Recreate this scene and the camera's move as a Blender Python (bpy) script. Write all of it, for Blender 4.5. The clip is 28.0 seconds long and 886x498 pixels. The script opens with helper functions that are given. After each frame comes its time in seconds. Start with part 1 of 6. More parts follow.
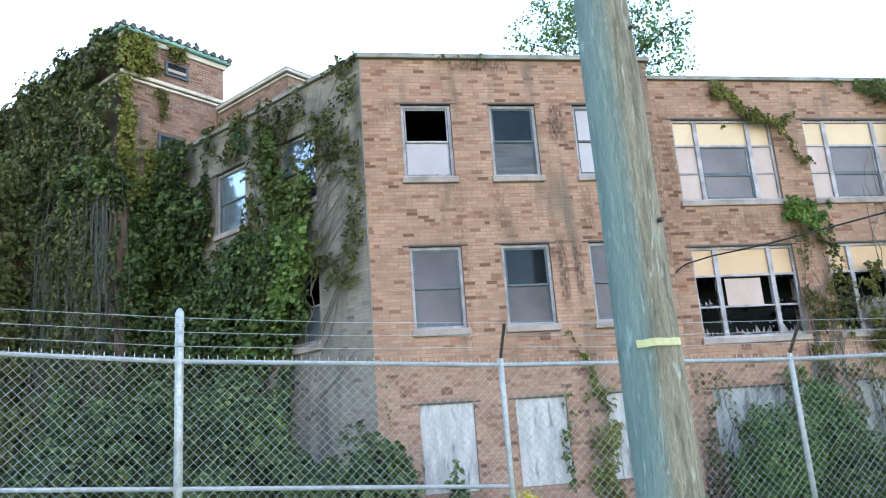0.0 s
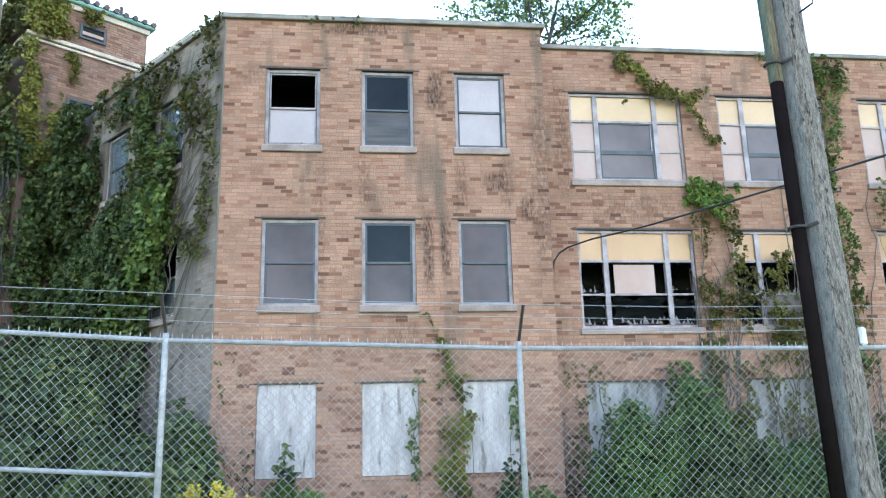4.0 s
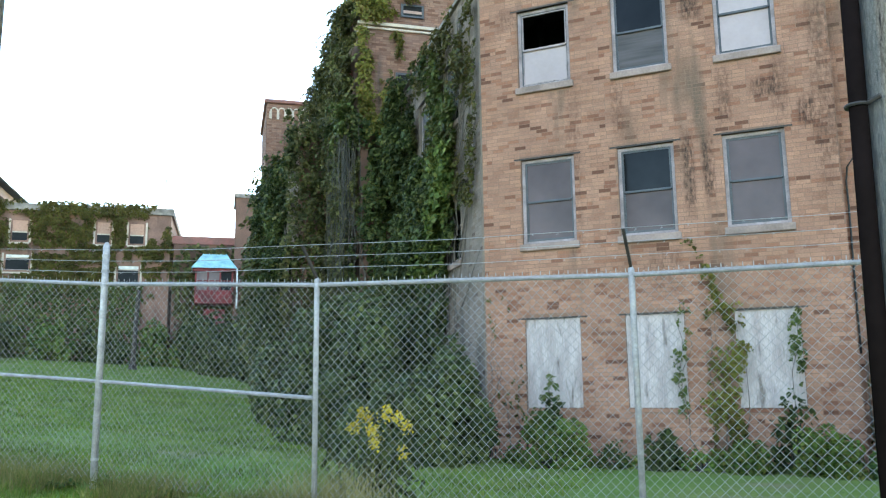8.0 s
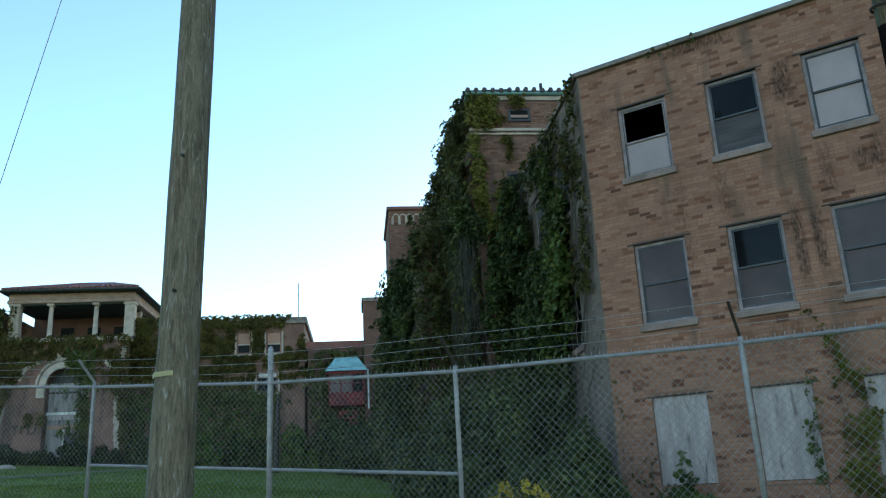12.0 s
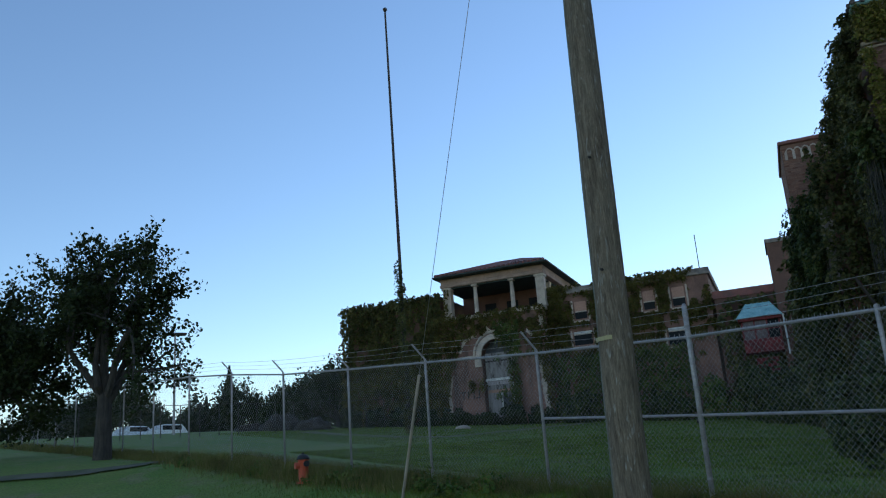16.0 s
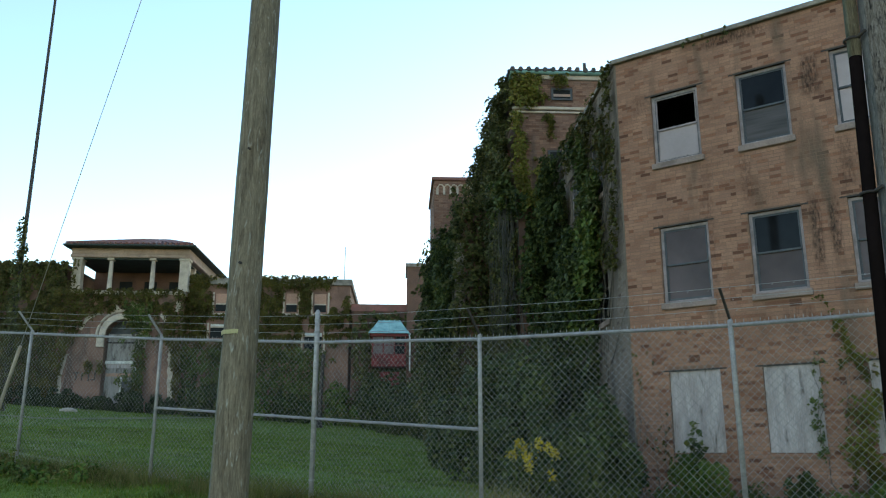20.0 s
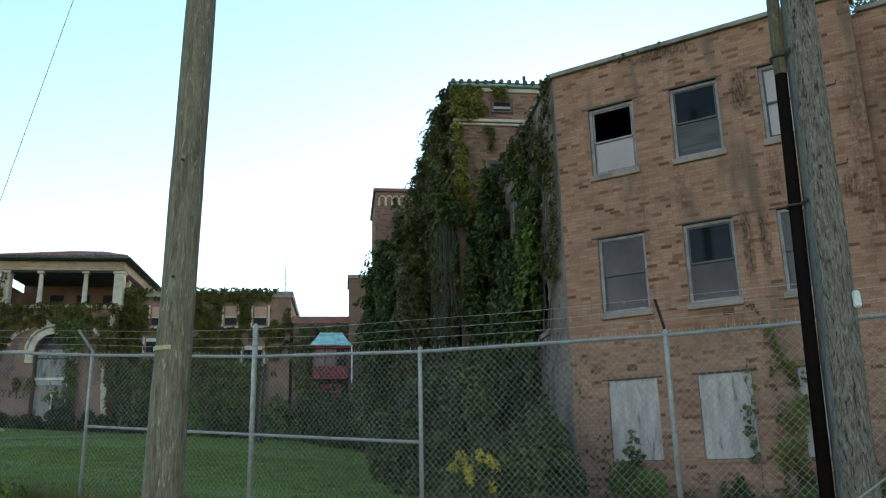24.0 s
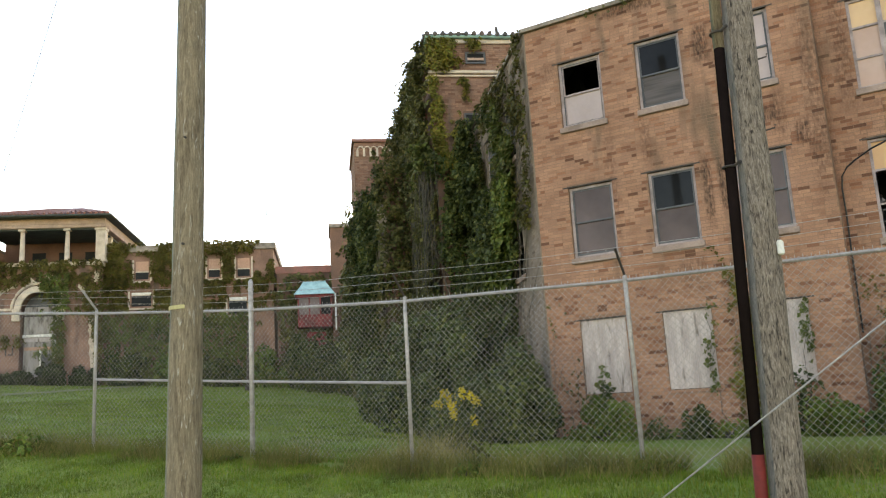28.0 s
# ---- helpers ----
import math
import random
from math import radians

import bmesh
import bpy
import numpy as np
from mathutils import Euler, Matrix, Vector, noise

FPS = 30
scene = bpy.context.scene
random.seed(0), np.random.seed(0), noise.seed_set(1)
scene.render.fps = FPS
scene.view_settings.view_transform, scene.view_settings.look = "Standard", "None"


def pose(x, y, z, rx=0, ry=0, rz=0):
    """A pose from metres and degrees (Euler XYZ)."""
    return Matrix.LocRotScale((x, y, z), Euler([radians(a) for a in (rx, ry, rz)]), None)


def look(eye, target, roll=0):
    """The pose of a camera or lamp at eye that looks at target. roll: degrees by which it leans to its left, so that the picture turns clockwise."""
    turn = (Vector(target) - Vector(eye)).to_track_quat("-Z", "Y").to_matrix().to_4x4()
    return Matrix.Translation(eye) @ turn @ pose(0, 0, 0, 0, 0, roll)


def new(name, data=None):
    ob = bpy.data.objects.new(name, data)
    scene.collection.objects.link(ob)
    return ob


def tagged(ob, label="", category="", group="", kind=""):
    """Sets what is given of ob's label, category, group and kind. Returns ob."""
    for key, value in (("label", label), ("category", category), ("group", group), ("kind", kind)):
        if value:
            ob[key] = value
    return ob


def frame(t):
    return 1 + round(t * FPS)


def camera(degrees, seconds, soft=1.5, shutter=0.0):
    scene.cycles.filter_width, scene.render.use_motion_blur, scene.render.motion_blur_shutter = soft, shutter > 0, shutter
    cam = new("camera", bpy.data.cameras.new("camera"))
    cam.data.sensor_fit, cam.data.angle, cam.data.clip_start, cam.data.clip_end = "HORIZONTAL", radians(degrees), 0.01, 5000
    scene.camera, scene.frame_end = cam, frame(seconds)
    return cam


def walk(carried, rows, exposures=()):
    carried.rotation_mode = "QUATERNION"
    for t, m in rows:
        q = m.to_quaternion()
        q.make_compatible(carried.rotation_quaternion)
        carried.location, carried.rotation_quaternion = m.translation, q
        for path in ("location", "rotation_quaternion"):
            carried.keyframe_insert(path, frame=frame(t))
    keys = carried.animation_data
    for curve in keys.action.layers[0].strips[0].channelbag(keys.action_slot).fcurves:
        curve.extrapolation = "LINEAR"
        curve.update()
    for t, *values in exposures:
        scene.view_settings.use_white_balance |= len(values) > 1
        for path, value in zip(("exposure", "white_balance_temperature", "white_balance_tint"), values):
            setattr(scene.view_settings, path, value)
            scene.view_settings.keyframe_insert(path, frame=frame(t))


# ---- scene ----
cam = camera(57.7, 28.0, soft=1.15)
PATH = [
    (0, (-1.035, 0.103, 2.120), (0.713, 9.629, 4.612), -4.25),
    (0.5, (-0.575, 0.130, 2.144), (0.505, 9.723, 4.751), -1.18),
    (1, (-0.120, 0.301, 2.129), (1.001, 9.868, 4.813), -0.04),
    (1.5, (0.367, 0.290, 2.093), (1.512, 9.852, 4.788), -2.34),
    (2, (0.815, 0.317, 2.088), (2.158, 10.021, 4.097), -2.46),
    (2.5, (1.212, 0.403, 2.068), (2.757, 10.034, 4.271), 2.01),
    (3, (1.642, 0.283, 1.986), (2.870, 9.932, 4.306), -1.55),
    (3.5, (1.970, 0.516, 2.021), (3.209, 10.187, 4.356), -1.86),
    (5.5, (3.844, 0.498, 1.941), (3.766, 10.213, 4.310), 1.57),
    (6, (4.231, 0.467, 1.897), (2.783, 10.040, 4.400), -1.93),
    (6.5, (4.554, 0.470, 1.903), (2.246, 9.923, 4.211), -0.93),
    (7, (4.824, 0.660, 1.898), (2.020, 10.064, 3.825), 1.56),
    (7.5, (4.988, 0.789, 1.924), (1.829, 10.110, 3.695), -1.30),
    (8, (5.204, 0.837, 1.937), (1.188, 9.846, 3.586), -0.71),
    (8.5, (5.159, 0.740, 1.993), (0.742, 9.474, 4.044), -2.11),
    (9, (5.047, 0.990, 2.085), (0.125, 9.390, 4.371), -3.16),
    (9.5, (4.953, 1.036, 2.102), (-0.028, 9.339, 4.600), -2.97),
    (10, (5.081, 0.776, 2.009), (0.104, 9.026, 4.684), -3.14),
    (10.5, (5.435, 0.259, 1.799), (0.363, 8.412, 4.593), -3.09),
    (11, (5.585, 0.001, 1.721), (0.433, 8.099, 4.530), -2.96),
    (11.5, (5.576, -0.014, 1.709), (0.442, 8.085, 4.546), -2.99),
    (13.5, (6.002, -0.437, 1.601), (-0.247, 6.964, 4.089), -2.15),
    (14, (6.102, -0.505, 1.594), (-1.279, 5.721, 4.194), -2.44),
    (14.5, (6.119, -0.505, 1.606), (-1.983, 4.826, 4.041), -3.26),
    (15, (6.258, -0.731, 1.591), (-2.117, 4.078, 4.186), -4.66),
    (15.5, (6.263, -0.859, 1.578), (-2.129, 3.902, 4.208), -5.12),
    (16, (6.326, -0.956, 1.574), (-2.114, 3.732, 4.178), -4.23),
    (16.5, (6.320, -0.942, 1.582), (-2.025, 3.811, 4.370), -3.40),
    (17, (6.349, -0.859, 1.590), (-1.425, 4.804, 4.328), -2.17),
    (17.5, (6.401, -0.879, 1.526), (-0.831, 5.661, 3.745), -2.01),
    (18, (6.361, -0.853, 1.547), (-0.394, 6.198, 3.702), -1.92),
    (18.5, (6.431, -0.860, 1.538), (0.152, 6.608, 3.729), -1.75),
    (19, (6.402, -0.861, 1.553), (0.335, 6.750, 3.850), -0.87),
    (19.5, (6.406, -0.849, 1.544), (0.517, 6.866, 3.952), -0.11),
    (20, (6.392, -0.867, 1.552), (0.690, 6.979, 3.989), -0.04),
    (20.5, (6.400, -0.865, 1.547), (0.807, 7.051, 4.006), 0.06),
    (21, (6.418, -0.864, 1.554), (0.884, 7.093, 4.016), -0.12),
    (21.5, (6.434, -0.848, 1.556), (0.992, 7.157, 4.067), -0.60),
    (23.5, (6.413, -0.841, 1.563), (1.317, 7.349, 4.201), -1.13),
    (24, (6.410, -0.831, 1.572), (1.319, 7.386, 4.132), -1.30),
    (24.5, (6.404, -0.830, 1.561), (1.318, 7.405, 4.075), -1.50),
    (25, (6.406, -0.834, 1.565), (1.322, 7.414, 4.037), -1.68),
    (25.5, (6.398, -0.822, 1.550), (1.325, 7.433, 4.024), -1.70),
    (26, (6.436, -0.858, 1.536), (1.503, 7.516, 3.892), -1.34),
    (26.5, (6.493, -0.909, 1.553), (1.923, 7.724, 3.693), -0.68),
    (27, (6.687, -1.012, 1.494), (2.247, 7.746, 3.389), -1.62),
    (27.5, (6.797, -1.304, 1.536), (2.441, 7.476, 3.521), -2.11),
    (28, (6.872, -1.599, 1.525), (1.896, 6.871, 3.397), -3.33),
]
EXPOSURES = [(0.0, 3.18, 6420, 13), (5.5, 3.2, 6400, 13), (7.0, 3.16, 6500, 10), (8.0, 2.9, 6600, 8), (9.0, 2.16, 6700, 5), (10.0, 1.42, 6050, 2), (11.0, 1.27, 6000, -1), (14.0, 1.2, 6100, 4), (15.0, 0.62, 5950, 10), (16.5, 0.42, 5750, 11), (17.0, 0.42, 5750, 11), (18.0, 0.66, 6100, 6), (19.0, 1.24, 6300, 4), (20.0, 1.45, 6850, 4), (24.0, 1.5, 6900, 4), (25.0, 1.51, 6950, 4), (26.0, 1.47, 7200, 6), (27.0, 1.95, 8600, 17), (28.0, 2.42, 9500, 20)]
walk(cam, [(t, look(eye, target, roll)) for t, eye, target, roll in PATH], EXPOSURES)

# the light: an evening sky, the sun gone low behind the buildings
world = bpy.data.worlds.new("sky")
scene.world = world
world.use_nodes = True
wn = world.node_tree.nodes
sky = wn.new("ShaderNodeTexSky")
sky.sky_type = "NISHITA"
sky.sun_disc = False
sky.sun_elevation = radians(15)
sky.sun_rotation = radians(-20)
sky.air_density, sky.dust_density, sky.ozone_density = 1.0, 0.06, 1.7
wn["Background"].inputs["Strength"].default_value = 0.15
world.node_tree.links.new(sky.outputs["Color"], wn["Background"].inputs["Color"])
sun = new("sun", bpy.data.lights.new("sun", "SUN"))
sun.data.energy, sun.data.angle, sun.data.color = 0.15, radians(25), (1.0, 0.9, 0.8)
sun.matrix_world = look((-17.1, 47, 13.5), (0, 0, 0))

# ---- materials ----
def mat(name, base, rough=0.8, second=None, scale=3.0, fine=40.0, bump=0.3, metal=0.0, stretch=(1, 1, 1), island=None, spec=0.4, stain=None, grain=0.3, marks=(), warp=0.0):
    m = bpy.data.materials.new(name)
    m.use_nodes = True
    nt = m.node_tree
    N, L = nt.nodes, nt.links
    b = N["Principled BSDF"]
    b.inputs["Roughness"].default_value, b.inputs["Metallic"].default_value = rough, metal
    b.inputs["Specular IOR Level"].default_value = spec
    co = N.new("ShaderNodeNewGeometry")
    mp = N.new("ShaderNodeMapping")
    mp.inputs["Scale"].default_value = stretch
    L.new(co.outputs["Position"], mp.inputs["Vector"])
    n1, n2 = N.new("ShaderNodeTexNoise"), N.new("ShaderNodeTexNoise")
    for n, s, d in ((n1, scale, 4), (n2, fine, 3)):
        n.inputs["Scale"].default_value, n.inputs["Detail"].default_value, n.inputs["Distortion"].default_value = s, d, warp
        L.new(mp.outputs["Vector"], n.inputs["Vector"])
    second = second or tuple(c * 0.6 for c in base)
    mix = N.new("ShaderNodeMix")
    mix.data_type = "RGBA"
    mix.inputs["A"].default_value, mix.inputs["B"].default_value = (*base, 1), (*second, 1)
    r = N.new("ShaderNodeMapRange")
    r.inputs["From Min"].default_value, r.inputs["From Max"].default_value = 0.35, 0.68
    L.new(n1.outputs["Fac"], r.inputs["Value"])
    L.new(r.outputs["Result"], mix.inputs["Factor"])
    col = mix.outputs["Result"]
    if island:
        g = N.new("ShaderNodeNewGeometry")
        ramp = N.new("ShaderNodeValToRGB")
        ramp.color_ramp.interpolation = "CONSTANT" if len(island) > 4 else "LINEAR"
        while len(ramp.color_ramp.elements) < len(island):
            ramp.color_ramp.elements.new(0.5)
        for e, (p, c) in zip(ramp.color_ramp.elements, island):
            e.position, e.color = p, (*c, 1)
        rnd = g.outputs["Random Per Island"]
        oi = N.new("ShaderNodeObjectInfo")
        add = N.new("ShaderNodeMath")
        add.operation = "ADD"
        L.new(rnd, add.inputs[0])
        L.new(oi.outputs["Random"], add.inputs[1])
        fr = N.new("ShaderNodeMath")
        fr.operation = "FRACT"
        L.new(add.outputs[0], fr.inputs[0])
        L.new(fr.outputs[0], ramp.inputs["Fac"])
        mul = N.new("ShaderNodeMix")
        mul.data_type, mul.blend_type = "RGBA", "MULTIPLY"
        mul.inputs["Factor"].default_value = 1.0
        L.new(col, mul.inputs["A"])
        L.new(ramp.outputs["Color"], mul.inputs["B"])
        col = mul.outputs["Result"]
    if stain:
        n3 = N.new("ShaderNodeTexNoise")
        mp3 = N.new("ShaderNodeMapping")
        mp3.inputs["Scale"].default_value = stain[2]
        L.new(co.outputs["Position"], mp3.inputs["Vector"])
        L.new(mp3.outputs["Vector"], n3.inputs["Vector"])
        n3.inputs["Scale"].default_value, n3.inputs["Detail"].default_value, n3.inputs["Distortion"].default_value = stain[1], 5, warp * 1.5
        r3 = N.new("ShaderNodeMapRange")
        r3.inputs["From Min"].default_value, r3.inputs["From Max"].default_value = stain[3], stain[3] + 0.14
        L.new(n3.outputs["Fac"], r3.inputs["Value"])
        m3 = N.new("ShaderNodeMix")
        m3.data_type = "RGBA"
        m3.inputs["B"].default_value = (*stain[0], 1)
        L.new(r3.outputs["Result"], m3.inputs["Factor"])
        L.new(col, m3.inputs["A"])
        col = m3.outputs["Result"]
    for x0, wd, z0, z1, force in marks:
        # a run-down stain of its own place and shape
        sep = N.new("ShaderNodeSeparateXYZ")
        L.new(co.outputs["Position"], sep.inputs[0])
        masks = []
        for out, c, h in ((sep.outputs["X"], x0, wd), (sep.outputs["Z"], (z0 + z1) / 2, (z1 - z0) / 2)):
            d1, d2 = N.new("ShaderNodeMath"), N.new("ShaderNodeMath")
            d1.operation, d2.operation = "SUBTRACT", "ABSOLUTE"
            L.new(out, d1.inputs[0])
            d1.inputs[1].default_value = c
            L.new(d1.outputs[0], d2.inputs[0])
            q = N.new("ShaderNodeMapRange")
            q.interpolation_type = "SMOOTHSTEP"
            q.inputs["From Min"].default_value, q.inputs["From Max"].default_value = h * 1.25, h * 0.45
            L.new(d2.outputs[0], q.inputs["Value"])
            masks.append(q.outputs["Result"])
        nm = N.new("ShaderNodeTexNoise")
        mm = N.new("ShaderNodeMapping")
        mm.inputs["Scale"].default_value = (6, 6, 2.2)
        L.new(co.outputs["Position"], mm.inputs["Vector"])
        L.new(mm.outputs["Vector"], nm.inputs["Vector"])
        nm.inputs["Detail"].default_value = 2.5
        rr = N.new("ShaderNodeMapRange")
        rr.inputs["From Min"].default_value, rr.inputs["From Max"].default_value = 0.3, 0.68
        L.new(nm.outputs["Fac"], rr.inputs["Value"])
        a, b2 = N.new("ShaderNodeMath"), N.new("ShaderNodeMath")
        a.operation = b2.operation = "MULTIPLY"
        L.new(masks[0], a.inputs[0])
        L.new(masks[1], a.inputs[1])
        L.new(a.outputs[0], b2.inputs[0])
        L.new(rr.outputs["Result"], b2.inputs[1])
        mk = N.new("ShaderNodeMix")
        mk.data_type, mk.blend_type = "RGBA", "MULTIPLY"
        mk.inputs["B"].default_value = (0.2, 0.19, 0.18, 1)
        sc = N.new("ShaderNodeMath")
        sc.operation = "MULTIPLY"
        sc.inputs[1].default_value = force
        L.new(b2.outputs[0], sc.inputs[0])
        L.new(sc.outputs[0], mk.inputs["Factor"])
        L.new(col, mk.inputs["A"])
        col = mk.outputs["Result"]
    v = N.new("ShaderNodeMapRange")
    v.inputs["To Min"].default_value, v.inputs["To Max"].default_value = 1 - grain, 1 + grain
    L.new(n2.outputs["Fac"], v.inputs["Value"])
    vm = N.new("ShaderNodeVectorMath")
    vm.operation = "SCALE"
    L.new(col, vm.inputs[0])
    L.new(v.outputs["Result"], vm.inputs["Scale"])
    L.new(vm.outputs["Vector"], b.inputs["Base Color"])
    if bump:
        bp = N.new("ShaderNodeBump")
        bp.inputs["Strength"].default_value, bp.inputs["Distance"].default_value = bump, 0.02
        L.new(n2.outputs["Fac"], bp.inputs["Height"])
        L.new(bp.outputs["Normal"], b.inputs["Normal"])
    return m


BRICK_TINTS = ((0.0, (1.0, 0.98, 0.96)), (0.3, (1.12, 1.1, 1.06)), (0.52, (0.94, 0.9, 0.86)), (0.68, (1.17, 1.14, 1.08)), (0.8, (0.88, 0.76, 0.67)), (0.9, (0.66, 0.54, 0.47)), (0.965, (0.42, 0.33, 0.28)))
MARKS = ((3.9, 0.17, 7.75, 8.65, 1.0), (3.72, 0.1, 4.5, 5.95, 1.0), (4.02, 0.1, 4.7, 5.9, 1.0), (5.5, 0.13, 5.75, 6.25, 1.0), (4.93, 0.22, 6.3, 6.65, 0.9), (5.78, 0.22, 4.6, 8.6, 0.55), (0.7, 0.25, 8.2, 8.7, 0.4), (2.6, 0.7, 9.25, 9.55, 0.9), (6.3, 0.16, 6.2, 8.9, 0.5), (4.32, 0.12, 5.9, 7.0, 0.6), (5.15, 0.14, 5.9, 7.0, 0.6), (1.85, 0.14, 3.6, 7.0, 0.4), (2.62, 0.12, 6.0, 7.0, 0.5), (3.3, 0.3, 3.2, 4.1, 0.5), (7.6, 1.2, 5.8, 6.5, 0.4))
brick_tan = mat("tan_brick", (0.35, 0.182, 0.121), 0.9, (0.262, 0.132, 0.085), 1.3, 45, 0.5, island=BRICK_TINTS, stain=((0.14, 0.09, 0.06), 0.9, (2.2, 2.2, 0.35), 0.59), grain=0.4, marks=MARKS)
GREY_TINTS = ((0.0, (1.0, 1.0, 1.0)), (0.5, (0.9, 0.88, 0.86)), (0.8, (1.08, 1.06, 1.04)), (0.94, (0.78, 0.7, 0.64)), (0.985, (0.5, 0.42, 0.38)))
brick_grey = mat("weathered_brick", (0.27, 0.2, 0.155), 0.92, (0.19, 0.14, 0.108), 0.9, 50, 0.4, island=GREY_TINTS, stain=((0.12, 0.09, 0.068), 1.1, (1.5, 1.5, 0.4), 0.55))
mortar_grey = mat("weathered_mortar", (0.2, 0.15, 0.115), 0.95, (0.14, 0.105, 0.082), 1.2, 60, 0.3)
brick_red = mat("red_brick", (0.18, 0.092, 0.062), 0.9, (0.115, 0.062, 0.045), 0.9, 16, 0.3, stain=((0.1, 0.07, 0.055), 0.6, (2, 2, 0.4), 0.58))
RED_TINTS = ((0.0, (1.0, 1.0, 1.0)), (0.3, (0.85, 0.8, 0.78)), (0.55, (1.15, 1.1, 1.05)), (0.75, (0.95, 0.85, 0.8)), (0.92, (0.65, 0.55, 0.5)))
brick_tower = mat("old_red_brick", (0.28, 0.156, 0.108), 0.92, (0.21, 0.114, 0.08), 0.7, 40, 0.3, island=RED_TINTS, stain=((0.1, 0.075, 0.06), 0.6, (2, 2, 0.4), 0.58))
mortar = mat("mortar", (0.27, 0.15, 0.1), 0.95, (0.2, 0.11, 0.072), 1.5, 80, 0.3, marks=MARKS, stain=((0.14, 0.09, 0.06), 1.0, (2.2, 2.2, 0.35), 0.63))
plaster = mat("peeling_stucco", (0.27, 0.145, 0.105), 0.92, (0.17, 0.092, 0.066), 0.8, 8, 0.3, stain=((0.1, 0.062, 0.048), 0.8, (1.4, 1.4, 0.35), 0.56))
pale_stucco = mat("pale_stucco", (0.42, 0.285, 0.215), 0.9, (0.3, 0.2, 0.15), 1.5, 14, 0.2, stain=((0.16, 0.11, 0.085), 1.0, (2, 2, 0.5), 0.6))
stone = mat("limestone", (0.56, 0.44, 0.34), 0.85, (0.38, 0.3, 0.235), 2.0, 30, 0.25)
sill_stone = mat("grey_sill_stone", (0.34, 0.24, 0.2), 0.88, (0.2, 0.14, 0.115), 2.5, 30, 0.25, spec=0.2)
coping_mat = mat("weathered_coping", (0.29, 0.235, 0.195), 0.88, (0.15, 0.122, 0.1), 2.5, 30, 0.25)
roofing = mat("tar_roofing", (0.07, 0.065, 0.06), 0.95, (0.1, 0.095, 0.09), 1.0, 12, 0.3)
tile_red = mat("clay_roof_tile", (0.26, 0.095, 0.075), 0.75, (0.16, 0.08, 0.06), 2.0, 20, 0.3)
tile_dark = mat("sooty_roof_tile", (0.11, 0.075, 0.06), 0.8, (0.06, 0.055, 0.05), 2.0, 20, 0.3)
eave_mat = mat("dark_painted_eave", (0.045, 0.06, 0.05), 0.7, (0.03, 0.035, 0.03), 2.0, 20, 0.1)
copper = mat("verdigris_copper", (0.24, 0.39, 0.33), 0.65, (0.14, 0.23, 0.19), 3.0, 25, 0.2)
copper_bay = mat("turquoise_copper_roof", (0.33, 0.52, 0.51), 0.6, (0.19, 0.35, 0.35), 2.2, 12, 0.2)
alu = mat("aluminium_frame", (0.37, 0.292, 0.285), 0.6, (0.21, 0.165, 0.16), 4.0, 40, 0.1, spec=0.25, stain=((0.15, 0.115, 0.105), 2.5, (3, 3, 1), 0.6))
glass_sky = mat("shiny_old_glass", (0.3, 0.32, 0.34), 0.08, (0.2, 0.21, 0.23), 1.3, 6, 0.0, spec=1.0, metal=0.6)
whitewood = mat("white_paint", (0.72, 0.68, 0.62), 0.7, (0.5, 0.47, 0.42), 3.0, 30, 0.2)
darkbar = mat("dark_sash", (0.05, 0.05, 0.055), 0.5, (0.08, 0.08, 0.08), 3.0, 30, 0.1)
glass = mat("dusty_glass", (0.125, 0.088, 0.085), 0.14, (0.07, 0.049, 0.047), 0.9, 5, 0.0, spec=0.12, grain=0.12)
glass_clear = mat("clean_glass", (0.012, 0.012, 0.013), 0.05, (0.006, 0.006, 0.006), 1.3, 6, 0.0, spec=0.12)
# off-white also stands in for bright sky reflected in glass
pale_pane = mat("pale_window_pane", (0.43, 0.338, 0.33), 0.6, (0.34, 0.265, 0.255), 1.2, 20, 0.1, grain=0.06, spec=0.2)
blind = mat("grey_blind", (0.1, 0.082, 0.08), 0.5, (0.055, 0.046, 0.044), 1.0, 15, 0.05, stretch=(1, 1, 12), spec=0.2, grain=0.08)
pink_panel = mat("faded_pink_panel", (0.46, 0.318, 0.272), 0.5, (0.41, 0.25, 0.195), 0.8, 10, 0.05, grain=0.06, spec=0.2)
amber = mat("amber_glazing", (0.58, 0.36, 0.2), 0.45, (0.5, 0.3, 0.16), 1.0, 12, 0.05, grain=0.05)
amber_deep = mat("orange_glazing", (0.5, 0.27, 0.13), 0.45, (0.42, 0.215, 0.1), 1.0, 12, 0.05, grain=0.05)
net_curtain = mat("grey_pink_curtain_glass", (0.19, 0.14, 0.135), 0.35, (0.11, 0.08, 0.077), 0.8, 10, 0.03, grain=0.05, spec=0.15)
ply_grey = mat("stained_grey_plywood", (0.33, 0.285, 0.26), 0.88, (0.22, 0.185, 0.16), 2.0, 30, 0.3, stretch=(3.5, 3.5, 0.6), stain=((0.1, 0.08, 0.068), 1.0, (5, 5, 1.1), 0.52))
# near-black base colour stands in for the unlit rooms behind openings
room_dark = mat("unlit_room_black", (0.012, 0.012, 0.012), 0.95, (0.02, 0.02, 0.02), 2.0, 10, 0.0)
ply = mat("whitewashed_plywood", (0.48, 0.395, 0.365), 0.88, (0.36, 0.288, 0.26), 2.0, 24, 0.3, stretch=(4.5, 4.5, 0.8), stain=((0.17, 0.135, 0.115), 1.2, (9, 9, 1.6), 0.58), grain=0.45, spec=0.2)
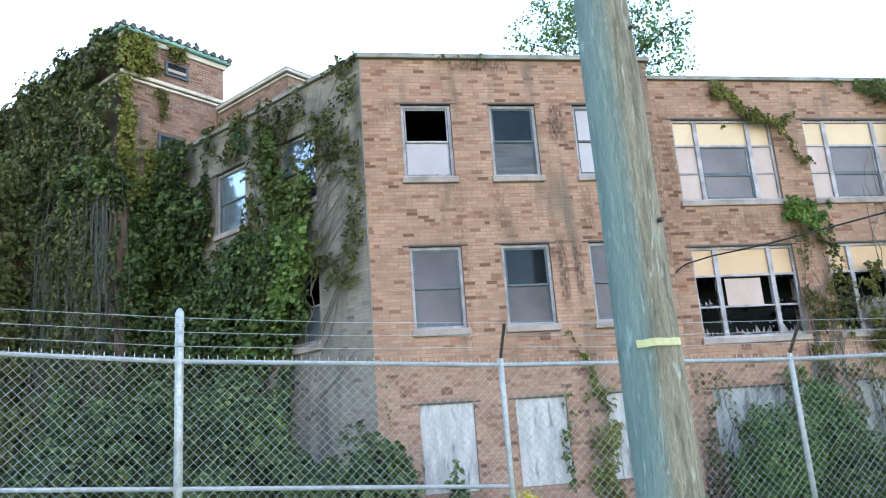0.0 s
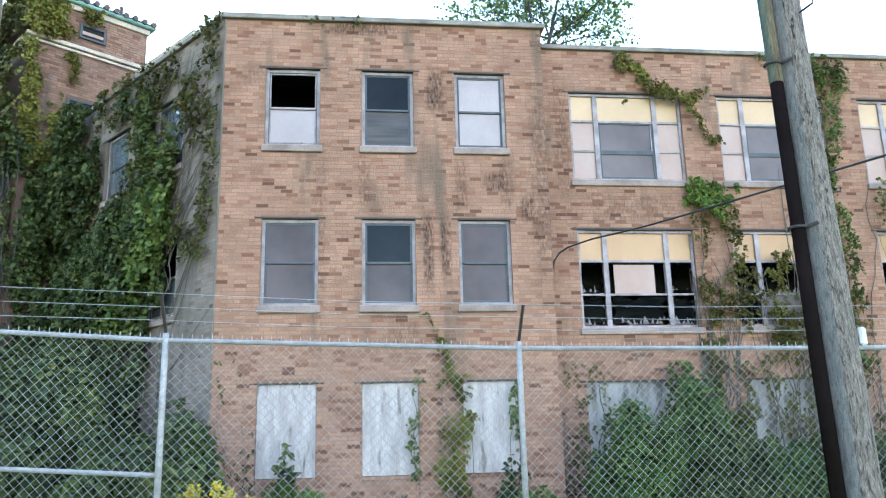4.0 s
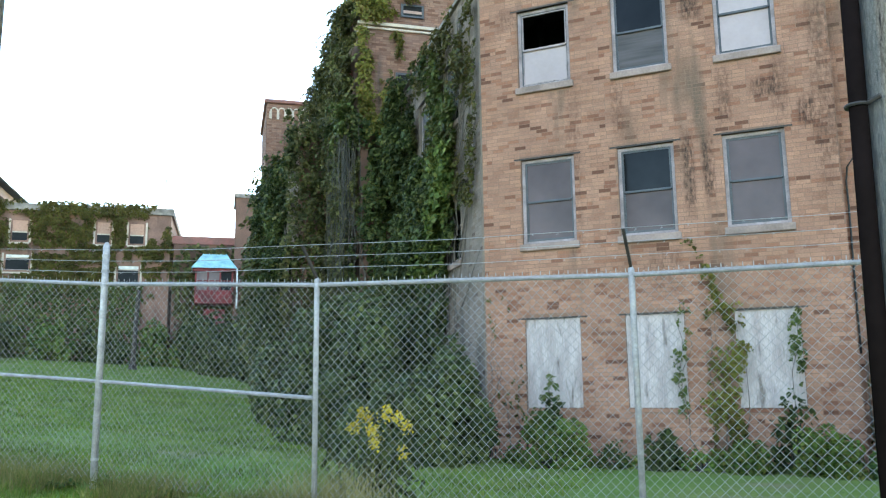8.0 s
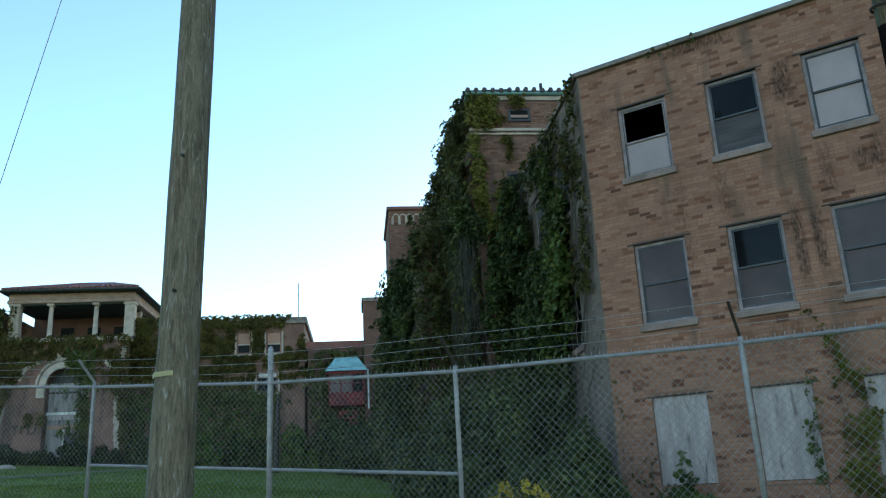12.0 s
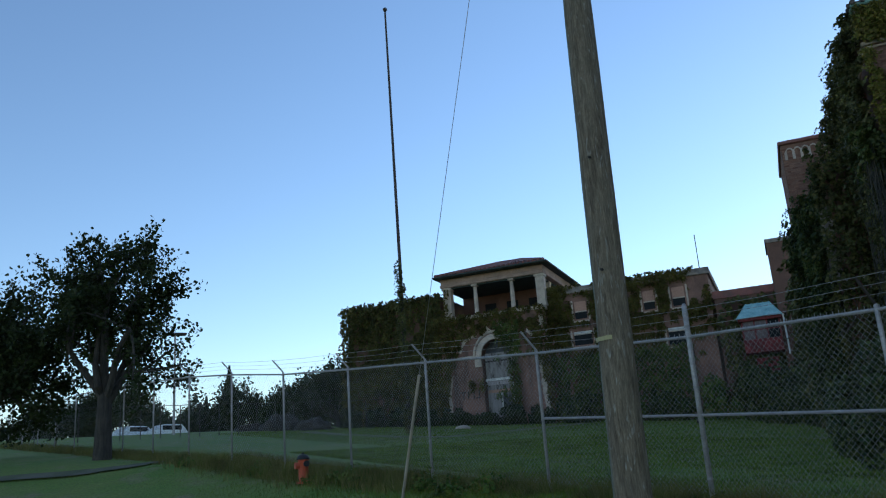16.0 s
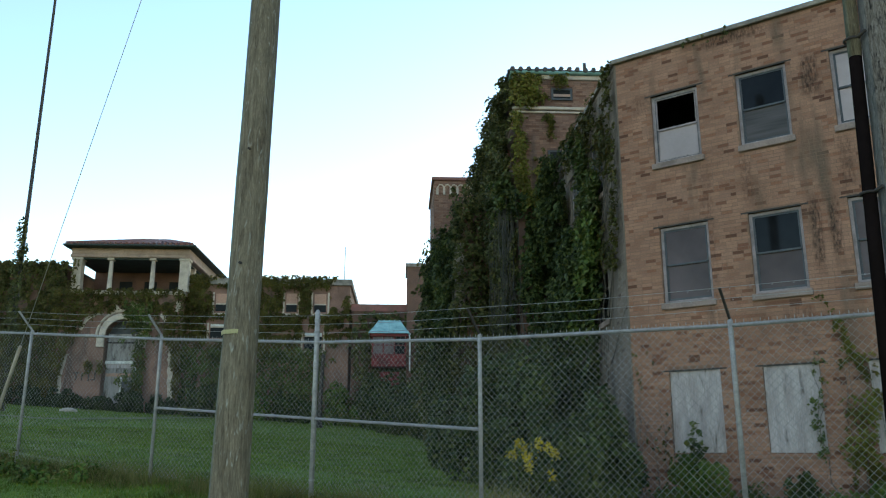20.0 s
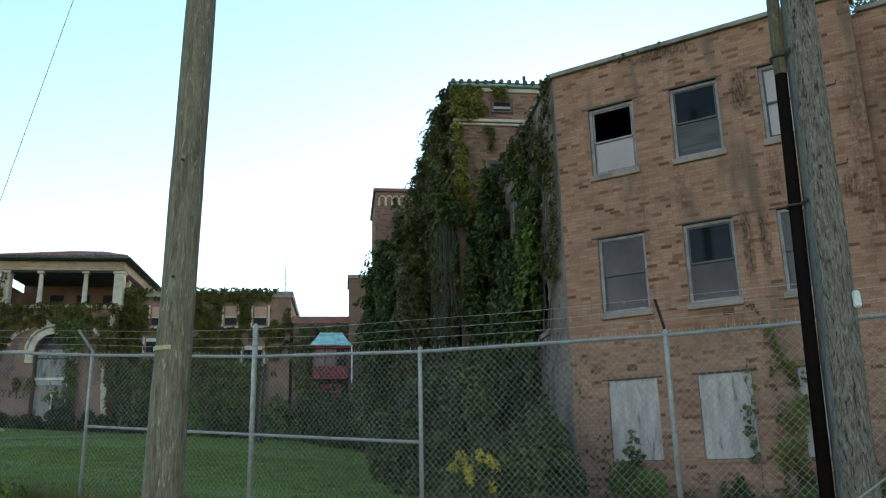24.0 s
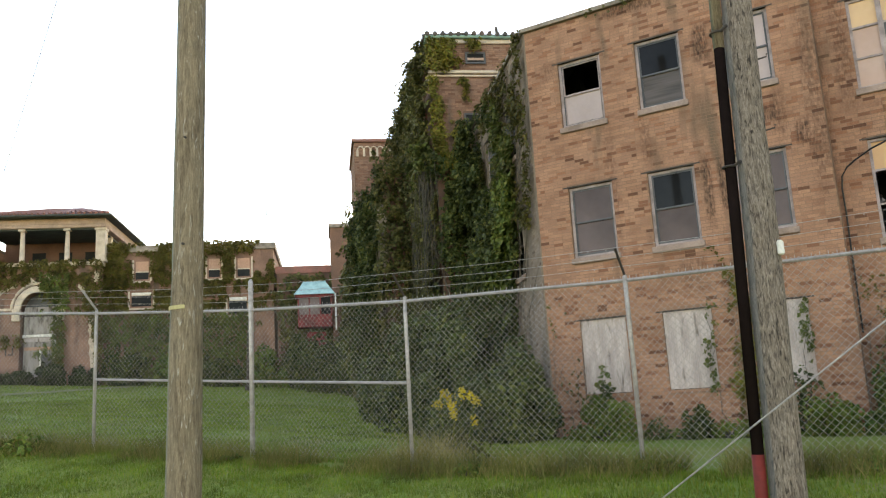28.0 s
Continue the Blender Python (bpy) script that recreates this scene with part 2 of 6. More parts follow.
steel = mat("galvanised_steel", (0.42, 0.375, 0.355), 0.5, (0.3, 0.265, 0.25), 9.0, 50, 0.1, metal=0.3, grain=0.45)
wire_mat = mat("galvanised_wire", (0.37, 0.335, 0.312), 0.5, (0.26, 0.235, 0.218), 5.0, 40, 0.0, metal=0.2)
rusty = mat("dark_rusted_steel", (0.08, 0.06, 0.05), 0.7, (0.05, 0.04, 0.035), 6.0, 40, 0.2, metal=0.3)
cable_mat = mat("black_cable", (0.015, 0.015, 0.016), 0.6, (0.03, 0.03, 0.03), 5, 30, 0.0)
pole_wood = mat("tinted_pole_wood", (0.285, 0.218, 0.142), 0.9, (0.145, 0.104, 0.064), 1.5, 7, 1.0, stretch=(15, 15, 1.7), stain=((0.44, 0.4, 0.33), 1.2, (12, 12, 2.6), 0.6), grain=0.8, warp=1.5)
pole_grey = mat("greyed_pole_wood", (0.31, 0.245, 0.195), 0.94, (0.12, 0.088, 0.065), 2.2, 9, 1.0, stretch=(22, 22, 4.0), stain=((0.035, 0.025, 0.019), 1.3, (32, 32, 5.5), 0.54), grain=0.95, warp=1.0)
conduit_mat = mat("dark_plastic_conduit", (0.009, 0.006, 0.005), 0.9, (0.014, 0.009, 0.008), 2.0, 20, 0.1, spec=0.0)
red_paint = mat("red_paint", (0.19, 0.016, 0.01), 0.75, (0.11, 0.012, 0.009), 3.0, 25, 0.1)
yellow_tape = mat("yellow_tape", (0.52, 0.44, 0.2), 0.6, (0.42, 0.35, 0.16), 5.0, 30, 0.1)
peach_board = mat("faded_peach_board", (0.46, 0.25, 0.17), 0.8, (0.36, 0.2, 0.14), 1.0, 10, 0.1)
hyd_black = mat("hydrant_black_paint", (0.02, 0.018, 0.018), 0.6, (0.035, 0.03, 0.028), 4.0, 30, 0.15)
hyd_red = mat("hydrant_orange_red", (0.55, 0.1, 0.045), 0.55, (0.4, 0.07, 0.035), 4.0, 30, 0.15)
bay_red = mat("red_painted_timber", (0.22, 0.036, 0.034), 0.75, (0.11, 0.026, 0.024), 2.0, 20, 0.2)
car_white = mat("white_car_paint", (0.75, 0.76, 0.78), 0.3, (0.7, 0.71, 0.72), 1.0, 5, 0.0)
tyre = mat("tyre_rubber", (0.02, 0.02, 0.02), 0.85, (0.03, 0.03, 0.03), 5.0, 30, 0.1)
asphalt = mat("asphalt", (0.06, 0.06, 0.06), 0.92, (0.045, 0.045, 0.045), 1.0, 60, 0.4)
path_mat = mat("gravel_path", (0.2, 0.16, 0.11), 0.95, (0.11, 0.13, 0.04), 0.5, 30, 0.4)
lawn_mat = mat("mown_grass", (0.105, 0.172, 0.018), 0.95, (0.165, 0.185, 0.036), 0.5, 16, 0.9, stain=((0.19, 0.17, 0.07), 0.9, (1, 1, 1), 0.57), grain=0.7)
dead_vine = mat("dead_vine_stem", (0.085, 0.073, 0.056), 0.95, (0.045, 0.04, 0.03), 2.0, 18, 0.5)
vine_bark = mat("vine_bark", (0.15, 0.12, 0.095), 0.95, (0.09, 0.07, 0.055), 3.0, 18, 0.5)
track_mat = mat("worn_earth", (0.13, 0.115, 0.075), 0.95, (0.08, 0.085, 0.035), 1.2, 25, 0.4)
bark = mat("bark", (0.075, 0.06, 0.048), 0.95, (0.04, 0.033, 0.027), 3.0, 18, 0.8, stretch=(4, 4, 0.8))


def west_tinted(m, tint, edge, soft=0.3, force=0.55):
    """Mixes tint into pole faces turned west, from edge over the width soft."""
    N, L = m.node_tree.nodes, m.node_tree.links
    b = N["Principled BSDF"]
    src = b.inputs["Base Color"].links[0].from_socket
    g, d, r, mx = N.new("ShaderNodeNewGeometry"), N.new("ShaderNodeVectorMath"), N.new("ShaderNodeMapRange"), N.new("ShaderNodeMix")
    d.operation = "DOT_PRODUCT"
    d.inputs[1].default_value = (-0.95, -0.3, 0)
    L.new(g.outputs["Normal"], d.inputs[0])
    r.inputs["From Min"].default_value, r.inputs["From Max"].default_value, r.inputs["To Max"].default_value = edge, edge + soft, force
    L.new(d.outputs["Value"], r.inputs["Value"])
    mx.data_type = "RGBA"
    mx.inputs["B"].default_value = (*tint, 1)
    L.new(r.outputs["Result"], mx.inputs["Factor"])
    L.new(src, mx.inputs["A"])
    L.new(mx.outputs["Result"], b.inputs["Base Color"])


west_tinted(pole_wood, (0.13, 0.24, 0.23), 0.4, 0.5)
west_tinted(pole_grey, (0.17, 0.175, 0.17), 0.7, 0.08, 0.5)


def leafmat(name, *tints):
    m = mat(name, (1.38, 1.36, 1.2), 0.6, (0.56, 0.53, 0.46), 1.5, 9, 0.0, island=tuple((i / max(1, len(tints) - 1), t) for i, t in enumerate(tints)), spec=0.18)
    # thin leaves let some light through
    N, L = m.node_tree.nodes, m.node_tree.links
    b = N["Principled BSDF"]
    tr, mx = N.new("ShaderNodeBsdfTranslucent"), N.new("ShaderNodeMixShader")
    L.new(b.inputs["Base Color"].links[0].from_socket, tr.inputs["Color"])
    mx.inputs[0].default_value = 0.22
    L.new(b.outputs[0], mx.inputs[1])
    L.new(tr.outputs[0], mx.inputs[2])
    L.new(mx.outputs[0], N["Material Output"].inputs["Surface"])
    return m


ivy_leaf = leafmat("ivy_leaf", (0.026, 0.038, 0.014), (0.046, 0.064, 0.021), (0.07, 0.088, 0.027), (0.12, 0.125, 0.04))
ivy_dark = leafmat("dark_ivy_leaf", (0.05, 0.056, 0.02), (0.08, 0.085, 0.03), (0.105, 0.09, 0.038), (0.13, 0.125, 0.042))
ivy_bright = leafmat("bright_ivy_leaf", (0.045, 0.07, 0.018), (0.072, 0.105, 0.025), (0.1, 0.13, 0.032), (0.15, 0.155, 0.045))
rust_ivy = leafmat("browning_ivy_leaf", (0.05, 0.052, 0.016), (0.095, 0.078, 0.025), (0.08, 0.088, 0.024), (0.14, 0.098, 0.036))
ivy_yellow = leafmat("yellowing_ivy_leaf", (0.085, 0.1, 0.018), (0.14, 0.13, 0.025), (0.17, 0.14, 0.03), (0.115, 0.078, 0.03))
mossy_ivy = leafmat("mossy_ivy_leaf", (0.062, 0.06, 0.016), (0.11, 0.09, 0.023), (0.085, 0.082, 0.02), (0.14, 0.09, 0.03))
ivy_fresh = leafmat("fresh_ivy_leaf", (0.045, 0.068, 0.018), (0.08, 0.105, 0.028), (0.105, 0.125, 0.033), (0.14, 0.13, 0.045))
bush_leaf = leafmat("shrub_leaf", (0.024, 0.038, 0.013), (0.044, 0.06, 0.018), (0.066, 0.08, 0.024), (0.105, 0.112, 0.034))
bush_light = leafmat("light_shrub_leaf", (0.05, 0.095, 0.018), (0.08, 0.13, 0.024), (0.11, 0.145, 0.030), (0.13, 0.12, 0.030))
tree_leaf = leafmat("tree_leaf", (0.075, 0.125, 0.05), (0.11, 0.165, 0.06), (0.145, 0.2, 0.07), (0.09, 0.13, 0.052))
far_leaf = leafmat("far_tree_leaf", (0.025, 0.036, 0.013), (0.037, 0.047, 0.018), (0.045, 0.054, 0.018), (0.029, 0.040, 0.015))
dry_grass = leafmat("dry_grass_blade", (0.08, 0.11, 0.02), (0.14, 0.135, 0.035), (0.24, 0.19, 0.085), (0.1, 0.12, 0.026))
straw = leafmat("straw_blade", (0.2, 0.17, 0.07), (0.3, 0.25, 0.12), (0.25, 0.2, 0.09), (0.13, 0.14, 0.05))
green_grass = leafmat("grass_blade", (0.07, 0.125, 0.011), (0.1, 0.165, 0.016), (0.13, 0.175, 0.023), (0.18, 0.175, 0.042))
bush_mid = leafmat("mixed_shrub_leaf", (0.03, 0.06, 0.016), (0.05, 0.09, 0.022), (0.08, 0.118, 0.028), (0.125, 0.14, 0.034))
yellow_flower = leafmat("goldenrod_flower", (0.5, 0.36, 0.02), (0.6, 0.46, 0.03), (0.46, 0.3, 0.015), (0.62, 0.47, 0.05))

# ---- mesh tools ----
def ground_z(x, y):
    k = 1 / (1 + math.exp(-(-x - 20) / 3.0))
    s = min(1, max(0, (y - 2.4 + 9 * k) / 5.2))
    s = s * s * (3 - 2 * s)
    left = max(0.0, 2.0 - x)
    left = left * left / (left + 2.5) if left else 0.0
    rise = 0.083 * min(left, 60) + 0.01 * max(0, min(left - 60, 60))
    return 0.62 * s + rise


def box(bm, x0, y0, z0, x1, y1, z1):
    vs = [bm.verts.new((x, y, z)) for z in (z0, z1) for x, y in ((x0, y0), (x1, y0), (x1, y1), (x0, y1))]
    for f in ((3, 2, 1, 0), (4, 5, 6, 7), (0, 1, 5, 4), (1, 2, 6, 5), (2, 3, 7, 6), (3, 0, 4, 7)):
        bm.faces.new([vs[i] for i in f])
    return vs


def boxes(*bs):
    bm = bmesh.new()
    for b in bs:
        box(bm, *b)
    return bm


def bevelled(bm, w=0.01):
    bmesh.ops.bevel(bm, geom=bm.edges[:], offset=w, segments=1, affect="EDGES")
    return bm


def prism(bm, pts, z0, z1):
    lo = [bm.verts.new((x, y, z0)) for x, y in pts]
    hi = [bm.verts.new((x, y, z1)) for x, y in pts]
    n = len(pts)
    bm.faces.new(lo[::-1])
    bm.faces.new(hi)
    for i in range(n):
        bm.faces.new((lo[i], lo[(i + 1) % n], hi[(i + 1) % n], hi[i]))


def tube(bm, pts, radii, sides=8, cap=True):
    if not hasattr(radii, "__len__"):
        radii = [radii] * len(pts)
    pts = [Vector(p) for p in pts]
    rings = []
    for i, p in enumerate(pts):
        d = (pts[min(i + 1, len(pts) - 1)] - pts[max(i - 1, 0)]).normalized()
        a = d.cross(Vector((0, 0, 1)) if abs(d.z) < 0.9 else Vector((1, 0, 0))).normalized()
        b = d.cross(a)
        rings.append([bm.verts.new(p + (a * math.cos(2 * math.pi * k / sides) + b * math.sin(2 * math.pi * k / sides)) * radii[i]) for k in range(sides)])
    for r0, r1 in zip(rings, rings[1:]):
        for k in range(sides):
            bm.faces.new((r0[k], r0[(k + 1) % sides], r1[(k + 1) % sides], r1[k]))
    if cap:
        bm.faces.new(rings[0][::-1])
        bm.faces.new(rings[-1])
    return bm


def mesh_of(name, bm, material, smooth=False):
    me = bpy.data.meshes.new(name)
    bmesh.ops.recalc_face_normals(bm, faces=bm.faces[:])
    bm.to_mesh(me)
    bm.free()
    me.materials.append(material)
    if smooth:
        me.polygons.foreach_set("use_smooth", [True] * len(me.polygons))
    return me


def part(name, bm, material, parent=None, label="", smooth=False):
    ob = new(name, mesh_of(name, bm, material, smooth))
    ob.parent = parent
    if label:
        ob["label"] = label
    return ob


def raw(name, verts, faces, material, parent=None, kind=""):
    me = bpy.data.meshes.new(name)
    me.from_pydata(verts, [], faces)
    me.materials.append(material)
    ob = new(name, me)
    ob.parent = parent
    if kind:
        ob["kind"] = kind
    return ob


def thing(name, label, category, m=None, group="", kind=""):
    ob = new(name)
    ob.empty_display_size = 0.2
    if m is not None:
        ob.matrix_world = m
    return tagged(ob, label, category, group, kind)


def leaves(name, P, Nrm, size, material, parent=None, rng=None, droop=0.5):
    """Small folded leaves at the points P (n x 3), facing roughly along Nrm."""
    rng = rng or np.random.default_rng(7)
    n = len(P)
    d = Nrm + rng.normal(0, 0.55, (n, 3))
    d /= np.linalg.norm(d, axis=1)[:, None] + 1e-9
    t = rng.normal(0, 1, (n, 3))
    t[:, 2] -= droop * 2
    t -= (t * d).sum(1)[:, None] * d
    t /= np.linalg.norm(t, axis=1)[:, None] + 1e-9
    s = np.cross(d, t)
    L = (size * rng.uniform(0.6, 1.35, n))[:, None]
    w, f = s * L, d * L
    V = np.stack([P - t * L * 0.42, P + w * 0.44 - t * L * 0.2 - f * 0.1, P + w * 0.36 + t * L * 0.22 - f * 0.12, P + t * L * 0.62 - f * 0.08, P - w * 0.36 + t * L * 0.22 - f * 0.12, P - w * 0.44 - t * L * 0.2 - f * 0.1], 1).reshape(-1, 3)
    me = bpy.data.meshes.new(name)
    idx = np.arange(n)[:, None] * 6
    F = np.concatenate([idx + [0, 1, 2, 3], idx + [0, 3, 4, 5]], 1).reshape(-1)
    me.vertices.add(6 * n)
    me.vertices.foreach_set("co", V.reshape(-1).astype(np.float32))
    me.loops.add(8 * n)
    me.loops.foreach_set("vertex_index", F.astype(np.int32))
    me.polygons.add(2 * n)
    me.polygons.foreach_set("loop_start", np.arange(0, 8 * n, 4, dtype=np.int32))
    me.update(calc_edges=True)
    me.materials.append(material)
    ob = new(name, me)
    ob.parent = parent
    return ob


def free_spans(z, h, w, holes):
    """What is left of 0..w for a course from z to z + h, round the holes (x0, z0, x1, z1)."""
    spans = [(0.0, w)]
    for x0, z0, x1, z1 in holes:
        if z + h > z0 + 0.012 and z < z1 - 0.012:
            nxt = []
            for a, b in spans:
                if x1 <= a or x0 >= b:
                    nxt.append((a, b))
                else:
                    if x0 - a > 0.03:
                        nxt.append((a, x0))
                    if b - x1 > 0.03:
                        nxt.append((x1, b))
            spans = nxt
    return spans


def wall_panel(bm, w, z0, z1, holes, thick=0.3):
    """A wall along x, its face at y = 0, with openings cut through."""
    zs = sorted({z0, z1, *[h[1] for h in holes], *[h[3] for h in holes]})
    for a, b in zip(zs, zs[1:]):
        if a < z0 or b > z1:
            continue
        for x0, x1 in free_spans(a, b - a, w, holes):
            box(bm, x0, 0, a, x1, thick, b)


def brickwork(w, z0, z1, holes, rng, course=0.066, length=0.205, joint=0.01, proud=0.0035):
    """Bricks for a wall panel, as lists of corners and faces."""
    V, F = [], []
    z, row = z0, 0
    while z + course <= z1 + 0.001:
        for a, b in free_spans(z, course, w, holes):
            x = a - (length / 2 if row % 2 else 0) - rng.uniform(0, 0.02)
            while x < b - 0.02:
                ln = length if rng.random() < 0.86 else length * 0.5
                x0, x1 = max(x, a) + joint / 2, min(x + ln, b) - joint / 2
                if x1 - x0 > 0.03:
                    p = proud + rng.uniform(-0.003, 0.004)
                    i = len(V)
                    za, zb = z + joint / 2 + rng.uniform(-0.001, 0.001), z + course - joint / 2
                    V += [(x0, 0.002, za), (x1, 0.002, za), (x1, 0.002, zb), (x0, 0.002, zb), (x0, -p, za), (x1, -p, za), (x1, -p, zb), (x0, -p, zb)]
                    F += [(i + 4, i + 5, i + 6, i + 7), (i, i + 1, i + 5, i + 4), (i + 1, i + 2, i + 6, i + 5), (i + 2, i + 3, i + 7, i + 6), (i + 3, i, i + 4, i + 7)]
                x += ln
        z += course
        row += 1
    return V, F


def brick_wall(name, m, w, z0, z1, holes, label, brick_material, seed, thick=0.3, singles=None, bed=mortar):
    ob = part(name, (lambda bm: (wall_panel(bm, w, z0, z1, holes, thick), bm)[1])(bmesh.new()), bed)
    ob.matrix_world = m
    tagged(ob, label, "wall", kind="structure")
    V, F = brickwork(w, z0, z1, holes, np.random.default_rng(seed))
    if singles:
        # the stretch that the camera passes nearest, brick by brick
        keepV, keepF, shapes, count = [], [], {}, 0
        for k in range(0, len(V), 8):
            vs = V[k:k + 8]
            cx, cz, ln = (vs[0][0] + vs[1][0]) / 2, vs[0][2], round(vs[1][0] - vs[0][0], 2)
            if singles[0] < cx < singles[1] and singles[2] < cz < singles[3] and count < 300:
                if ln not in shapes:
                    bm = boxes((-ln / 2, -0.0045, 0, ln / 2, 0.006, 0.056))
                    shapes[ln] = mesh_of("brick", bm, brick_material)
                b = new("brick", shapes[ln])
                b.parent = ob
                b.location = (cx, vs[4][1] + 0.0045, cz)
                count += 1
            else:
                i = len(keepV)
                keepV += vs
                keepF += [(i + 4, i + 5, i + 6, i + 7), (i, i + 1, i + 5, i + 4), (i + 1, i + 2, i + 6, i + 5), (i + 2, i + 3, i + 7, i + 6), (i + 3, i, i + 4, i + 7)]
        V, F = keepV, keepF
    raw("brickwork", V, F, brick_material, ob, "stuff")
    return ob


ORIGIN = Matrix.Translation((0.15, 13.9, 0))
TURNED = ORIGIN @ Matrix.Rotation(radians(39.04), 4, "Z")      # x along the tower's face, y back along the old front


def turned(v, u, z=0.0):
    return TURNED @ Vector((v, u, z))
# ---- ground ----
def sheet(name, x0, x1, nx, y0, y1, ny, material, lift=0.0):
    xs, ys = np.linspace(x0, x1, nx), np.linspace(y0, y1, ny)
    V = [(x, y, ground_z(x, y) + lift + 0.02 * noise.noise((x * 0.6, y * 0.6, 0))) for y in ys for x in xs]
    F = [(j * nx + i, j * nx + i + 1, (j + 1) * nx + i + 1, (j + 1) * nx + i) for j in range(ny - 1) for i in range(nx - 1)]
    ob = raw(name, V, F, material)
    ob.data.polygons.foreach_set("use_smooth", [True] * len(ob.data.polygons))
    return ob


def spread(lo, hi, n, centre, power=2.6):
    t = np.linspace(-1, 1, n)
    t = np.sign(t) * np.abs(t) ** power
    return np.where(t < 0, centre + t * (centre - lo), centre + t * (hi - centre))


gx, gy = spread(-900, 900, 170, -8), spread(-900, 900, 170, 10)
V = [(x, y, ground_z(x, y) + 0.02 * noise.noise((x * 0.6, y * 0.6, 0)) - (0.02 if y < 2.1 else 0)) for y in gy for x in gx]
F = [(j * 170 + i, j * 170 + i + 1, (j + 1) * 170 + i + 1, (j + 1) * 170 + i) for j in range(169) for i in range(169)]
ground = raw("ground", V, F, lawn_mat)
ground.data.polygons.foreach_set("use_smooth", [True] * len(ground.data.polygons))
tagged(ground, "mown green lawn rising gently to the far buildings", "lawn", kind="structure")
road = sheet("road", -6, 40, 60, -9, 1.6, 14, asphalt, 0.03)
tagged(road, "grey asphalt street beside the grass verge", "road", kind="structure")

# ---- brick wing facing the street ----
ROWS_A, ROWS_B, ROWS_C = (6.99, 8.6), (4.16, 5.82), (1.45, 3.02)
COLS = ((0.89, 1.84), (2.58, 3.5), (4.25, 5.17))
FRONT = Matrix.Translation((0.17, 13.92, 0))
holes_f = [(c[0] - 0.17, r[0], c[1] - 0.17, r[1]) for r in (ROWS_A, ROWS_B, ROWS_C) for c in COLS]
brick_wall("wall_front", FRONT, 5.73, 0.3, 9.5, holes_f, "tan brick wall with dark flashed bricks and rain stains", brick_tan, 11, singles=(1.3, 4.3, 3.0, 4.3))
REC = Matrix.Translation((5.9, 14.31, 0))
COLS_G = ((6.48, 8.68), (9.42, 11.6), (12.35, 14.5))
G_A, G_B, G_C = (6.56, 8.46), (3.8, 5.76), (1.3, 3.0)
holes_g = [(c[0] - 5.9, r[0], c[1] - 5.9, r[1]) for r in (G_A, G_B, G_C) for c in COLS_G]
brick_wall("wall_recessed", REC, 9.6, 0.3, 9.3, holes_g, "tan brick wall set back beside the projecting bay", brick_tan, 12, singles=(0.3, 3.2, 3.0, 3.8))
ret = part("wall_return", boxes((5.6, 14.22, 0.3, 5.9, 14.31, 9.5)), brick_tan)
tagged(ret, "short brick return between the two wall planes", "wall", kind="structure")
SIDE = Matrix.Translation(turned(0, 7.1)) @ Matrix.Rotation(radians(39.04 - 90), 4, "Z")     # face towards the old lawn, x runs back to the street corner
S_W = ((2.35, 3.45), (4.62, 5.75))
holes_s = [(x0, r[0], x1, r[1]) for r in ((7.0, 8.55), (4.16, 5.8)) for x0, x1 in S_W]
brick_wall("wall_side", SIDE, 7.1, 0.3, 9.5, holes_s, "weathered grey-brown brick side wall grown over with ivy", brick_grey, 13, singles=(5.8, 7.1, 2.6, 5.0), bed=mortar_grey)

t1 = turned(0.35, 7.0)
roof_bm = bmesh.new()
prism(roof_bm, [(0.5, 14.2), (15.4, 14.6), (15.4, 20.2), (-3.2, 20.2), (t1.x, t1.y)], 9.0, 9.1)
roof = part("roof_wing", roof_bm, roofing)
tagged(roof, "flat tarred roof of the brick wing", "roof", kind="structure")
back = part("wall_back", boxes((15.2, 14.61, 0.3, 15.5, 20.2, 9.3), (1.2, 20.2, 0.3, 15.5, 20.4, 9.3)), brick_tan)
tagged(back, "plain brick walls at the rear of the wing", "wall", kind="structure")
# added near-black panels and slabs, so no sky shows through the windows
dark = part("dark_backing", boxes((0.6, 15.6, 0.3, 15.2, 15.75, 9.0)), room_dark)
tagged(dark, "added near-black panel for the unlit rooms behind the windows", "wall", kind="structure")
dark = part("dark_backing", boxes((0.3, 1.4, 0.3, 6.6, 1.5, 9.0)), room_dark)
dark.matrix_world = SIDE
tagged(dark, "added near-black panel for the unlit rooms behind the side windows", "wall", kind="structure")
fl = part("floor_slabs", boxes((0.6, 14.65, 3.45, 15.2, 15.6, 3.65), (0.6, 14.65, 6.25, 15.2, 15.6, 6.45)), room_dark)
tagged(fl, "added near-black floor slabs inside the wing", "floor", kind="structure")

bm = bmesh.new()
box(bm, 0.08, 13.84, 9.5, 5.98, 14.3, 9.6)
cop = part("coping_front", bevelled(bm, 0.012), coping_mat)
tagged(cop, "grey weathered stone coping along the parapet", "coping", kind="structure")
cop = part("coping_recessed", bevelled(boxes((5.985, 14.24, 9.3, 15.5, 14.65, 9.39)), 0.012), coping_mat)
tagged(cop, "grey weathered stone coping along the parapet", "coping", kind="structure")
cop = part("coping_side", bevelled(boxes((0.0, -0.07, 9.5, 7.0, 0.38, 9.59)), 0.012), coping_mat)
cop.matrix_world = SIDE
tagged(cop, "grey weathered coping on the ivy-grown side wall", "coping", kind="structure")


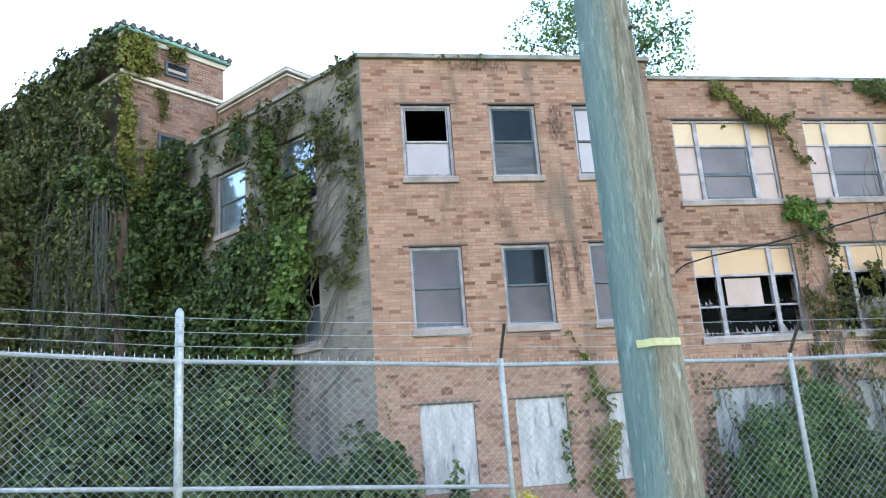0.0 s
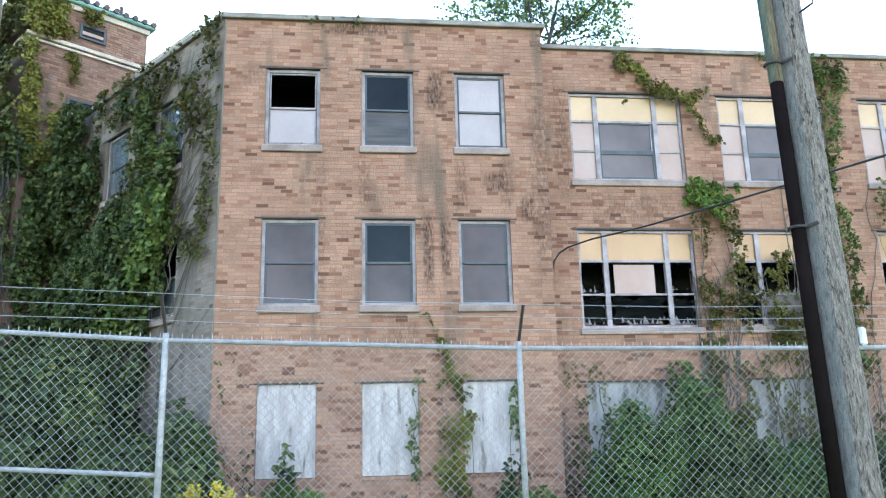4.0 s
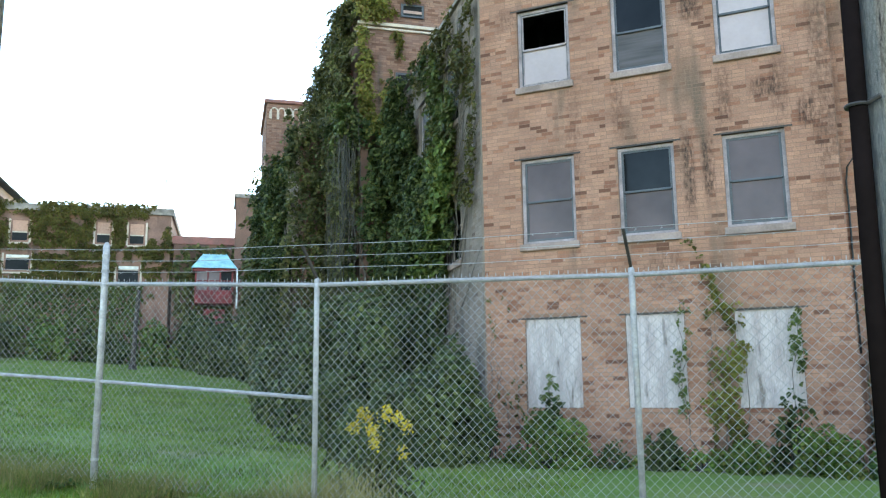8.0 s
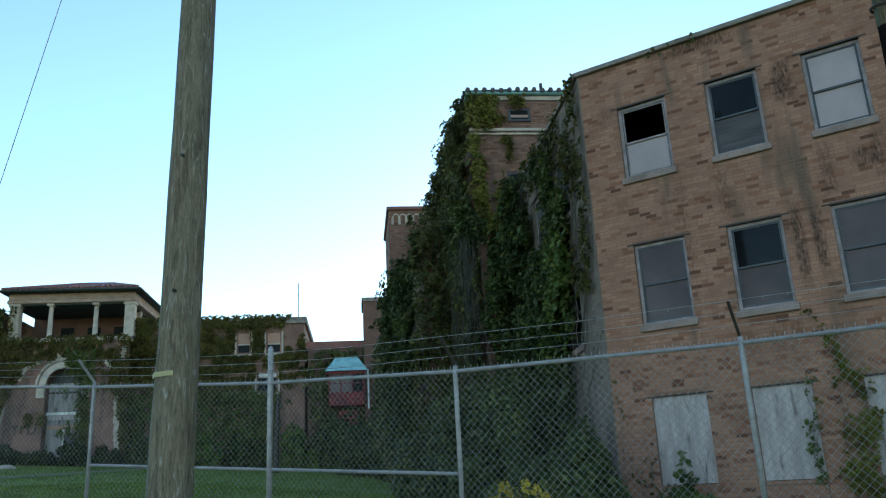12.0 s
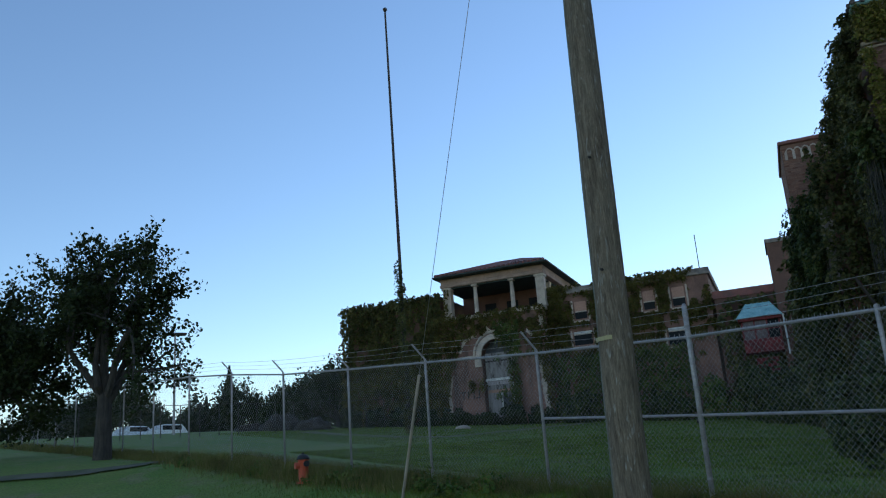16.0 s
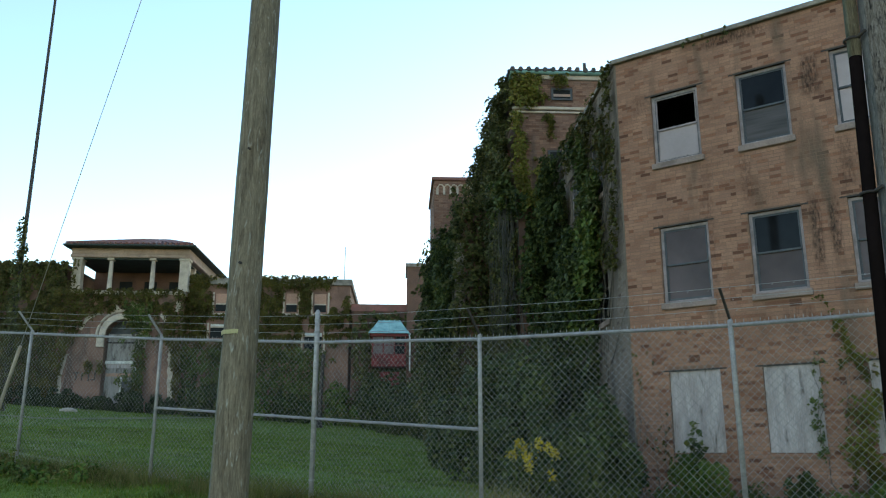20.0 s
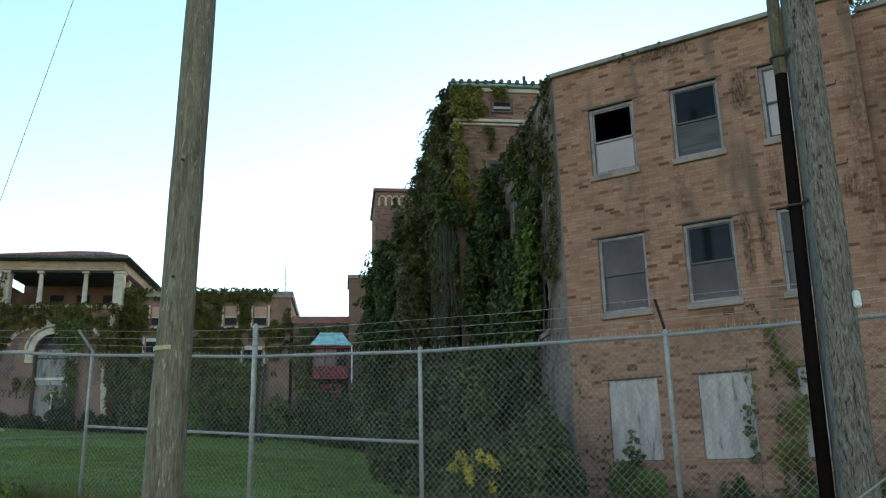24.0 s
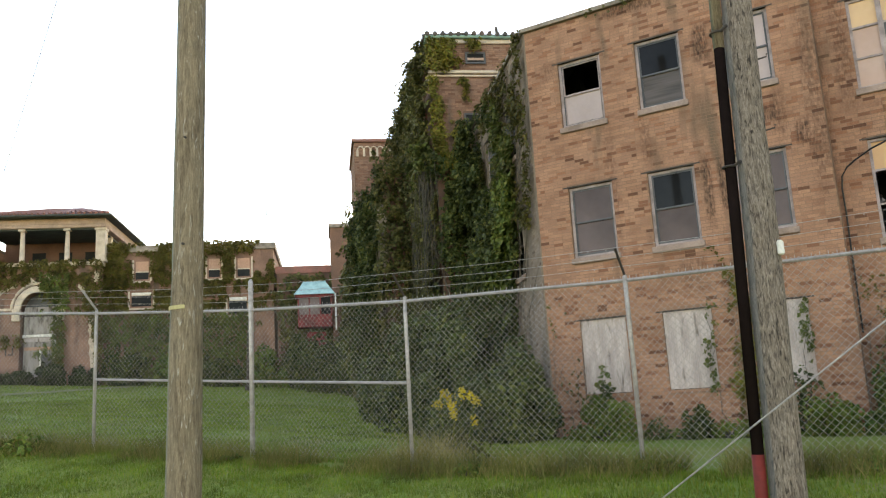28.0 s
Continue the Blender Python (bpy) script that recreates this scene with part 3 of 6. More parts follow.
# ---- windows ----
def frame_bars(w, h, t=0.05, d=0.09, y=0.06):
    return boxes((0, y, 0, t, y + d, h), (w - t, y, 0, w, y + d, h), (t, y, h - t, w - t, y + d, h), (t, y, 0, w - t, y + d, t))


def lintel_and_sill(win, w, h, sill_h=0.12):
    if sill_h > 0.1:
        part("window_sill", bevelled(boxes((-0.05, -0.055, 0.0, w + 0.05, 0.14, sill_h)), 0.012), sill_stone, win, "grey stone sill")
    else:
        part("window_sill", bevelled(boxes((0.004, -0.012, 0.004, w - 0.004, 0.14, sill_h)), 0.004), brick_tan, win, "flush brick sill")
    part("lintel", boxes((-0.12, -0.011, h - 0.033, w + 0.12, 0.04, h - 0.006)), rusty, win, "dark rusted steel lintel")


def double_hung(m, w, h, upper, lower, label, bars=alu, mid_light=False):
    win = thing("window_double", label, "window", m, "double-hung windows", "structure")
    lintel_and_sill(win, w, h)
    z0, H = 0.12, h - 0.035
    f = part("window_frame", frame_bars(w, H - z0, 0.055), bars, win)
    f.location.z = z0
    # dark strips draw the shadow line between frame and sash
    part("shadow_line", boxes((0.055, 0.08, z0 + 0.055, 0.07, 0.15, H - 0.055), (w - 0.07, 0.08, z0 + 0.055, w - 0.055, 0.15, H - 0.055), (0.07, 0.08, H - 0.07, w - 0.07, 0.15, H - 0.055), (0.07, 0.08, z0 + 0.055, w - 0.07, 0.15, z0 + 0.07)), darkbar, win, "dark strip painted for the shadow line round the sash")
    mid = z0 + (H - z0) * 0.5
    us = part("upper_sash", boxes((0.07, 0.075, mid, 0.09, 0.11, H - 0.07), (w - 0.09, 0.075, mid, w - 0.07, 0.11, H - 0.07), (0.09, 0.075, mid - 0.018, w - 0.09, 0.11, mid + 0.018), (0.09, 0.075, H - 0.09, w - 0.09, 0.11, H - 0.07)), bars if upper is None or mid_light else darkbar, win)
    ls = part("lower_sash", boxes((0.07, 0.1, z0 + 0.07, 0.09, 0.14, mid - 0.02), (w - 0.09, 0.1, z0 + 0.07, w - 0.07, 0.14, mid - 0.02), (0.09, 0.1, z0 + 0.07, w - 0.09, 0.14, z0 + 0.1)), bars if upper is None or mid_light else darkbar, win)
    if upper is not None:
        part("pane", boxes((0.08, 0.088, mid + 0.015, w - 0.08, 0.096, H - 0.08)), upper, us)
    part("pane", boxes((0.08, 0.114, z0 + 0.09, w - 0.08, 0.122, mid - 0.015)), lower, ls)
    return win


def at_front(c, r):
    return Matrix.Translation((c[0], 13.92, r[0])), c[1] - c[0], r[1] - r[0]


# lower pane: the sky's reflection is painted on as off-white
double_hung(*at_front(COLS[0], ROWS_A), None, pale_pane, "grey aluminium sash window with open top and white board below")
double_hung(*at_front(COLS[1], ROWS_A), glass_clear, blind, "grey aluminium sash window with dark glass over a grey blind")
double_hung(*at_front(COLS[2], ROWS_A), pale_pane, pale_pane, "grey aluminium sash window boarded white behind the glass")
double_hung(*at_front(COLS[0], ROWS_B), glass, glass, "grey aluminium sash window with dusty dark glass")
double_hung(*at_front(COLS[1], ROWS_B), glass_clear, glass, "grey aluminium sash window with dark glass over a blind")
double_hung(*at_front(COLS[2], ROWS_B), glass, glass, "grey aluminium sash window with dusty dark glass")
rngw = random.Random(4)
for k, c in enumerate(COLS):
    m, w, h = at_front(c, ROWS_C)
    win = thing("boarded_window", "ground floor window boarded up with whitewashed streaked plywood", "boarded window", m, "boarded windows", "structure")
    part("board", boxes((0.004, 0.03, 0.07, w - 0.004, 0.05, h - 0.03)), ply, win)
    lintel_and_sill(win, w, h, 0.06)


def jagged(x0, x1, z0, z1, y, rng, depth=0.35, top=True):
    """Shards of broken glass round the edge of a pane."""
    bm = bmesh.new()
    w, h = x1 - x0, z1 - z0
    rim = []
    n = 26
    for i in range(n):
        t = i / n * 4
        s, f = int(t), t - int(t)
        p = ((x0 + f * w, z0), (x1, z0 + f * h), (x1 - f * w, z1), (x0, z1 - f * h))[s]
        rim.append(p)
    cx, cz = (x0 + x1) / 2, (z0 + z1) / 2
    outer = [bm.verts.new((p[0], y, p[1])) for p in rim]
    inner = []
    for i, p in enumerate(rim):
        k = depth * rng.uniform(0.05, 1.0) if i % 2 else depth * rng.uniform(0.0, 0.3)
        inner.append(bm.verts.new((p[0] + (cx - p[0]) * k, y, p[1] + (cz - p[1]) * k)))
    for i in range(n):
        bm.faces.new((outer[i], outer[(i + 1) % n], inner[(i + 1) % n], inner[i]))
    bmesh.ops.solidify(bm, geom=bm.faces[:], thickness=0.006)
    return bm


def shards(x0, x1, z, y, rng):
    """Loose pale slivers standing in the bottom of a smashed sash."""
    bm = bmesh.new()
    x = x0
    while x < x1 - 0.05:
        w = rng.uniform(0.05, 0.16)
        h = rng.uniform(0.04, 0.2)
        e = min(x + w, x1)
        tri = [bm.verts.new(p) for p in ((x, y, z), (e, y, z), (x + (e - x) * rng.random(), y + rng.uniform(-0.02, 0.02), z + h))]
        bm.faces.new(tri)
        x += w * rng.uniform(0.5, 1.2)
    bmesh.ops.solidify(bm, geom=bm.faces[:], thickness=0.006)
    return bm


def triple(m, w, h, broken, label, rng):
    win = thing("window_triple", label, "window", m, "wide ward windows", "structure")
    lintel_and_sill(win, w, h)
    z0, H = 0.12, h - 0.035
    part("window_frame", boxes((0, 0.05, z0, 0.05, 0.14, H), (w - 0.05, 0.05, z0, w, 0.14, H), (0.05, 0.05, H - 0.05, w - 0.05, 0.14, H), (0.05, 0.05, z0, w - 0.05, 0.14, z0 + 0.05)), alu, win)
    xa, xb = w * 0.235, w * 0.765
    zt, zm = z0 + (H - z0) * 0.68, z0 + (H - z0) * 0.34
    for x in (xa, xb):
        part("mullion", boxes((x - 0.045, 0.045, z0 + 0.05, x + 0.045, 0.15, H - 0.05)), alu, win)
    for k, (x0, x1) in enumerate(((0.05, xa - 0.045), (xa + 0.045, xb - 0.045), (xb + 0.045, w - 0.05))):
        part("transom", boxes((x0, 0.055, zt - 0.02, x1, 0.13, zt + 0.02)), alu, win)
        part("transom", boxes((x0, 0.06, zm - 0.018, x1, 0.125, zm + 0.018)), darkbar if k == 1 and not broken else alu, win)
        part("pane", boxes((x0, 0.09, zt + 0.02, x1, 0.098, H - 0.05)), amber_deep if broken else amber, win, "amber glazing")
        for za, zb in ((z0 + 0.05, zm - 0.018), (zm + 0.018, zt - 0.02)):
            if broken and rng.random() < broken and not (broken > 0.9 and k == 1 and za > zm):
                # shards coloured pale for the bright sky they reflect
                part("broken_pane", jagged(x0, x1, za, zb, 0.095, rng, 0.36), pale_pane, win, "broken pane with a ragged dark hole")
                part("glass_shards", shards(x0, x1, za, 0.115, rng), pale_pane, win, "pale slivers of broken glass")
            elif not (broken > 0.9 and k == 1):
                part("pane", boxes((x0, 0.09, za, x1, 0.098, zb)), net_curtain if k == 1 else pink_panel, win)
    if not broken:
        a, b = xa + 0.045, xb - 0.045
        part("middle_sash", boxes((a, 0.07, z0 + 0.05, a + 0.035, 0.088, zt - 0.02), (b - 0.04, 0.07, z0 + 0.05, b, 0.088, zt - 0.02), (a + 0.035, 0.07, z0 + 0.05, b - 0.04, 0.088, z0 + 0.09), (a + 0.035, 0.07, zt - 0.045, b - 0.04, 0.088, zt - 0.02), (a + 0.035, 0.065, zm - 0.055, b - 0.04, 0.088, zm - 0.019)), darkbar, win, "dark sash of the middle light")
        part("sash_edge", boxes((b - 0.055, 0.066, zm, b - 0.041, 0.088, zt - 0.046)), alu, win)
    if broken > 0.9:
        part("loose_panel", boxes((xa + 0.16, 0.12, zm + 0.03, xb - 0.24, 0.13, zt - 0.05)), pink_panel, win, "pale panel leaning behind the broken glass")
    return win


rt = random.Random(9)
for k, c in enumerate(COLS_G):
    for j, r in enumerate((G_A, G_B)):
        m = Matrix.Translation((c[0], 14.31, r[0]))
        bk = 0.0 if j == 0 else (1.0, 0.45, 0.3)[k]
        lab = "wide aluminium window with amber top panes and faded panels" if not bk else "wide aluminium window with amber top panes and smashed lower panes"
        triple(m, c[1] - c[0], r[1] - r[0], bk, lab, rt)
    w, h = c[1] - c[0], G_C[1] - G_C[0]
    win = thing("boarded_window", "wide ground floor window boarded with stained grey plywood", "boarded window", Matrix.Translation((c[0], 14.31, G_C[0])), "boarded windows", "structure")
    for i in range(3):
        part("board", boxes((w * i / 3 + 0.004, 0.03 + 0.005 * i, 0.07, w * (i + 1) / 3 - 0.003, 0.05 + 0.005 * i, h - 0.03)), ply_grey, win)
    lintel_and_sill(win, w, h, 0.06)
for r in ((7.0, 8.55), (4.16, 5.8)):
    for x0, x1 in S_W:
        double_hung(SIDE @ Matrix.Translation((x0, 0, r[0])), x1 - x0, r[1] - r[0], glass_sky if r[0] > 5 else None, glass_sky, "sash window in the side wall half hidden by ivy")

# ---- the old front: tower, blocks and far tower, all turned to the street wing ----
tower = thing("tower", "ivy-grown red brick tower with tiled roof and stone band", "tower", TURNED)
part("wall", boxes((-1.05, 7.12, 0.5, 1.78, 17.5, 12.75)), brick_red, tower)
part("stone_band", bevelled(boxes((-1.1, 7.06, 11.5, 1.83, 17.6, 11.57), (-1.15, 7.02, 11.6, 1.87, 17.6, 11.7)), 0.015), stone, tower, "pale limestone band")
part("cornice", bevelled(boxes((-1.1, 7.06, 12.62, 1.83, 17.6, 12.76)), 0.015), stone, tower)
gut = boxes((-1.2, 6.95, 12.76, 1.95, 17.7, 12.86))
part("gutter", bevelled(gut, 0.03), copper, tower, "green verdigris copper gutter")
bm = bmesh.new()
prism(bm, [(-1.18, 6.97), (1.93, 6.97), (1.93, 17.68), (-1.18, 17.68)], 12.86, 12.89)
part("roof_deck", bm, tile_dark, tower)
tile_bm = bmesh.new()
tube(tile_bm, [(0, -0.05, 0.0), (0, 0.45, 0.02), (0, 1.4, 0.08)], [0.075, 0.075, 0.07], 6)
tile_me = mesh_of("roof_tile", tile_bm, tile_dark)
for k in range(13):
    t = new("roof_tile", tile_me)
    t.parent = tower
    t.location = (-1.14 + k * 0.25, 6.95, 12.89 + 0.02 * rngw.uniform(-1, 1))
for k in range(36):
    t = new("roof_tile", tile_me)
    t.parent = tower
    t.matrix_local = Matrix.Translation((-1.22, 7.1 + k * 0.29, 12.87 + 0.02 * rngw.uniform(-1, 1))) @ Matrix.Rotation(radians(-90), 4, "Z")
for x0, z0, w, h in ((0.06, 11.94, 0.64, 0.38), (-0.1, 9.55, 0.75, 0.75)):
    wv = part("window", boxes((x0, 7.06, z0, x0 + w, 7.1, z0 + 0.05), (x0, 7.06, z0 + h - 0.05, x0 + w, 7.1, z0 + h), (x0, 7.06, z0 + 0.05, x0 + 0.06, 7.1, z0 + h - 0.05), (x0 + w - 0.06, 7.06, z0 + 0.05, x0 + w, 7.1, z0 + h - 0.05)), darkbar, tower, "small dark framed attic window")
    part("pane", boxes((x0 + 0.06, 7.085, z0 + 0.05, x0 + w - 0.06, 7.11, z0 + h - 0.05)), room_dark, wv)
    part("sash_bar", boxes((x0 + 0.06, 7.07, z0 + h * 0.3, x0 + w - 0.06, 7.083, z0 + h * 0.52)), pink_panel, wv)
for z0, z1 in ((8.6, 11.46), (11.74, 12.6)):
    hs = [(1.08, 11.9, 1.78, 12.36), (0.92, 9.5, 1.73, 10.35)]
    V, F = brickwork(2.83, z0, z1, hs, np.random.default_rng(31))
    raw("brickwork", [(x - 1.05, y + 7.115, z) for x, y, z in V], F, brick_tower, tower, "stuff")
for y0, z0, w, h in ((8.65, 6.75, 0.75, 1.38), (8.62, 10.25, 0.55, 0.62)):
    wv = part("window", boxes((-1.12, y0, z0, -1.04, y0 + w, z0 + 0.07), (-1.12, y0, z0 + h - 0.07, -1.04, y0 + w, z0 + h), (-1.12, y0, z0 + 0.07, -1.04, y0 + 0.07, z0 + h - 0.07), (-1.12, y0 + w - 0.07, z0 + 0.07, -1.04, y0 + w, z0 + h - 0.07), (-1.11, y0 + 0.07, z0 + h * 0.5, -1.05, y0 + w - 0.07, z0 + h * 0.5 + 0.06)), tile_red, tower, "faded red framed window half lost in ivy")
    part("pane", boxes((-1.08, y0 + 0.07, z0 + 0.07, -1.06, y0 + w - 0.07, z0 + h * 0.5), (-1.08, y0 + 0.07, z0 + h * 0.5 + 0.06, -1.06, y0 + w - 0.07, z0 + h - 0.07)), glass, wv)
part("vent_pipe", tube(bmesh.new(), [(1.25, 7.6, 12.9), (1.25, 7.6, 13.45)], 0.05), rusty, tower, "dark vent pipe")

mid = thing("attic_block", "red brick attic storey with pale stone cornice behind the parapet", "building", TURNED)
part("wall", boxes((1.56, 4.12, 9.0, 9.0, 7.1, 11.24), (1.96, 7.1, 9.0, 9.0, 14, 11.24)), brick_red, mid)
V, F = brickwork(7.4, 9.3, 11.22, [], np.random.default_rng(32))
raw("brickwork", [(x + 1.58, y + 4.115, z) for x, y, z in V], F, brick_tower, mid, "stuff")
V, F = brickwork(2.9, 9.3, 11.22, [], np.random.default_rng(33))
raw("brickwork", [(1.555 + y, 7.03 - x, z) for x, y, z in V], F, brick_tower, mid, "stuff")
part("cornice", bevelled(boxes((1.52, 4.08, 11.24, 9.0, 7.0, 11.3), (1.46, 4.02, 11.325, 9.0, 7.0, 11.41)), 0.015), stone, mid, "pale limestone cornice")
part("coping", bevelled(boxes((1.48, 4.04, 11.41, 9.0, 7.0, 11.46)), 0.01), coping_mat, mid)

FAR = TURNED @ Matrix.Translation((-0.2, 0, 0.1))
front2 = thing("ward_building", "long old hospital ward front buried under ivy", "building", FAR)
part("wall", boxes((-2.1, 11.5, 1.0, 2.0, 18.5, 9.6)), brick_red, front2)
part("wall", boxes((-1.6, 18.6, 1.0, 2.0, 38, 9.0)), brick_red, front2)
for k in range(9):
    a0, a1 = math.pi * k / 9, math.pi * (k + 1) / 9
    pts = [(12.2 + math.cos(a) * r * 0.75, 7.7 + math.sin(a) * r * 1.2) for a, r in ((a0, 0.66), (a0, 0.85), (a1, 0.85), (a1, 0.66))]
    bm = bmesh.new()
    lo = [bm.verts.new((-2.34, y, z)) for y, z in pts]
    hi = [bm.verts.new((-2.09, y, z)) for y, z in pts]
    bm.faces.new(lo)
    bm.faces.new(hi[::-1])
    for i in range(4):
        bm.faces.new((lo[i], lo[(i + 1) % 4], hi[(i + 1) % 4], hi[i]))
    part("arch_stone", bm, coping_mat, front2, "pale stone window arch showing through the ivy" if k == 0 else "")
part("jamb_stone", boxes((-2.34, 11.56, 6.5, -2.09, 11.7, 7.7)), coping_mat, front2)
part("jamb_stone", boxes((-2.34, 12.7, 6.4, -2.09, 12.84, 7.7)), coping_mat, front2)

fart = thing("far_tower", "distant red brick tower with corbelled top", "tower", FAR)
part("wall", boxes((-2.83, 19.05, 1.0, 1.6, 23.5, 13.3)), brick_red, fart)
part("coping", bevelled(boxes((-2.93, 18.95, 13.3, 1.7, 23.6, 13.46)), 0.03), tile_red, fart)
corb = mesh_of("corbel", boxes((-0.05, -0.1, 0, 0.05, 0, 0.3)), stone)
for k in range(15):
    c = new("corbel", corb)
    c.parent = fart
    c.location = (-2.68 + k * 0.3, 19.05, 12.62)
    if k < 14:
        part("arch_stone", tube(bmesh.new(), [(-2.53 + k * 0.3 + 0.15 * math.cos(q * 0.524), 18.99, 12.9 + 0.2 * math.sin(q * 0.524)) for q in range(7)], 0.035, 5), stone, fart)
V, F = brickwork(4.4, 9.5, 13.28, [], np.random.default_rng(34))
raw("brickwork", [(x - 2.82, y + 19.045, z) for x, y, z in V], F, brick_tower, fart, "stuff")
V, F = brickwork(4.4, 9.5, 13.28, [], np.random.default_rng(35))
raw("brickwork", [(-2.835 + y, 23.45 - x, z) for x, y, z in V], F, brick_tower, fart, "stuff")
part("round_window", boxes((-0.1, 18.96, 11.9, 0.3, 19.05, 12.4)), stone, fart, "pale stone window surround")
far2 = thing("end_tower", "far end tower of red brick", "tower", FAR)
part("wall", boxes((-3.85, 39.3, 2.0, 1.0, 43, 13.9)), brick_red, far2)
part("coping", boxes((-3.95, 39.2, 13.9, 1.1, 43.1, 14.15)), coping_mat, far2)

# ---- low link building with the red oriel ----
LINK = TURNED @ Matrix.Translation((-0.33, 0, 0.12))
link = thing("link_building", "low flat-roofed brick link between the two buildings", "building", LINK)
part("wall", boxes((-7.5, 40.4, 3.0, -1.0, 47, 10.9)), brick_red, link)
part("parapet", boxes((-7.6, 40.3, 10.9, -1.0, 47.1, 11.4)), tile_red, link, "dark red parapet edge")
oriel = thing("oriel_bay", "red timber bay window with turquoise copper roof", "bay window", LINK)
part("base", bevelled(boxes((-6.05, 38.6, 6.9, -3.75, 40.39, 7.75)), 0.03), bay_red, oriel)
part("cornice", bevelled(boxes((-6.2, 38.45, 8.9, -3.6, 40.39, 9.1)), 0.03), bay_red, oriel)
for k in range(4):
    x = -6.05 + k * 0.735
    part("post", boxes((x, 38.62, 7.75, x + 0.1, 38.75, 8.9)), bay_red, oriel)
    if k < 3:
        pn = part("window", boxes((x + 0.1, 38.66, 7.75, x + 0.735, 38.7, 8.9)), net_curtain if k < 2 else room_dark, oriel)
        part("glazing_bar", boxes((x + 0.1, 38.63, 8.3, x + 0.735, 38.658, 8.36)), bay_red, pn)
bm = bmesh.new()
lo = [bm.verts.new(p) for p in ((-6.3, 38.3, 9.1), (-3.5, 38.3, 9.1), (-3.5, 40.4, 9.1), (-6.3, 40.4, 9.1))]
hi = [bm.verts.new(p) for p in ((-5.6, 39.3, 10.1), (-4.2, 39.3, 10.1), (-4.2, 40.4, 10.1), (-5.6, 40.4, 10.1))]
for i in range(4):
    bm.faces.new((lo[i], lo[(i + 1) % 4], hi[(i + 1) % 4], hi[i]))
bm.faces.new(hi)
bm.faces.new(lo[::-1])
part("copper_roof", bm, copper_bay, oriel, "turquoise weathered copper roof")
for k in range(5):
    x = -6.2 + k * 0.65
    part("seam", tube(bmesh.new(), [(x, 38.32, 9.13), (-5.6 + k * 0.35, 39.3, 10.12)], 0.03, 5), copper_bay, oriel)
part("downpipe", tube(bmesh.new(), [(-3.5, 38.4, 6.6), (-3.5, 38.4, 9.1)], 0.06, 6), whitewood, oriel, "white downpipe")
part("lower_bay", boxes((-5.5, 39.2, 5.2, -4.2, 40.39, 6.6)), bay_red, oriel)

# ---- far building with the open belvedere ----
VILLA_WINDOWS = ((-17.3, 10.95, 0.85, 1.25), (-12.45, 10.95, 0.75, 1.3), (-10.5, 10.95, 0.82, 1.28), (-17.55, 9.1, 1.3, 0.95), (-11.1, 8.35, 1.2, 1.15))
villa = thing("belvedere_building", "ivy-covered stucco building with arched entrance and roof belvedere", "building", TURNED)
U = 40.0
part("wall", boxes((-35.45, U, 2.5, -27.4, 52, 13.85)), brick_red, villa)
AX = -23.15
part("wall", boxes((-27.4, U - 0.5, 2.5, AX - 1.12, 52, 11.9)), plaster, villa)
part("wall", boxes((AX + 1.12, U - 0.5, 2.5, -19.4, 52, 11.9)), plaster, villa)
bm = bmesh.new()
rim = [(AX + math.cos(math.pi * k / 14) * 1.12, 9.1 + math.sin(math.pi * k / 14) * 1.12) for k in range(15)] + [(AX - 1.12, 11.9), (AX + 1.12, 11.9)]
lo = [bm.verts.new((x, U - 0.5, z)) for x, z in rim]
hi = [bm.verts.new((x, U + 0.3, z)) for x, z in rim]
bm.faces.new(lo)
bm.faces.new(hi[::-1])
for q in range(len(rim)):
    bm.faces.new((lo[q], lo[(q + 1) % len(rim)], hi[(q + 1) % len(rim)], hi[q]))
part("wall", bm, plaster, villa)
# back sheet in dark sash colour paints the shadow inside the arch
part("entrance_recess", boxes((AX - 1.12, U + 0.3, 3.0, AX + 1.12, U + 0.4, 11.5)), darkbar, villa)
part("wall", boxes((-19.4, U + 0.5, 2.5, -8.05, 52, 12.85)), plaster, villa)
part("parapet", bevelled(boxes((-19.4, U + 0.35, 12.85, -7.9, 52, 13.3)), 0.03), coping_mat, villa)
part("parapet", boxes((-35.55, U - 0.1, 13.85, -27.4, 52, 14.05)), roofing, villa)
bm = bmesh.new()
for k in range(10):
    a0, a1 = math.pi * k / 10, math.pi * (k + 1) / 10
    pts = [(AX + math.cos(a) * r, 9.1 + math.sin(a) * r) for a, r in ((a0, 1.1), (a0, 1.5), (a1, 1.5), (a1, 1.1))]
    bm = bmesh.new()
    lo = [bm.verts.new((x, U - 0.65, z)) for x, z in pts]
    hi = [bm.verts.new((x, U - 0.49, z)) for x, z in pts]
    bm.faces.new(lo)
    bm.faces.new(hi[::-1])
    for i in range(4):
        bm.faces.new((lo[i], lo[(i + 1) % 4], hi[(i + 1) % 4], hi[i]))
    part("voussoir", bm, stone, villa)
bm = bmesh.new()
tube(bm, [(AX + math.cos(math.pi * k / 16) * 1.66, U - 0.56, 9.1 + math.sin(math.pi * k / 16) * 1.66) for k in range(17)], 0.1, 6)
part("hood_mould", bm, stone, villa)
for x in (AX - 1.62, AX + 1.12):
    part("arch_pier", bevelled(boxes((x, U - 0.68, 8.3, x + 0.5, U - 0.48, 9.1)), 0.03), stone, villa)
part("impost", bevelled(boxes((AX - 3.25, U - 0.62, 8.98, AX - 1.64, U - 0.49, 9.16)), 0.03), stone, villa, "worn stone impost moulding")
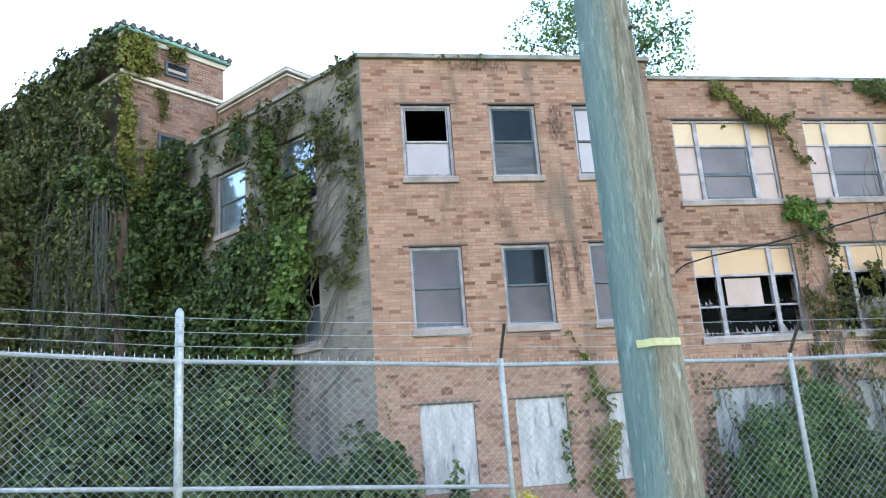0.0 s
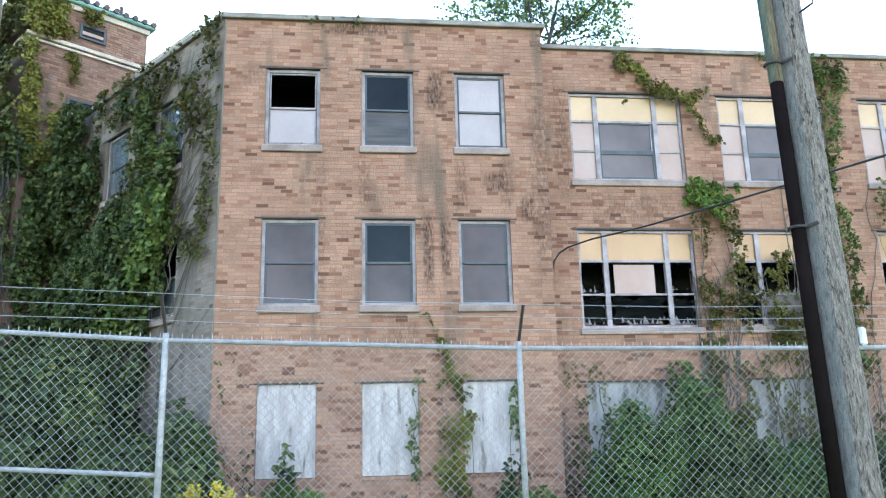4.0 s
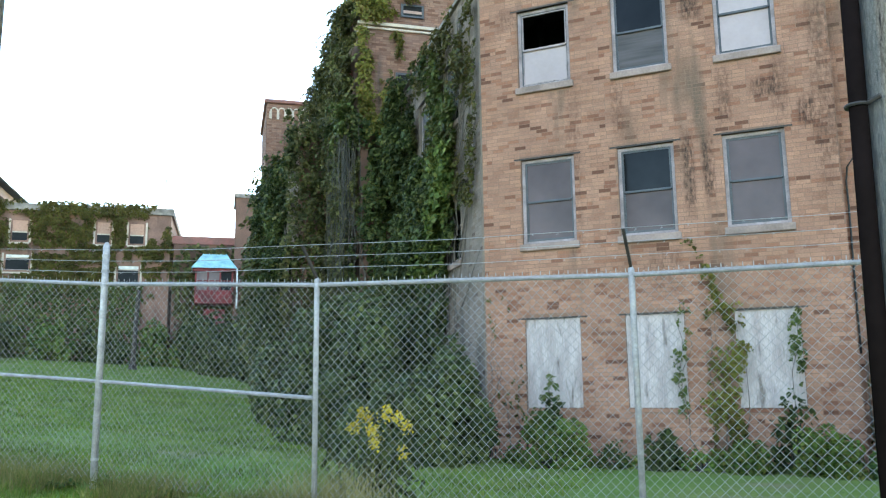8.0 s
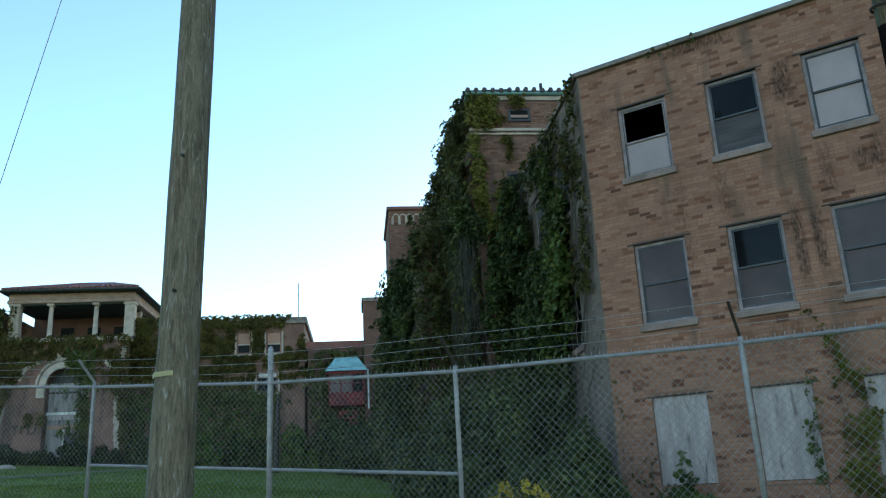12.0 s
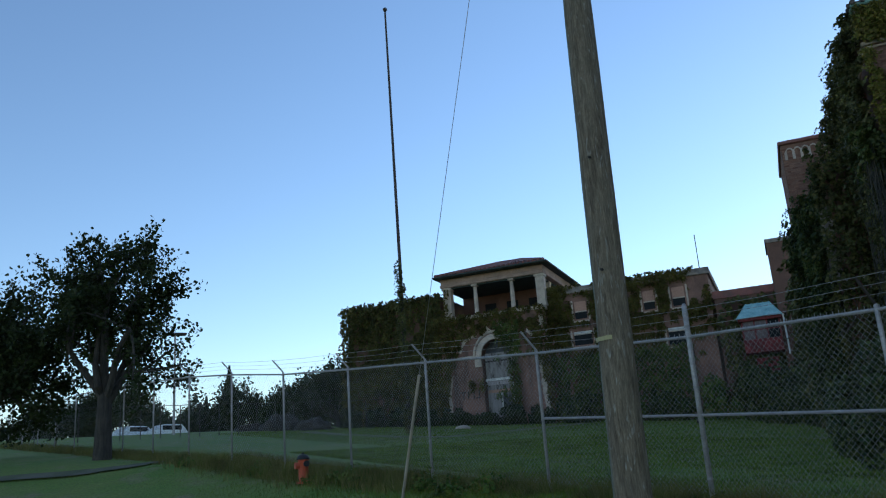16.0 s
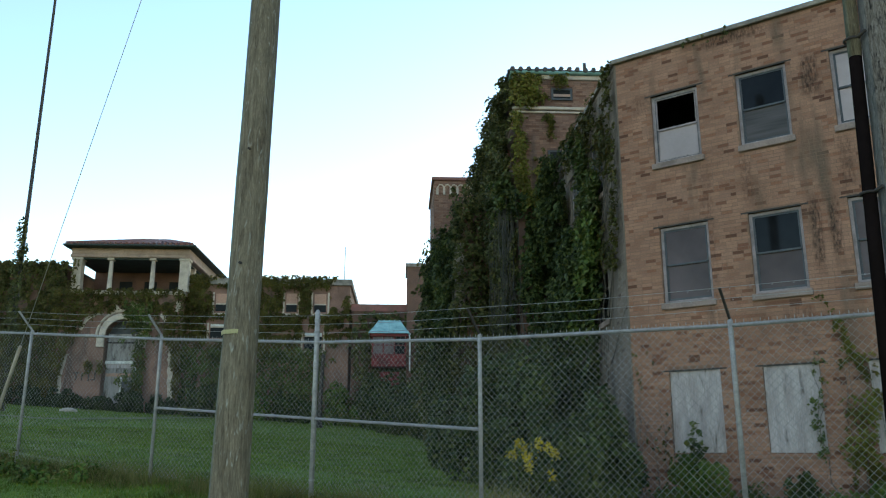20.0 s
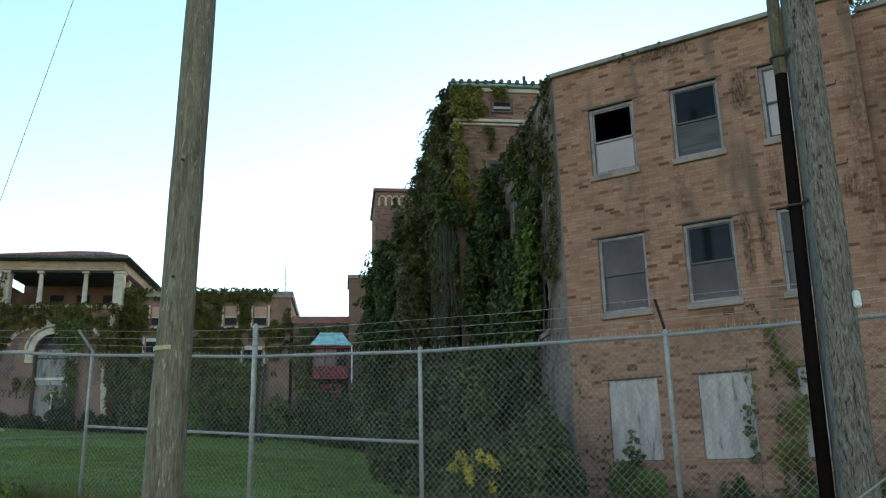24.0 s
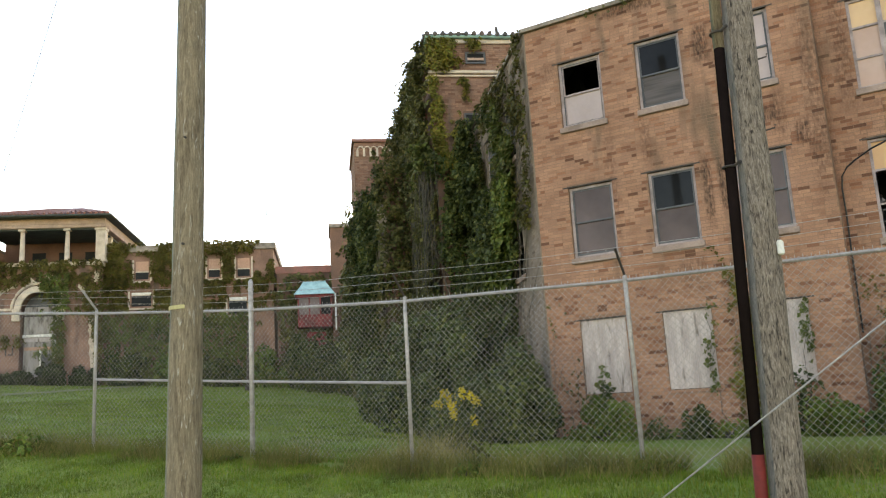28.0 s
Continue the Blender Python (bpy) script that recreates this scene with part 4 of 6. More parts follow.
part("door_board", boxes((AX - 1.0, U - 0.1, 3.2, AX + 1.0, U, 7.25)), ply_grey, villa, "grey door boarding")
part("door_board", boxes((AX - 1.0, U - 0.12, 7.42, AX + 1.0, U - 0.02, 9.25)), ply_grey, villa, "grey boarded fanlight")
part("fanlight_rail", boxes((AX - 1.0, U - 0.14, 8.6, AX + 1.0, U - 0.122, 8.72)), rusty, villa)
part("door_head", boxes((AX - 1.05, U - 0.2, 7.25, AX + 1.05, U - 0.1, 7.42)), whitewood, villa)
part("door_band", boxes((AX - 1.0, U - 0.14, 6.95, AX + 1.0, U - 0.105, 7.22)), ply, villa)
part("door_band", boxes((AX - 0.95, U - 0.16, 6.4, AX + 1.0, U - 0.105, 6.6)), peach_board, villa, "faded orange cross board")
part("entrance_door", boxes((AX + 0.15, U - 0.16, 3.2, AX + 0.85, U - 0.11, 6.1)), darkbar, villa)
part("door_post", boxes((AX + 0.86, U - 0.18, 3.2, AX + 0.98, U - 0.105, 7.25)), whitewood, villa)
part("door_post", boxes((AX + 0.02, U - 0.17, 3.2, AX + 0.12, U - 0.105, 6.4)), whitewood, villa)
rf = random.Random(3)


def flake(pts, name="plaster_flake"):
    """A ragged plate of pale plaster left on the wall, by a few places of its outline."""
    out = []
    for (x0, z0), (x1, z1) in zip(pts, pts[1:] + pts[:1]):
        n = max(2, int(math.hypot(x1 - x0, z1 - z0) / 0.16))
        out += [(x0 + (x1 - x0) * q / n + rf.uniform(-0.05, 0.05), z0 + (z1 - z0) * q / n + rf.uniform(-0.05, 0.05)) for q in range(n)]
    bm = bmesh.new()
    lo = [bm.verts.new((x, U - 0.545, z)) for x, z in out]
    hi = [bm.verts.new((x, U - 0.498, z)) for x, z in out]
    bm.faces.new(lo)
    for q in range(len(out)):
        bm.faces.new((lo[q], lo[(q + 1) % len(out)], hi[(q + 1) % len(out)], hi[q]))
    part(name, bm, stone, villa)


flake([(-27.05, 5.2), (-26.75, 5.2), (-26.85, 6.4), (-26.55, 7.9), (-26.75, 7.8), (-27.1, 6.4)])
flake([(-26.0, 9.5), (-25.85, 9.45), (-25.45, 10.2), (-24.5, 10.55), (-24.6, 10.7), (-25.6, 10.4)])
flake([(-24.1, 10.75), (-23.5, 10.6), (-23.3, 10.85), (-23.7, 11.15), (-24.0, 11.0)])
flake([(-22.9, 11.45), (-21.9, 11.2), (-21.5, 10.8), (-21.7, 10.75), (-22.6, 11.05)])
flake([(-20.7, 10.6), (-20.2, 10.2), (-20.4, 10.05), (-20.8, 10.4)])
flake([(-20.0, 8.4), (-19.75, 8.2), (-19.6, 6.5), (-19.42, 4.4), (-19.75, 4.4), (-19.95, 6.3)])
flake([(-19.75, 10.7), (-19.45, 10.7), (-19.45, 11.5), (-19.7, 11.5)])
for gx0, gz0, gw, gh in ((-26.1, 6.55, 0.42, 0.09), (-25.92, 6.1, 0.08, 0.5), (-25.55, 6.1, 0.08, 0.55), (-25.4, 6.5, 0.3, 0.08), (-25.12, 6.05, 0.09, 0.55), (-24.95, 6.1, 0.3, 0.08), (-24.7, 6.1, 0.08, 0.6)):
    part("paint_scrawl", boxes((gx0, U - 0.512, gz0, gx0 + gw, U - 0.5, gz0 + gh)), rusty, villa)
# belvedere
part("floor", bevelled(boxes((-27.6, U - 0.6, 11.9, -19.2, 49, 12.15)), 0.03), stone, villa)
for x in (-27.0, -24.6, -21.75, -19.75):
    wd = 0.3 if x in (-24.6, -21.75) else 0.62
    for y in (U - 0.35, 48.4):
        if wd < 0.5:
            p = part("column", tube(bmesh.new(), [(x + 0.15, y + 0.2, z) for z in (12.15, 12.3, 12.32, 13.4, 14.34)], [0.2, 0.2, 0.165, 0.155, 0.13], 14), stone, villa, "round pale stone column", smooth=True)
        else:
            p = part("column", bevelled(boxes((x, y, 12.15, x + wd, y + wd, 14.5)), 0.03), stone, villa)
            part("base", bevelled(boxes((x - 0.05, y - 0.05, 12.152, x + wd + 0.05, y + wd + 0.05, 12.35)), 0.02), stone, p)
        part("capital", bevelled(boxes((x - 0.07, y - 0.07, 14.32, x + wd + 0.07, y + wd + 0.07, 14.5)), 0.02), stone, p)
for y in (42.5, 45.4):
    part("column", bevelled(boxes((-19.95, y, 12.15, -19.45, y + 0.5, 14.5)), 0.03), stone, villa)
# dark brick colour on the back wall paints the belvedere's inner shade
part("back_wall", boxes((-27.05, 44.0, 12.15, -19.9, 44.3, 14.5)), brick_red, villa, "stucco back wall, its shade put in as dark brick colour")
# near-black plates for the dark beyond the doorways
for dx0 in (-25.2, -23.4, -21.6):
    part("doorway", boxes((dx0, 43.96, 12.15, dx0 + 0.9, 44.0, 13.7)), room_dark, villa, "open doorway drawn as a near-black plate")
# ceiling takes the dark eave colour to paint the shade under the roof
part("ceiling", boxes((-27.0, U - 0.3, 14.4, -19.5, 48.8, 14.495)), eave_mat, villa, "ceiling with the shade put into its dark colour")
part("entablature", bevelled(boxes((-27.15, U - 0.5, 14.5, -19.05, 49, 14.72), (-27.1, U - 0.45, 14.725, -19.1, 49, 15.15)), 0.03), pale_stucco, villa, "pale stucco entablature")
part("eave", bevelled(boxes((-27.48, U - 1.2, 15.15, -18.55, 49.8, 15.28)), 0.04), eave_mat, villa, "dark green eave")
bm = bmesh.new()
lo = [bm.verts.new(p) for p in ((-27.43, U - 1.15, 15.28), (-18.6, U - 1.15, 15.28), (-18.6, 49.75, 15.28), (-27.43, 49.75, 15.28))]
hi = [bm.verts.new(p) for p in ((-23.9, 44.0, 16.85), (-21.9, 44.0, 16.85))]
for f in ((lo[0], lo[1], hi[1], hi[0]), (lo[1], lo[2], hi[1]), (lo[2], lo[3], hi[0], hi[1]), (lo[3], lo[0], hi[0])):
    bm.faces.new(f)
bm.faces.new(lo[::-1])
part("tiled_roof", bm, tile_red, villa, "red clay tiled hip roof")
for k in range(24):
    f = (k + 0.5) / 24
    x0 = -27.43 + 8.83 * f
    part("tile_ridge", tube(bmesh.new(), [(x0, U - 1.17, 15.32), (-23.9 + 2 * f, 44.0, 16.9)], 0.11, 5), tile_red, villa)
for x, z, w, h in VILLA_WINDOWS:
    wv = part("window", boxes((x - 0.1, U + 0.4, z - 0.12, x + w + 0.1, U + 0.49, z), (x - 0.1, U + 0.42, z, x, U + 0.49, z + h + 0.1), (x + w, U + 0.42, z, x + w + 0.1, U + 0.49, z + h + 0.1), (x, U + 0.42, z + h, x + w, U + 0.49, z + h + 0.1)), plaster, villa)
    low = w > 1.0
    part("pane", boxes((x, U + 0.46, z, x + w, U + 0.485, z + h * (0.8 if low else 0.42))), room_dark, wv)
    part("board", boxes((x, U + 0.44, z + h * (0.8 if low else 0.42), x + w, U + 0.485, z + h)), whitewood if low else peach_board, wv)
    part("meeting_rail", boxes((x, U + 0.43, z + h * (0.8 if low else 0.42) - 0.04, x + w, U + 0.458, z + h * (0.8 if low else 0.42) + 0.04)), stone, wv)
    part("sill", boxes((x - 0.14, U + 0.34, z - 0.22, x + w + 0.14, U + 0.485, z - 0.122)), stone, wv, "pale stone sill")
    for jx in (x - 0.22, x + w + 0.102):
        part("jamb", boxes((jx, U + 0.4, z - 0.12, jx + 0.12, U + 0.485, z + h + 0.1)), stone, wv)
part("antenna", tube(bmesh.new(), [(-8.5, U + 1, 13.0), (-8.5, U + 1, 15.8)], 0.03, 5), rusty, villa)

# ---- tall mast ----
mast = thing("flag_mast", "tall thin dark mast with ball top, ivy round its foot", "mast", Matrix.Translation(turned(-23.82, 25.6, 0)))
part("pole", tube(bmesh.new(), [(0, 0, 2.5), (0, 0, 14), (0, 0, 29.6)], [0.13, 0.1, 0.06], 8), rusty, mast)
bm = bmesh.new()
bmesh.ops.create_uvsphere(bm, u_segments=12, v_segments=8, radius=0.14, matrix=Matrix.Translation((0, 0, 29.75)))
part("ball", bm, rusty, mast, smooth=True)

# ---- fence ----
fence = thing("chain_link_fence", "galvanised chain-link fence with barbed wire along the lawn", "fence")
POSTS = [(21.9, 7.55), (18.87, 7.58), (15.84, 7.6), (12.8, 7.6), (9.78, 7.62), (6.83, 7.68), (3.9, 7.7), (0.815, 7.59), (-2.14, 7.68), (-5.14, 7.1), (-8.12, 6.465), (-11.07, 5.97), (-14.04, 5.36)]
for k in range(10):
    POSTS.append((POSTS[-1][0] - 2.98, POSTS[-1][1] - 0.6))
TOPS = [2.75, 2.76, 2.78, 2.8, 2.81, 2.83, 2.86, 2.95, 3.15, 3.375, 3.645, 3.91, 4.19, 4.58, 4.9, 5.14, 5.36, 5.55, 5.66, 5.7, 5.66, 5.58, 5.5]
post_me = mesh_of("post", tube(bmesh.new(), [(0, 0, -2.5), (0, 0, 0.02), (0, 0, 0.05)], [0.027, 0.027, 0.011], 10), steel, True)
big_me = mesh_of("post", tube(bmesh.new(), [(0, 0, -2.6), (0, 0, 0.42), (0, 0, 0.46)], [0.039, 0.039, 0.016], 12), steel, True)
arm_me = mesh_of("barb_arm", boxes((-0.012, -0.012, 0, 0.012, 0.012, 0.4)), rusty)
pale_arm_me = mesh_of("barb_arm", boxes((-0.014, -0.014, 0, 0.014, 0.014, 0.42)), steel)
clamp_me = mesh_of("clamp", tube(bmesh.new(), [(0, 0, -0.015), (0, 0, 0.015)], 0.046, 10), wire_mat)
TILT_ARM = Matrix.Rotation(radians(42), 4, "X")
for k, ((x, y), z) in enumerate(zip(POSTS, TOPS)):
    strain = k == 8
    p = new("post", big_me if strain else post_me)
    p.parent, p.location = fence, (x, y, z)
    if strain:
        for dz in (-2.0, -1.6, -1.15, -0.75, -0.35, -0.05, 0.12, 0.3):
            c = new("clamp", clamp_me)
            c.parent, c.location = p, (0, 0, dz)
    else:
        a = new("barb_arm", arm_me if k < 8 else pale_arm_me)
        a.parent = p
        a.matrix_local = Matrix.Translation((0, 0, 0.03)) @ TILT_ARM
for k in range(len(POSTS) - 1):
    (x0, y0), (x1, y1) = POSTS[k], POSTS[k + 1]
    z0, z1 = TOPS[k], TOPS[k + 1]
    L = math.hypot(x1 - x0, y1 - y0)
    part("top_rail", tube(bmesh.new(), [(x0, y0, z0 - 0.03), (x1, y1, z1 - 0.03)], 0.021, 8), steel, fence)
    if k in (7, 8):
        part("brace_rail", tube(bmesh.new(), [(x0, y0, z0 - 1.14), (x1, y1, z1 - 1.14)], 0.02, 8), steel, fence)
    m = Matrix(((-(x0 - x1) / L, 0, 0, x0), (-(y0 - y1) / L, 1, 0, y0), ((z1 - z0) / L, 0, 1, z0), (0, 0, 0, 1)))
    # diamond mesh: two sets of slanting wires that cross
    V, F = [], []
    H, step = 2.2, 0.083 if k < 12 else 0.125
    r = 0.0018 if k < 9 else 0.0015
    for s in (1, -1):
        c = -H
        while c < L + H:
            a, b = (c, -H), (c + s * H, 0.0)
            if s < 0:
                a, b = (c, -H), (c - H, 0.0)
            (xa, za), (xb, zb) = a, b
            if xa > xb:
                xa, za, xb, zb = xb, zb, xa, za
            if xb > 0 and xa < L:
                if xa < 0:
                    za += (zb - za) * (-xa) / (xb - xa)
                    xa = 0
                if xb > L:
                    zb = za + (zb - za) * (L - xa) / (xb - xa)
                    xb = L
                i = len(V)
                yy = -0.03 + s * 0.0015
                n = (zb - za, xb - xa)
                q = math.hypot(*n) or 1
                ox, oz = -n[0] / q * r, n[1] / q * r
                for X, Z in ((xa, za), (xb, zb)):
                    V += [(X + ox, yy, Z + oz), (X - ox, yy, Z - oz), (X, yy - 1.6 * r, Z)]
                F += [(i, i + 1, i + 4, i + 3), (i + 1, i + 2, i + 5, i + 4), (i + 2, i, i + 3, i + 5)]
            c += step
    # twisted ends that stand above the rail
    c = step / 2
    while c < L:
        i = len(V)
        V += [(c - 0.005, -0.03, -0.01), (c + 0.005, -0.03, -0.01), (c + 0.003, -0.03, 0.026), (c - 0.003, -0.03, 0.026)]
        F += [(i, i + 1, i + 2, i + 3)]
        c += step
    V = [tuple(m @ Vector(p)) for p in V]
    raw("mesh_panel", V, F, wire_mat, fence)
    for s in range(3):
        oy, oz = -(0.09 + 0.09 * s), 0.13 + 0.1 * s
        A = Vector((x0, y0 + (oy if k != 8 else -0.06), z0 + (oz if k != 8 else 0.1 + 0.13 * s)))
        B = Vector((x1, y1 + (oy if k + 1 != 8 else -0.06), z1 + (oz if k + 1 != 8 else 0.1 + 0.13 * s)))
        bm = tube(bmesh.new(), [A, (A + B) / 2 - Vector((0, 0, 0.02)), B], 0.003, 4)
        for q in range(14):
            P = A.lerp(B, (q + 0.5) / 14)
            P.z -= 0.018
            for d in (-1, 1):
                tube(bm, [P - Vector((0.008 * d, 0.012, 0.012)), P + Vector((0.008 * d, 0.012, 0.012))], 0.0014, 3)
        part("barbed_wire", bm, wire_mat, fence)

# ---- poles ----
def utility_pole(name, label, x, y, lean, r0, r1, top, material):
    ob = thing(name, label, "utility pole", Matrix.Translation((x, y, 0)))
    bm = bmesh.new()
    rp = random.Random(int(x * 100))
    pts, rad = [], []
    z0 = ground_z(x, y) - 0.3
    n = 22
    for i in range(n):
        z = z0 + (top - z0) * i / (n - 1)
        pts.append((lean[0] * (z - 2.58), lean[1] * (z - 2.58), z))
        rad.append(r0 + (r1 - r0) * i / (n - 1) + rp.uniform(-0.003, 0.003))
    tube(bm, pts, rad, 28)
    for v in bm.verts:
        k = 0.004 * noise.noise((v.co.x * 14, v.co.y * 14, v.co.z * 0.8))
        v.co.x += k * 2
        v.co.y += k * 2
    part("shaft", bm, material, ob, smooth=True)
    return ob


def lean_at(o, z, lean, off=(0, 0)):
    return (lean[0] * (z - 2.58) + off[0], lean[1] * (z - 2.58) + off[1], z)


P1, L1 = (0.67, 3.9), (0.003, 0.018)
pole = utility_pole("utility_pole", "timber utility pole, bluish-green on its west side, with a yellow tag strip", *P1, L1, 0.168, 0.115, 12.4, pole_wood)
bm = bmesh.new()
rim = []
for i in range(15):
    a = radians(312 - i * 6.1)
    for rr in (0.16, 0.1685):
        for z in (2.56, 2.597):
            rim.append(bm.verts.new(Vector(lean_at(None, z, L1)) + Vector((math.cos(a) * rr, math.sin(a) * rr, 0.002 * math.sin(i * 0.9)))))
for i in range(14):
    a, b = rim[i * 4:i * 4 + 4], rim[i * 4 + 4:i * 4 + 8]
    for p, q in ((2, 3), (3, 1), (1, 0), (0, 2)):
        bm.faces.new((a[p], a[q], b[q], b[p]))
bm.faces.new((rim[0], rim[1], rim[3], rim[2]))
bm.faces.new((rim[-4], rim[-3], rim[-1], rim[-2]))
part("yellow_band", bm, yellow_tape, pole, "faded yellow tag strip")
for z in (4.3, 3.2):
    part("nail", tube(bmesh.new(), [lean_at(None, z, L1, (0.09, -0.13)), lean_at(None, z, L1, (0.1, -0.16))], 0.012, 6), rusty, pole)
P2, L2 = (5.76, 5.8), (0.015, 0.06)
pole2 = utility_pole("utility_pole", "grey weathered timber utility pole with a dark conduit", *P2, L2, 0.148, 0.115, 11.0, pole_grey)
cx, cy = -0.2, -0.06
part("conduit", tube(bmesh.new(), [lean_at(None, 0.4, L2, (cx, cy)), lean_at(None, 4.62, L2, (cx * 0.92, cy))], [0.051, 0.049], 12), conduit_mat, pole2, "dark plastic cable conduit", smooth=True)
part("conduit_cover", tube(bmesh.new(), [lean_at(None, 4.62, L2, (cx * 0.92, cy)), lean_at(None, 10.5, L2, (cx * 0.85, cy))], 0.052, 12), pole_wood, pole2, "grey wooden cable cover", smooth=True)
part("red_sleeve", tube(bmesh.new(), [lean_at(None, 0.35, L2, (cx, cy)), lean_at(None, 0.95, L2, (cx, cy))], 0.053, 12), red_paint, pole2, "red painted foot of the conduit", smooth=True)
for z in (4.78, 3.46):
    st = part("strap", tube(bmesh.new(), [(lambda q: (q[0] + cx * 0.96 + 0.062 * math.cos(k * 0.45 + 2.3), q[1] + cy + 0.062 * math.sin(k * 0.45 + 2.3), z))(lean_at(None, z, L2)) for k in range(9)], 0.011, 6), rusty, pole2)
    part("bolt", tube(bmesh.new(), [lean_at(None, z, L2, (cx + 0.06, cy - 0.05)), lean_at(None, z + 0.02, L2, (cx + 0.12, cy - 0.085))], 0.014, 6), rusty, st)
for z, a in ((4.45, 20), (3.75, 12), (5.2, -70)):
    e = (math.cos(radians(a)), math.sin(radians(a)) - 0.3)
    part("pole_step", tube(bmesh.new(), [lean_at(None, z, L2, (e[0] * 0.12, e[1] * 0.12)), lean_at(None, z + 0.01, L2, (e[0] * 0.22, e[1] * 0.22)), lean_at(None, z + 0.04, L2, (e[0] * 0.225, e[1] * 0.225))], 0.008, 6), rusty, pole2, "rusted iron step")
part("marker_cap", bevelled(boxes((0.13, -0.09, 2.6, 0.185, -0.035, 2.73)), 0.015), whitewood, pole2, "small white plastic marker")

# ---- cables ----
def cable(name, label, pts, r, material=cable_mat):
    ob = part(name, tube(bmesh.new(), pts, r, 6), material, smooth=True)
    return tagged(ob, label, "cable")


A, B = Vector((6.25, 14.15, 5.33)), Vector((13.2, 1.9, 5.55))
pts = [(5.95, 14.28, 2.3), (5.955, 14.28, 3.0), (5.965, 14.28, 3.8), (5.975, 14.275, 4.5), (5.97, 14.26, 4.9), (6.0, 14.23, 5.12), (6.1, 14.19, 5.26)]
for i in range(25):
    t = i / 24
    p = A.lerp(B, t)
    p.z -= 0.9 * t * (1 - t) * 0.25 - 0.05 * math.exp(-((t - 0.04) / 0.05) ** 2)
    pts.append(p)
cable("service_cable", "black sagging service cable hooked to the brick wall", pts, 0.016)
GUY, HEAD = Vector((-7.3, 5.4, ground_z(-7.3, 5.4))), Vector((0.64, 4.0, 11.75))
cable("guy_wire", "thin steel guy wire from timber pole down to rough grass", [GUY, HEAD], 0.0048, steel)
cable("guy_wire", "steel guy wire slanting up from the verge", [(4.3, 4.4, ground_z(4.3, 4.4)), (9.5, 4.4, 3.9)], 0.007, steel)
# ---- ivy and shrubs ----
def wall_ivy(name, label, m, x0, x1, z0, z1, n, seed, material, keep=None, size=0.13, depth=0.35, gaps=0.0, freq=0.7, stems=0):
    """Leaves over a stretch of wall (x along it, z up, facing -y), thick in clumps, thin in gaps."""
    rng = np.random.default_rng(seed)
    per = 10                                        # leaves on one hanging shoot
    m_want, B, rise, tries = max(8, n // per), [], [], 0
    while len(B) < m_want and tries < 14:
        xs, zs, rs = rng.uniform(x0, x1, m_want), rng.uniform(z0, z1, m_want), rng.uniform(0.45, 1, m_want)
        for x, z, r in zip(xs, zs, rs):
            a = noise.noise((x * freq * 1.1 + seed, z * freq * 0.62, 0.3)) + 0.6 * noise.noise((x * freq * 3.1, z * freq * 2.2, seed))
            k = keep(x, z) if keep else 1.0
            if a * 0.9 + 0.5 < gaps + (1 - k):
                continue
            d = depth * min(1.5, max(0.08, 0.25 + 1.5 * (a + 0.15))) * (0.35 + 0.65 * k)
            B.append((x, -0.03 - d * r, z))
            hang = 2.2 * noise.noise((x * freq * 3.1, (z - 0.1) * freq * 2.2, seed)) - 2.2 * noise.noise((x * freq * 3.1, (z + 0.1) * freq * 2.2, seed))
            rise.append(hang + 0.5 * noise.noise((x * 4, z * 4, seed)))
            if len(B) >= m_want:
                break
        tries += 1
    B = np.array(B)
    q = len(B)
    ell = (size * rng.uniform(1.8, 4.2, q) * min(1.0, depth / 0.12))[:, None]
    run = np.stack([rng.normal(0, 0.45, q), -rng.uniform(0.25, 0.8, q), rng.normal(0.15, 0.3, q)], 1)
    f = (np.arange(per)[None, :, None] + rng.random((q, per, 1))) / per
    P = B[:, None] + ell[:, None] * (run[:, None] * f + np.array([0, 0, -0.85]) * f * f) + rng.normal(0, size * 0.3, (q, per, 3)) * (1, 0.6, 1)
    P[:, :, 1] = np.minimum(P[:, :, 1], -0.02)
    P = P.reshape(-1, 3)
    nrm = np.tile([0.0, -0.85, 0.55], (len(P), 1)) + np.repeat(run * (0.4, 0, 0), per, 0)
    nrm[:, 2] += np.repeat(np.clip(rise, -1.0, 1.0), per)
    ob = thing(name, label, "ivy", m)
    tagged(ob, kind="stuff")
    leaves("leaves", P, nrm, size, material, ob, rng)
    if stems:
        bm = bmesh.new()
        for k in range(stems):
            x = rng.uniform(x0, x1 if x1 < 6 or keep is None else x0 + 0.7 * (x1 - x0))
            pts, z = [], z0
            while z < z1 - rng.uniform(0, 0.4) * (z1 - z0):
                pts.append((x, -0.03, z))
                x = min(x1, max(x0, x + rng.normal(0, 0.1)))
                z += 0.35
            if len(pts) > 2:
                tube(bm, pts, [(0.02 if n > 5000 else 0.008) * (1 - 0.7 * i / len(pts)) for i in range(len(pts))], 4, False)
        if len(bm.verts):
            part("stems", bm, vine_bark, ob)
    return ob


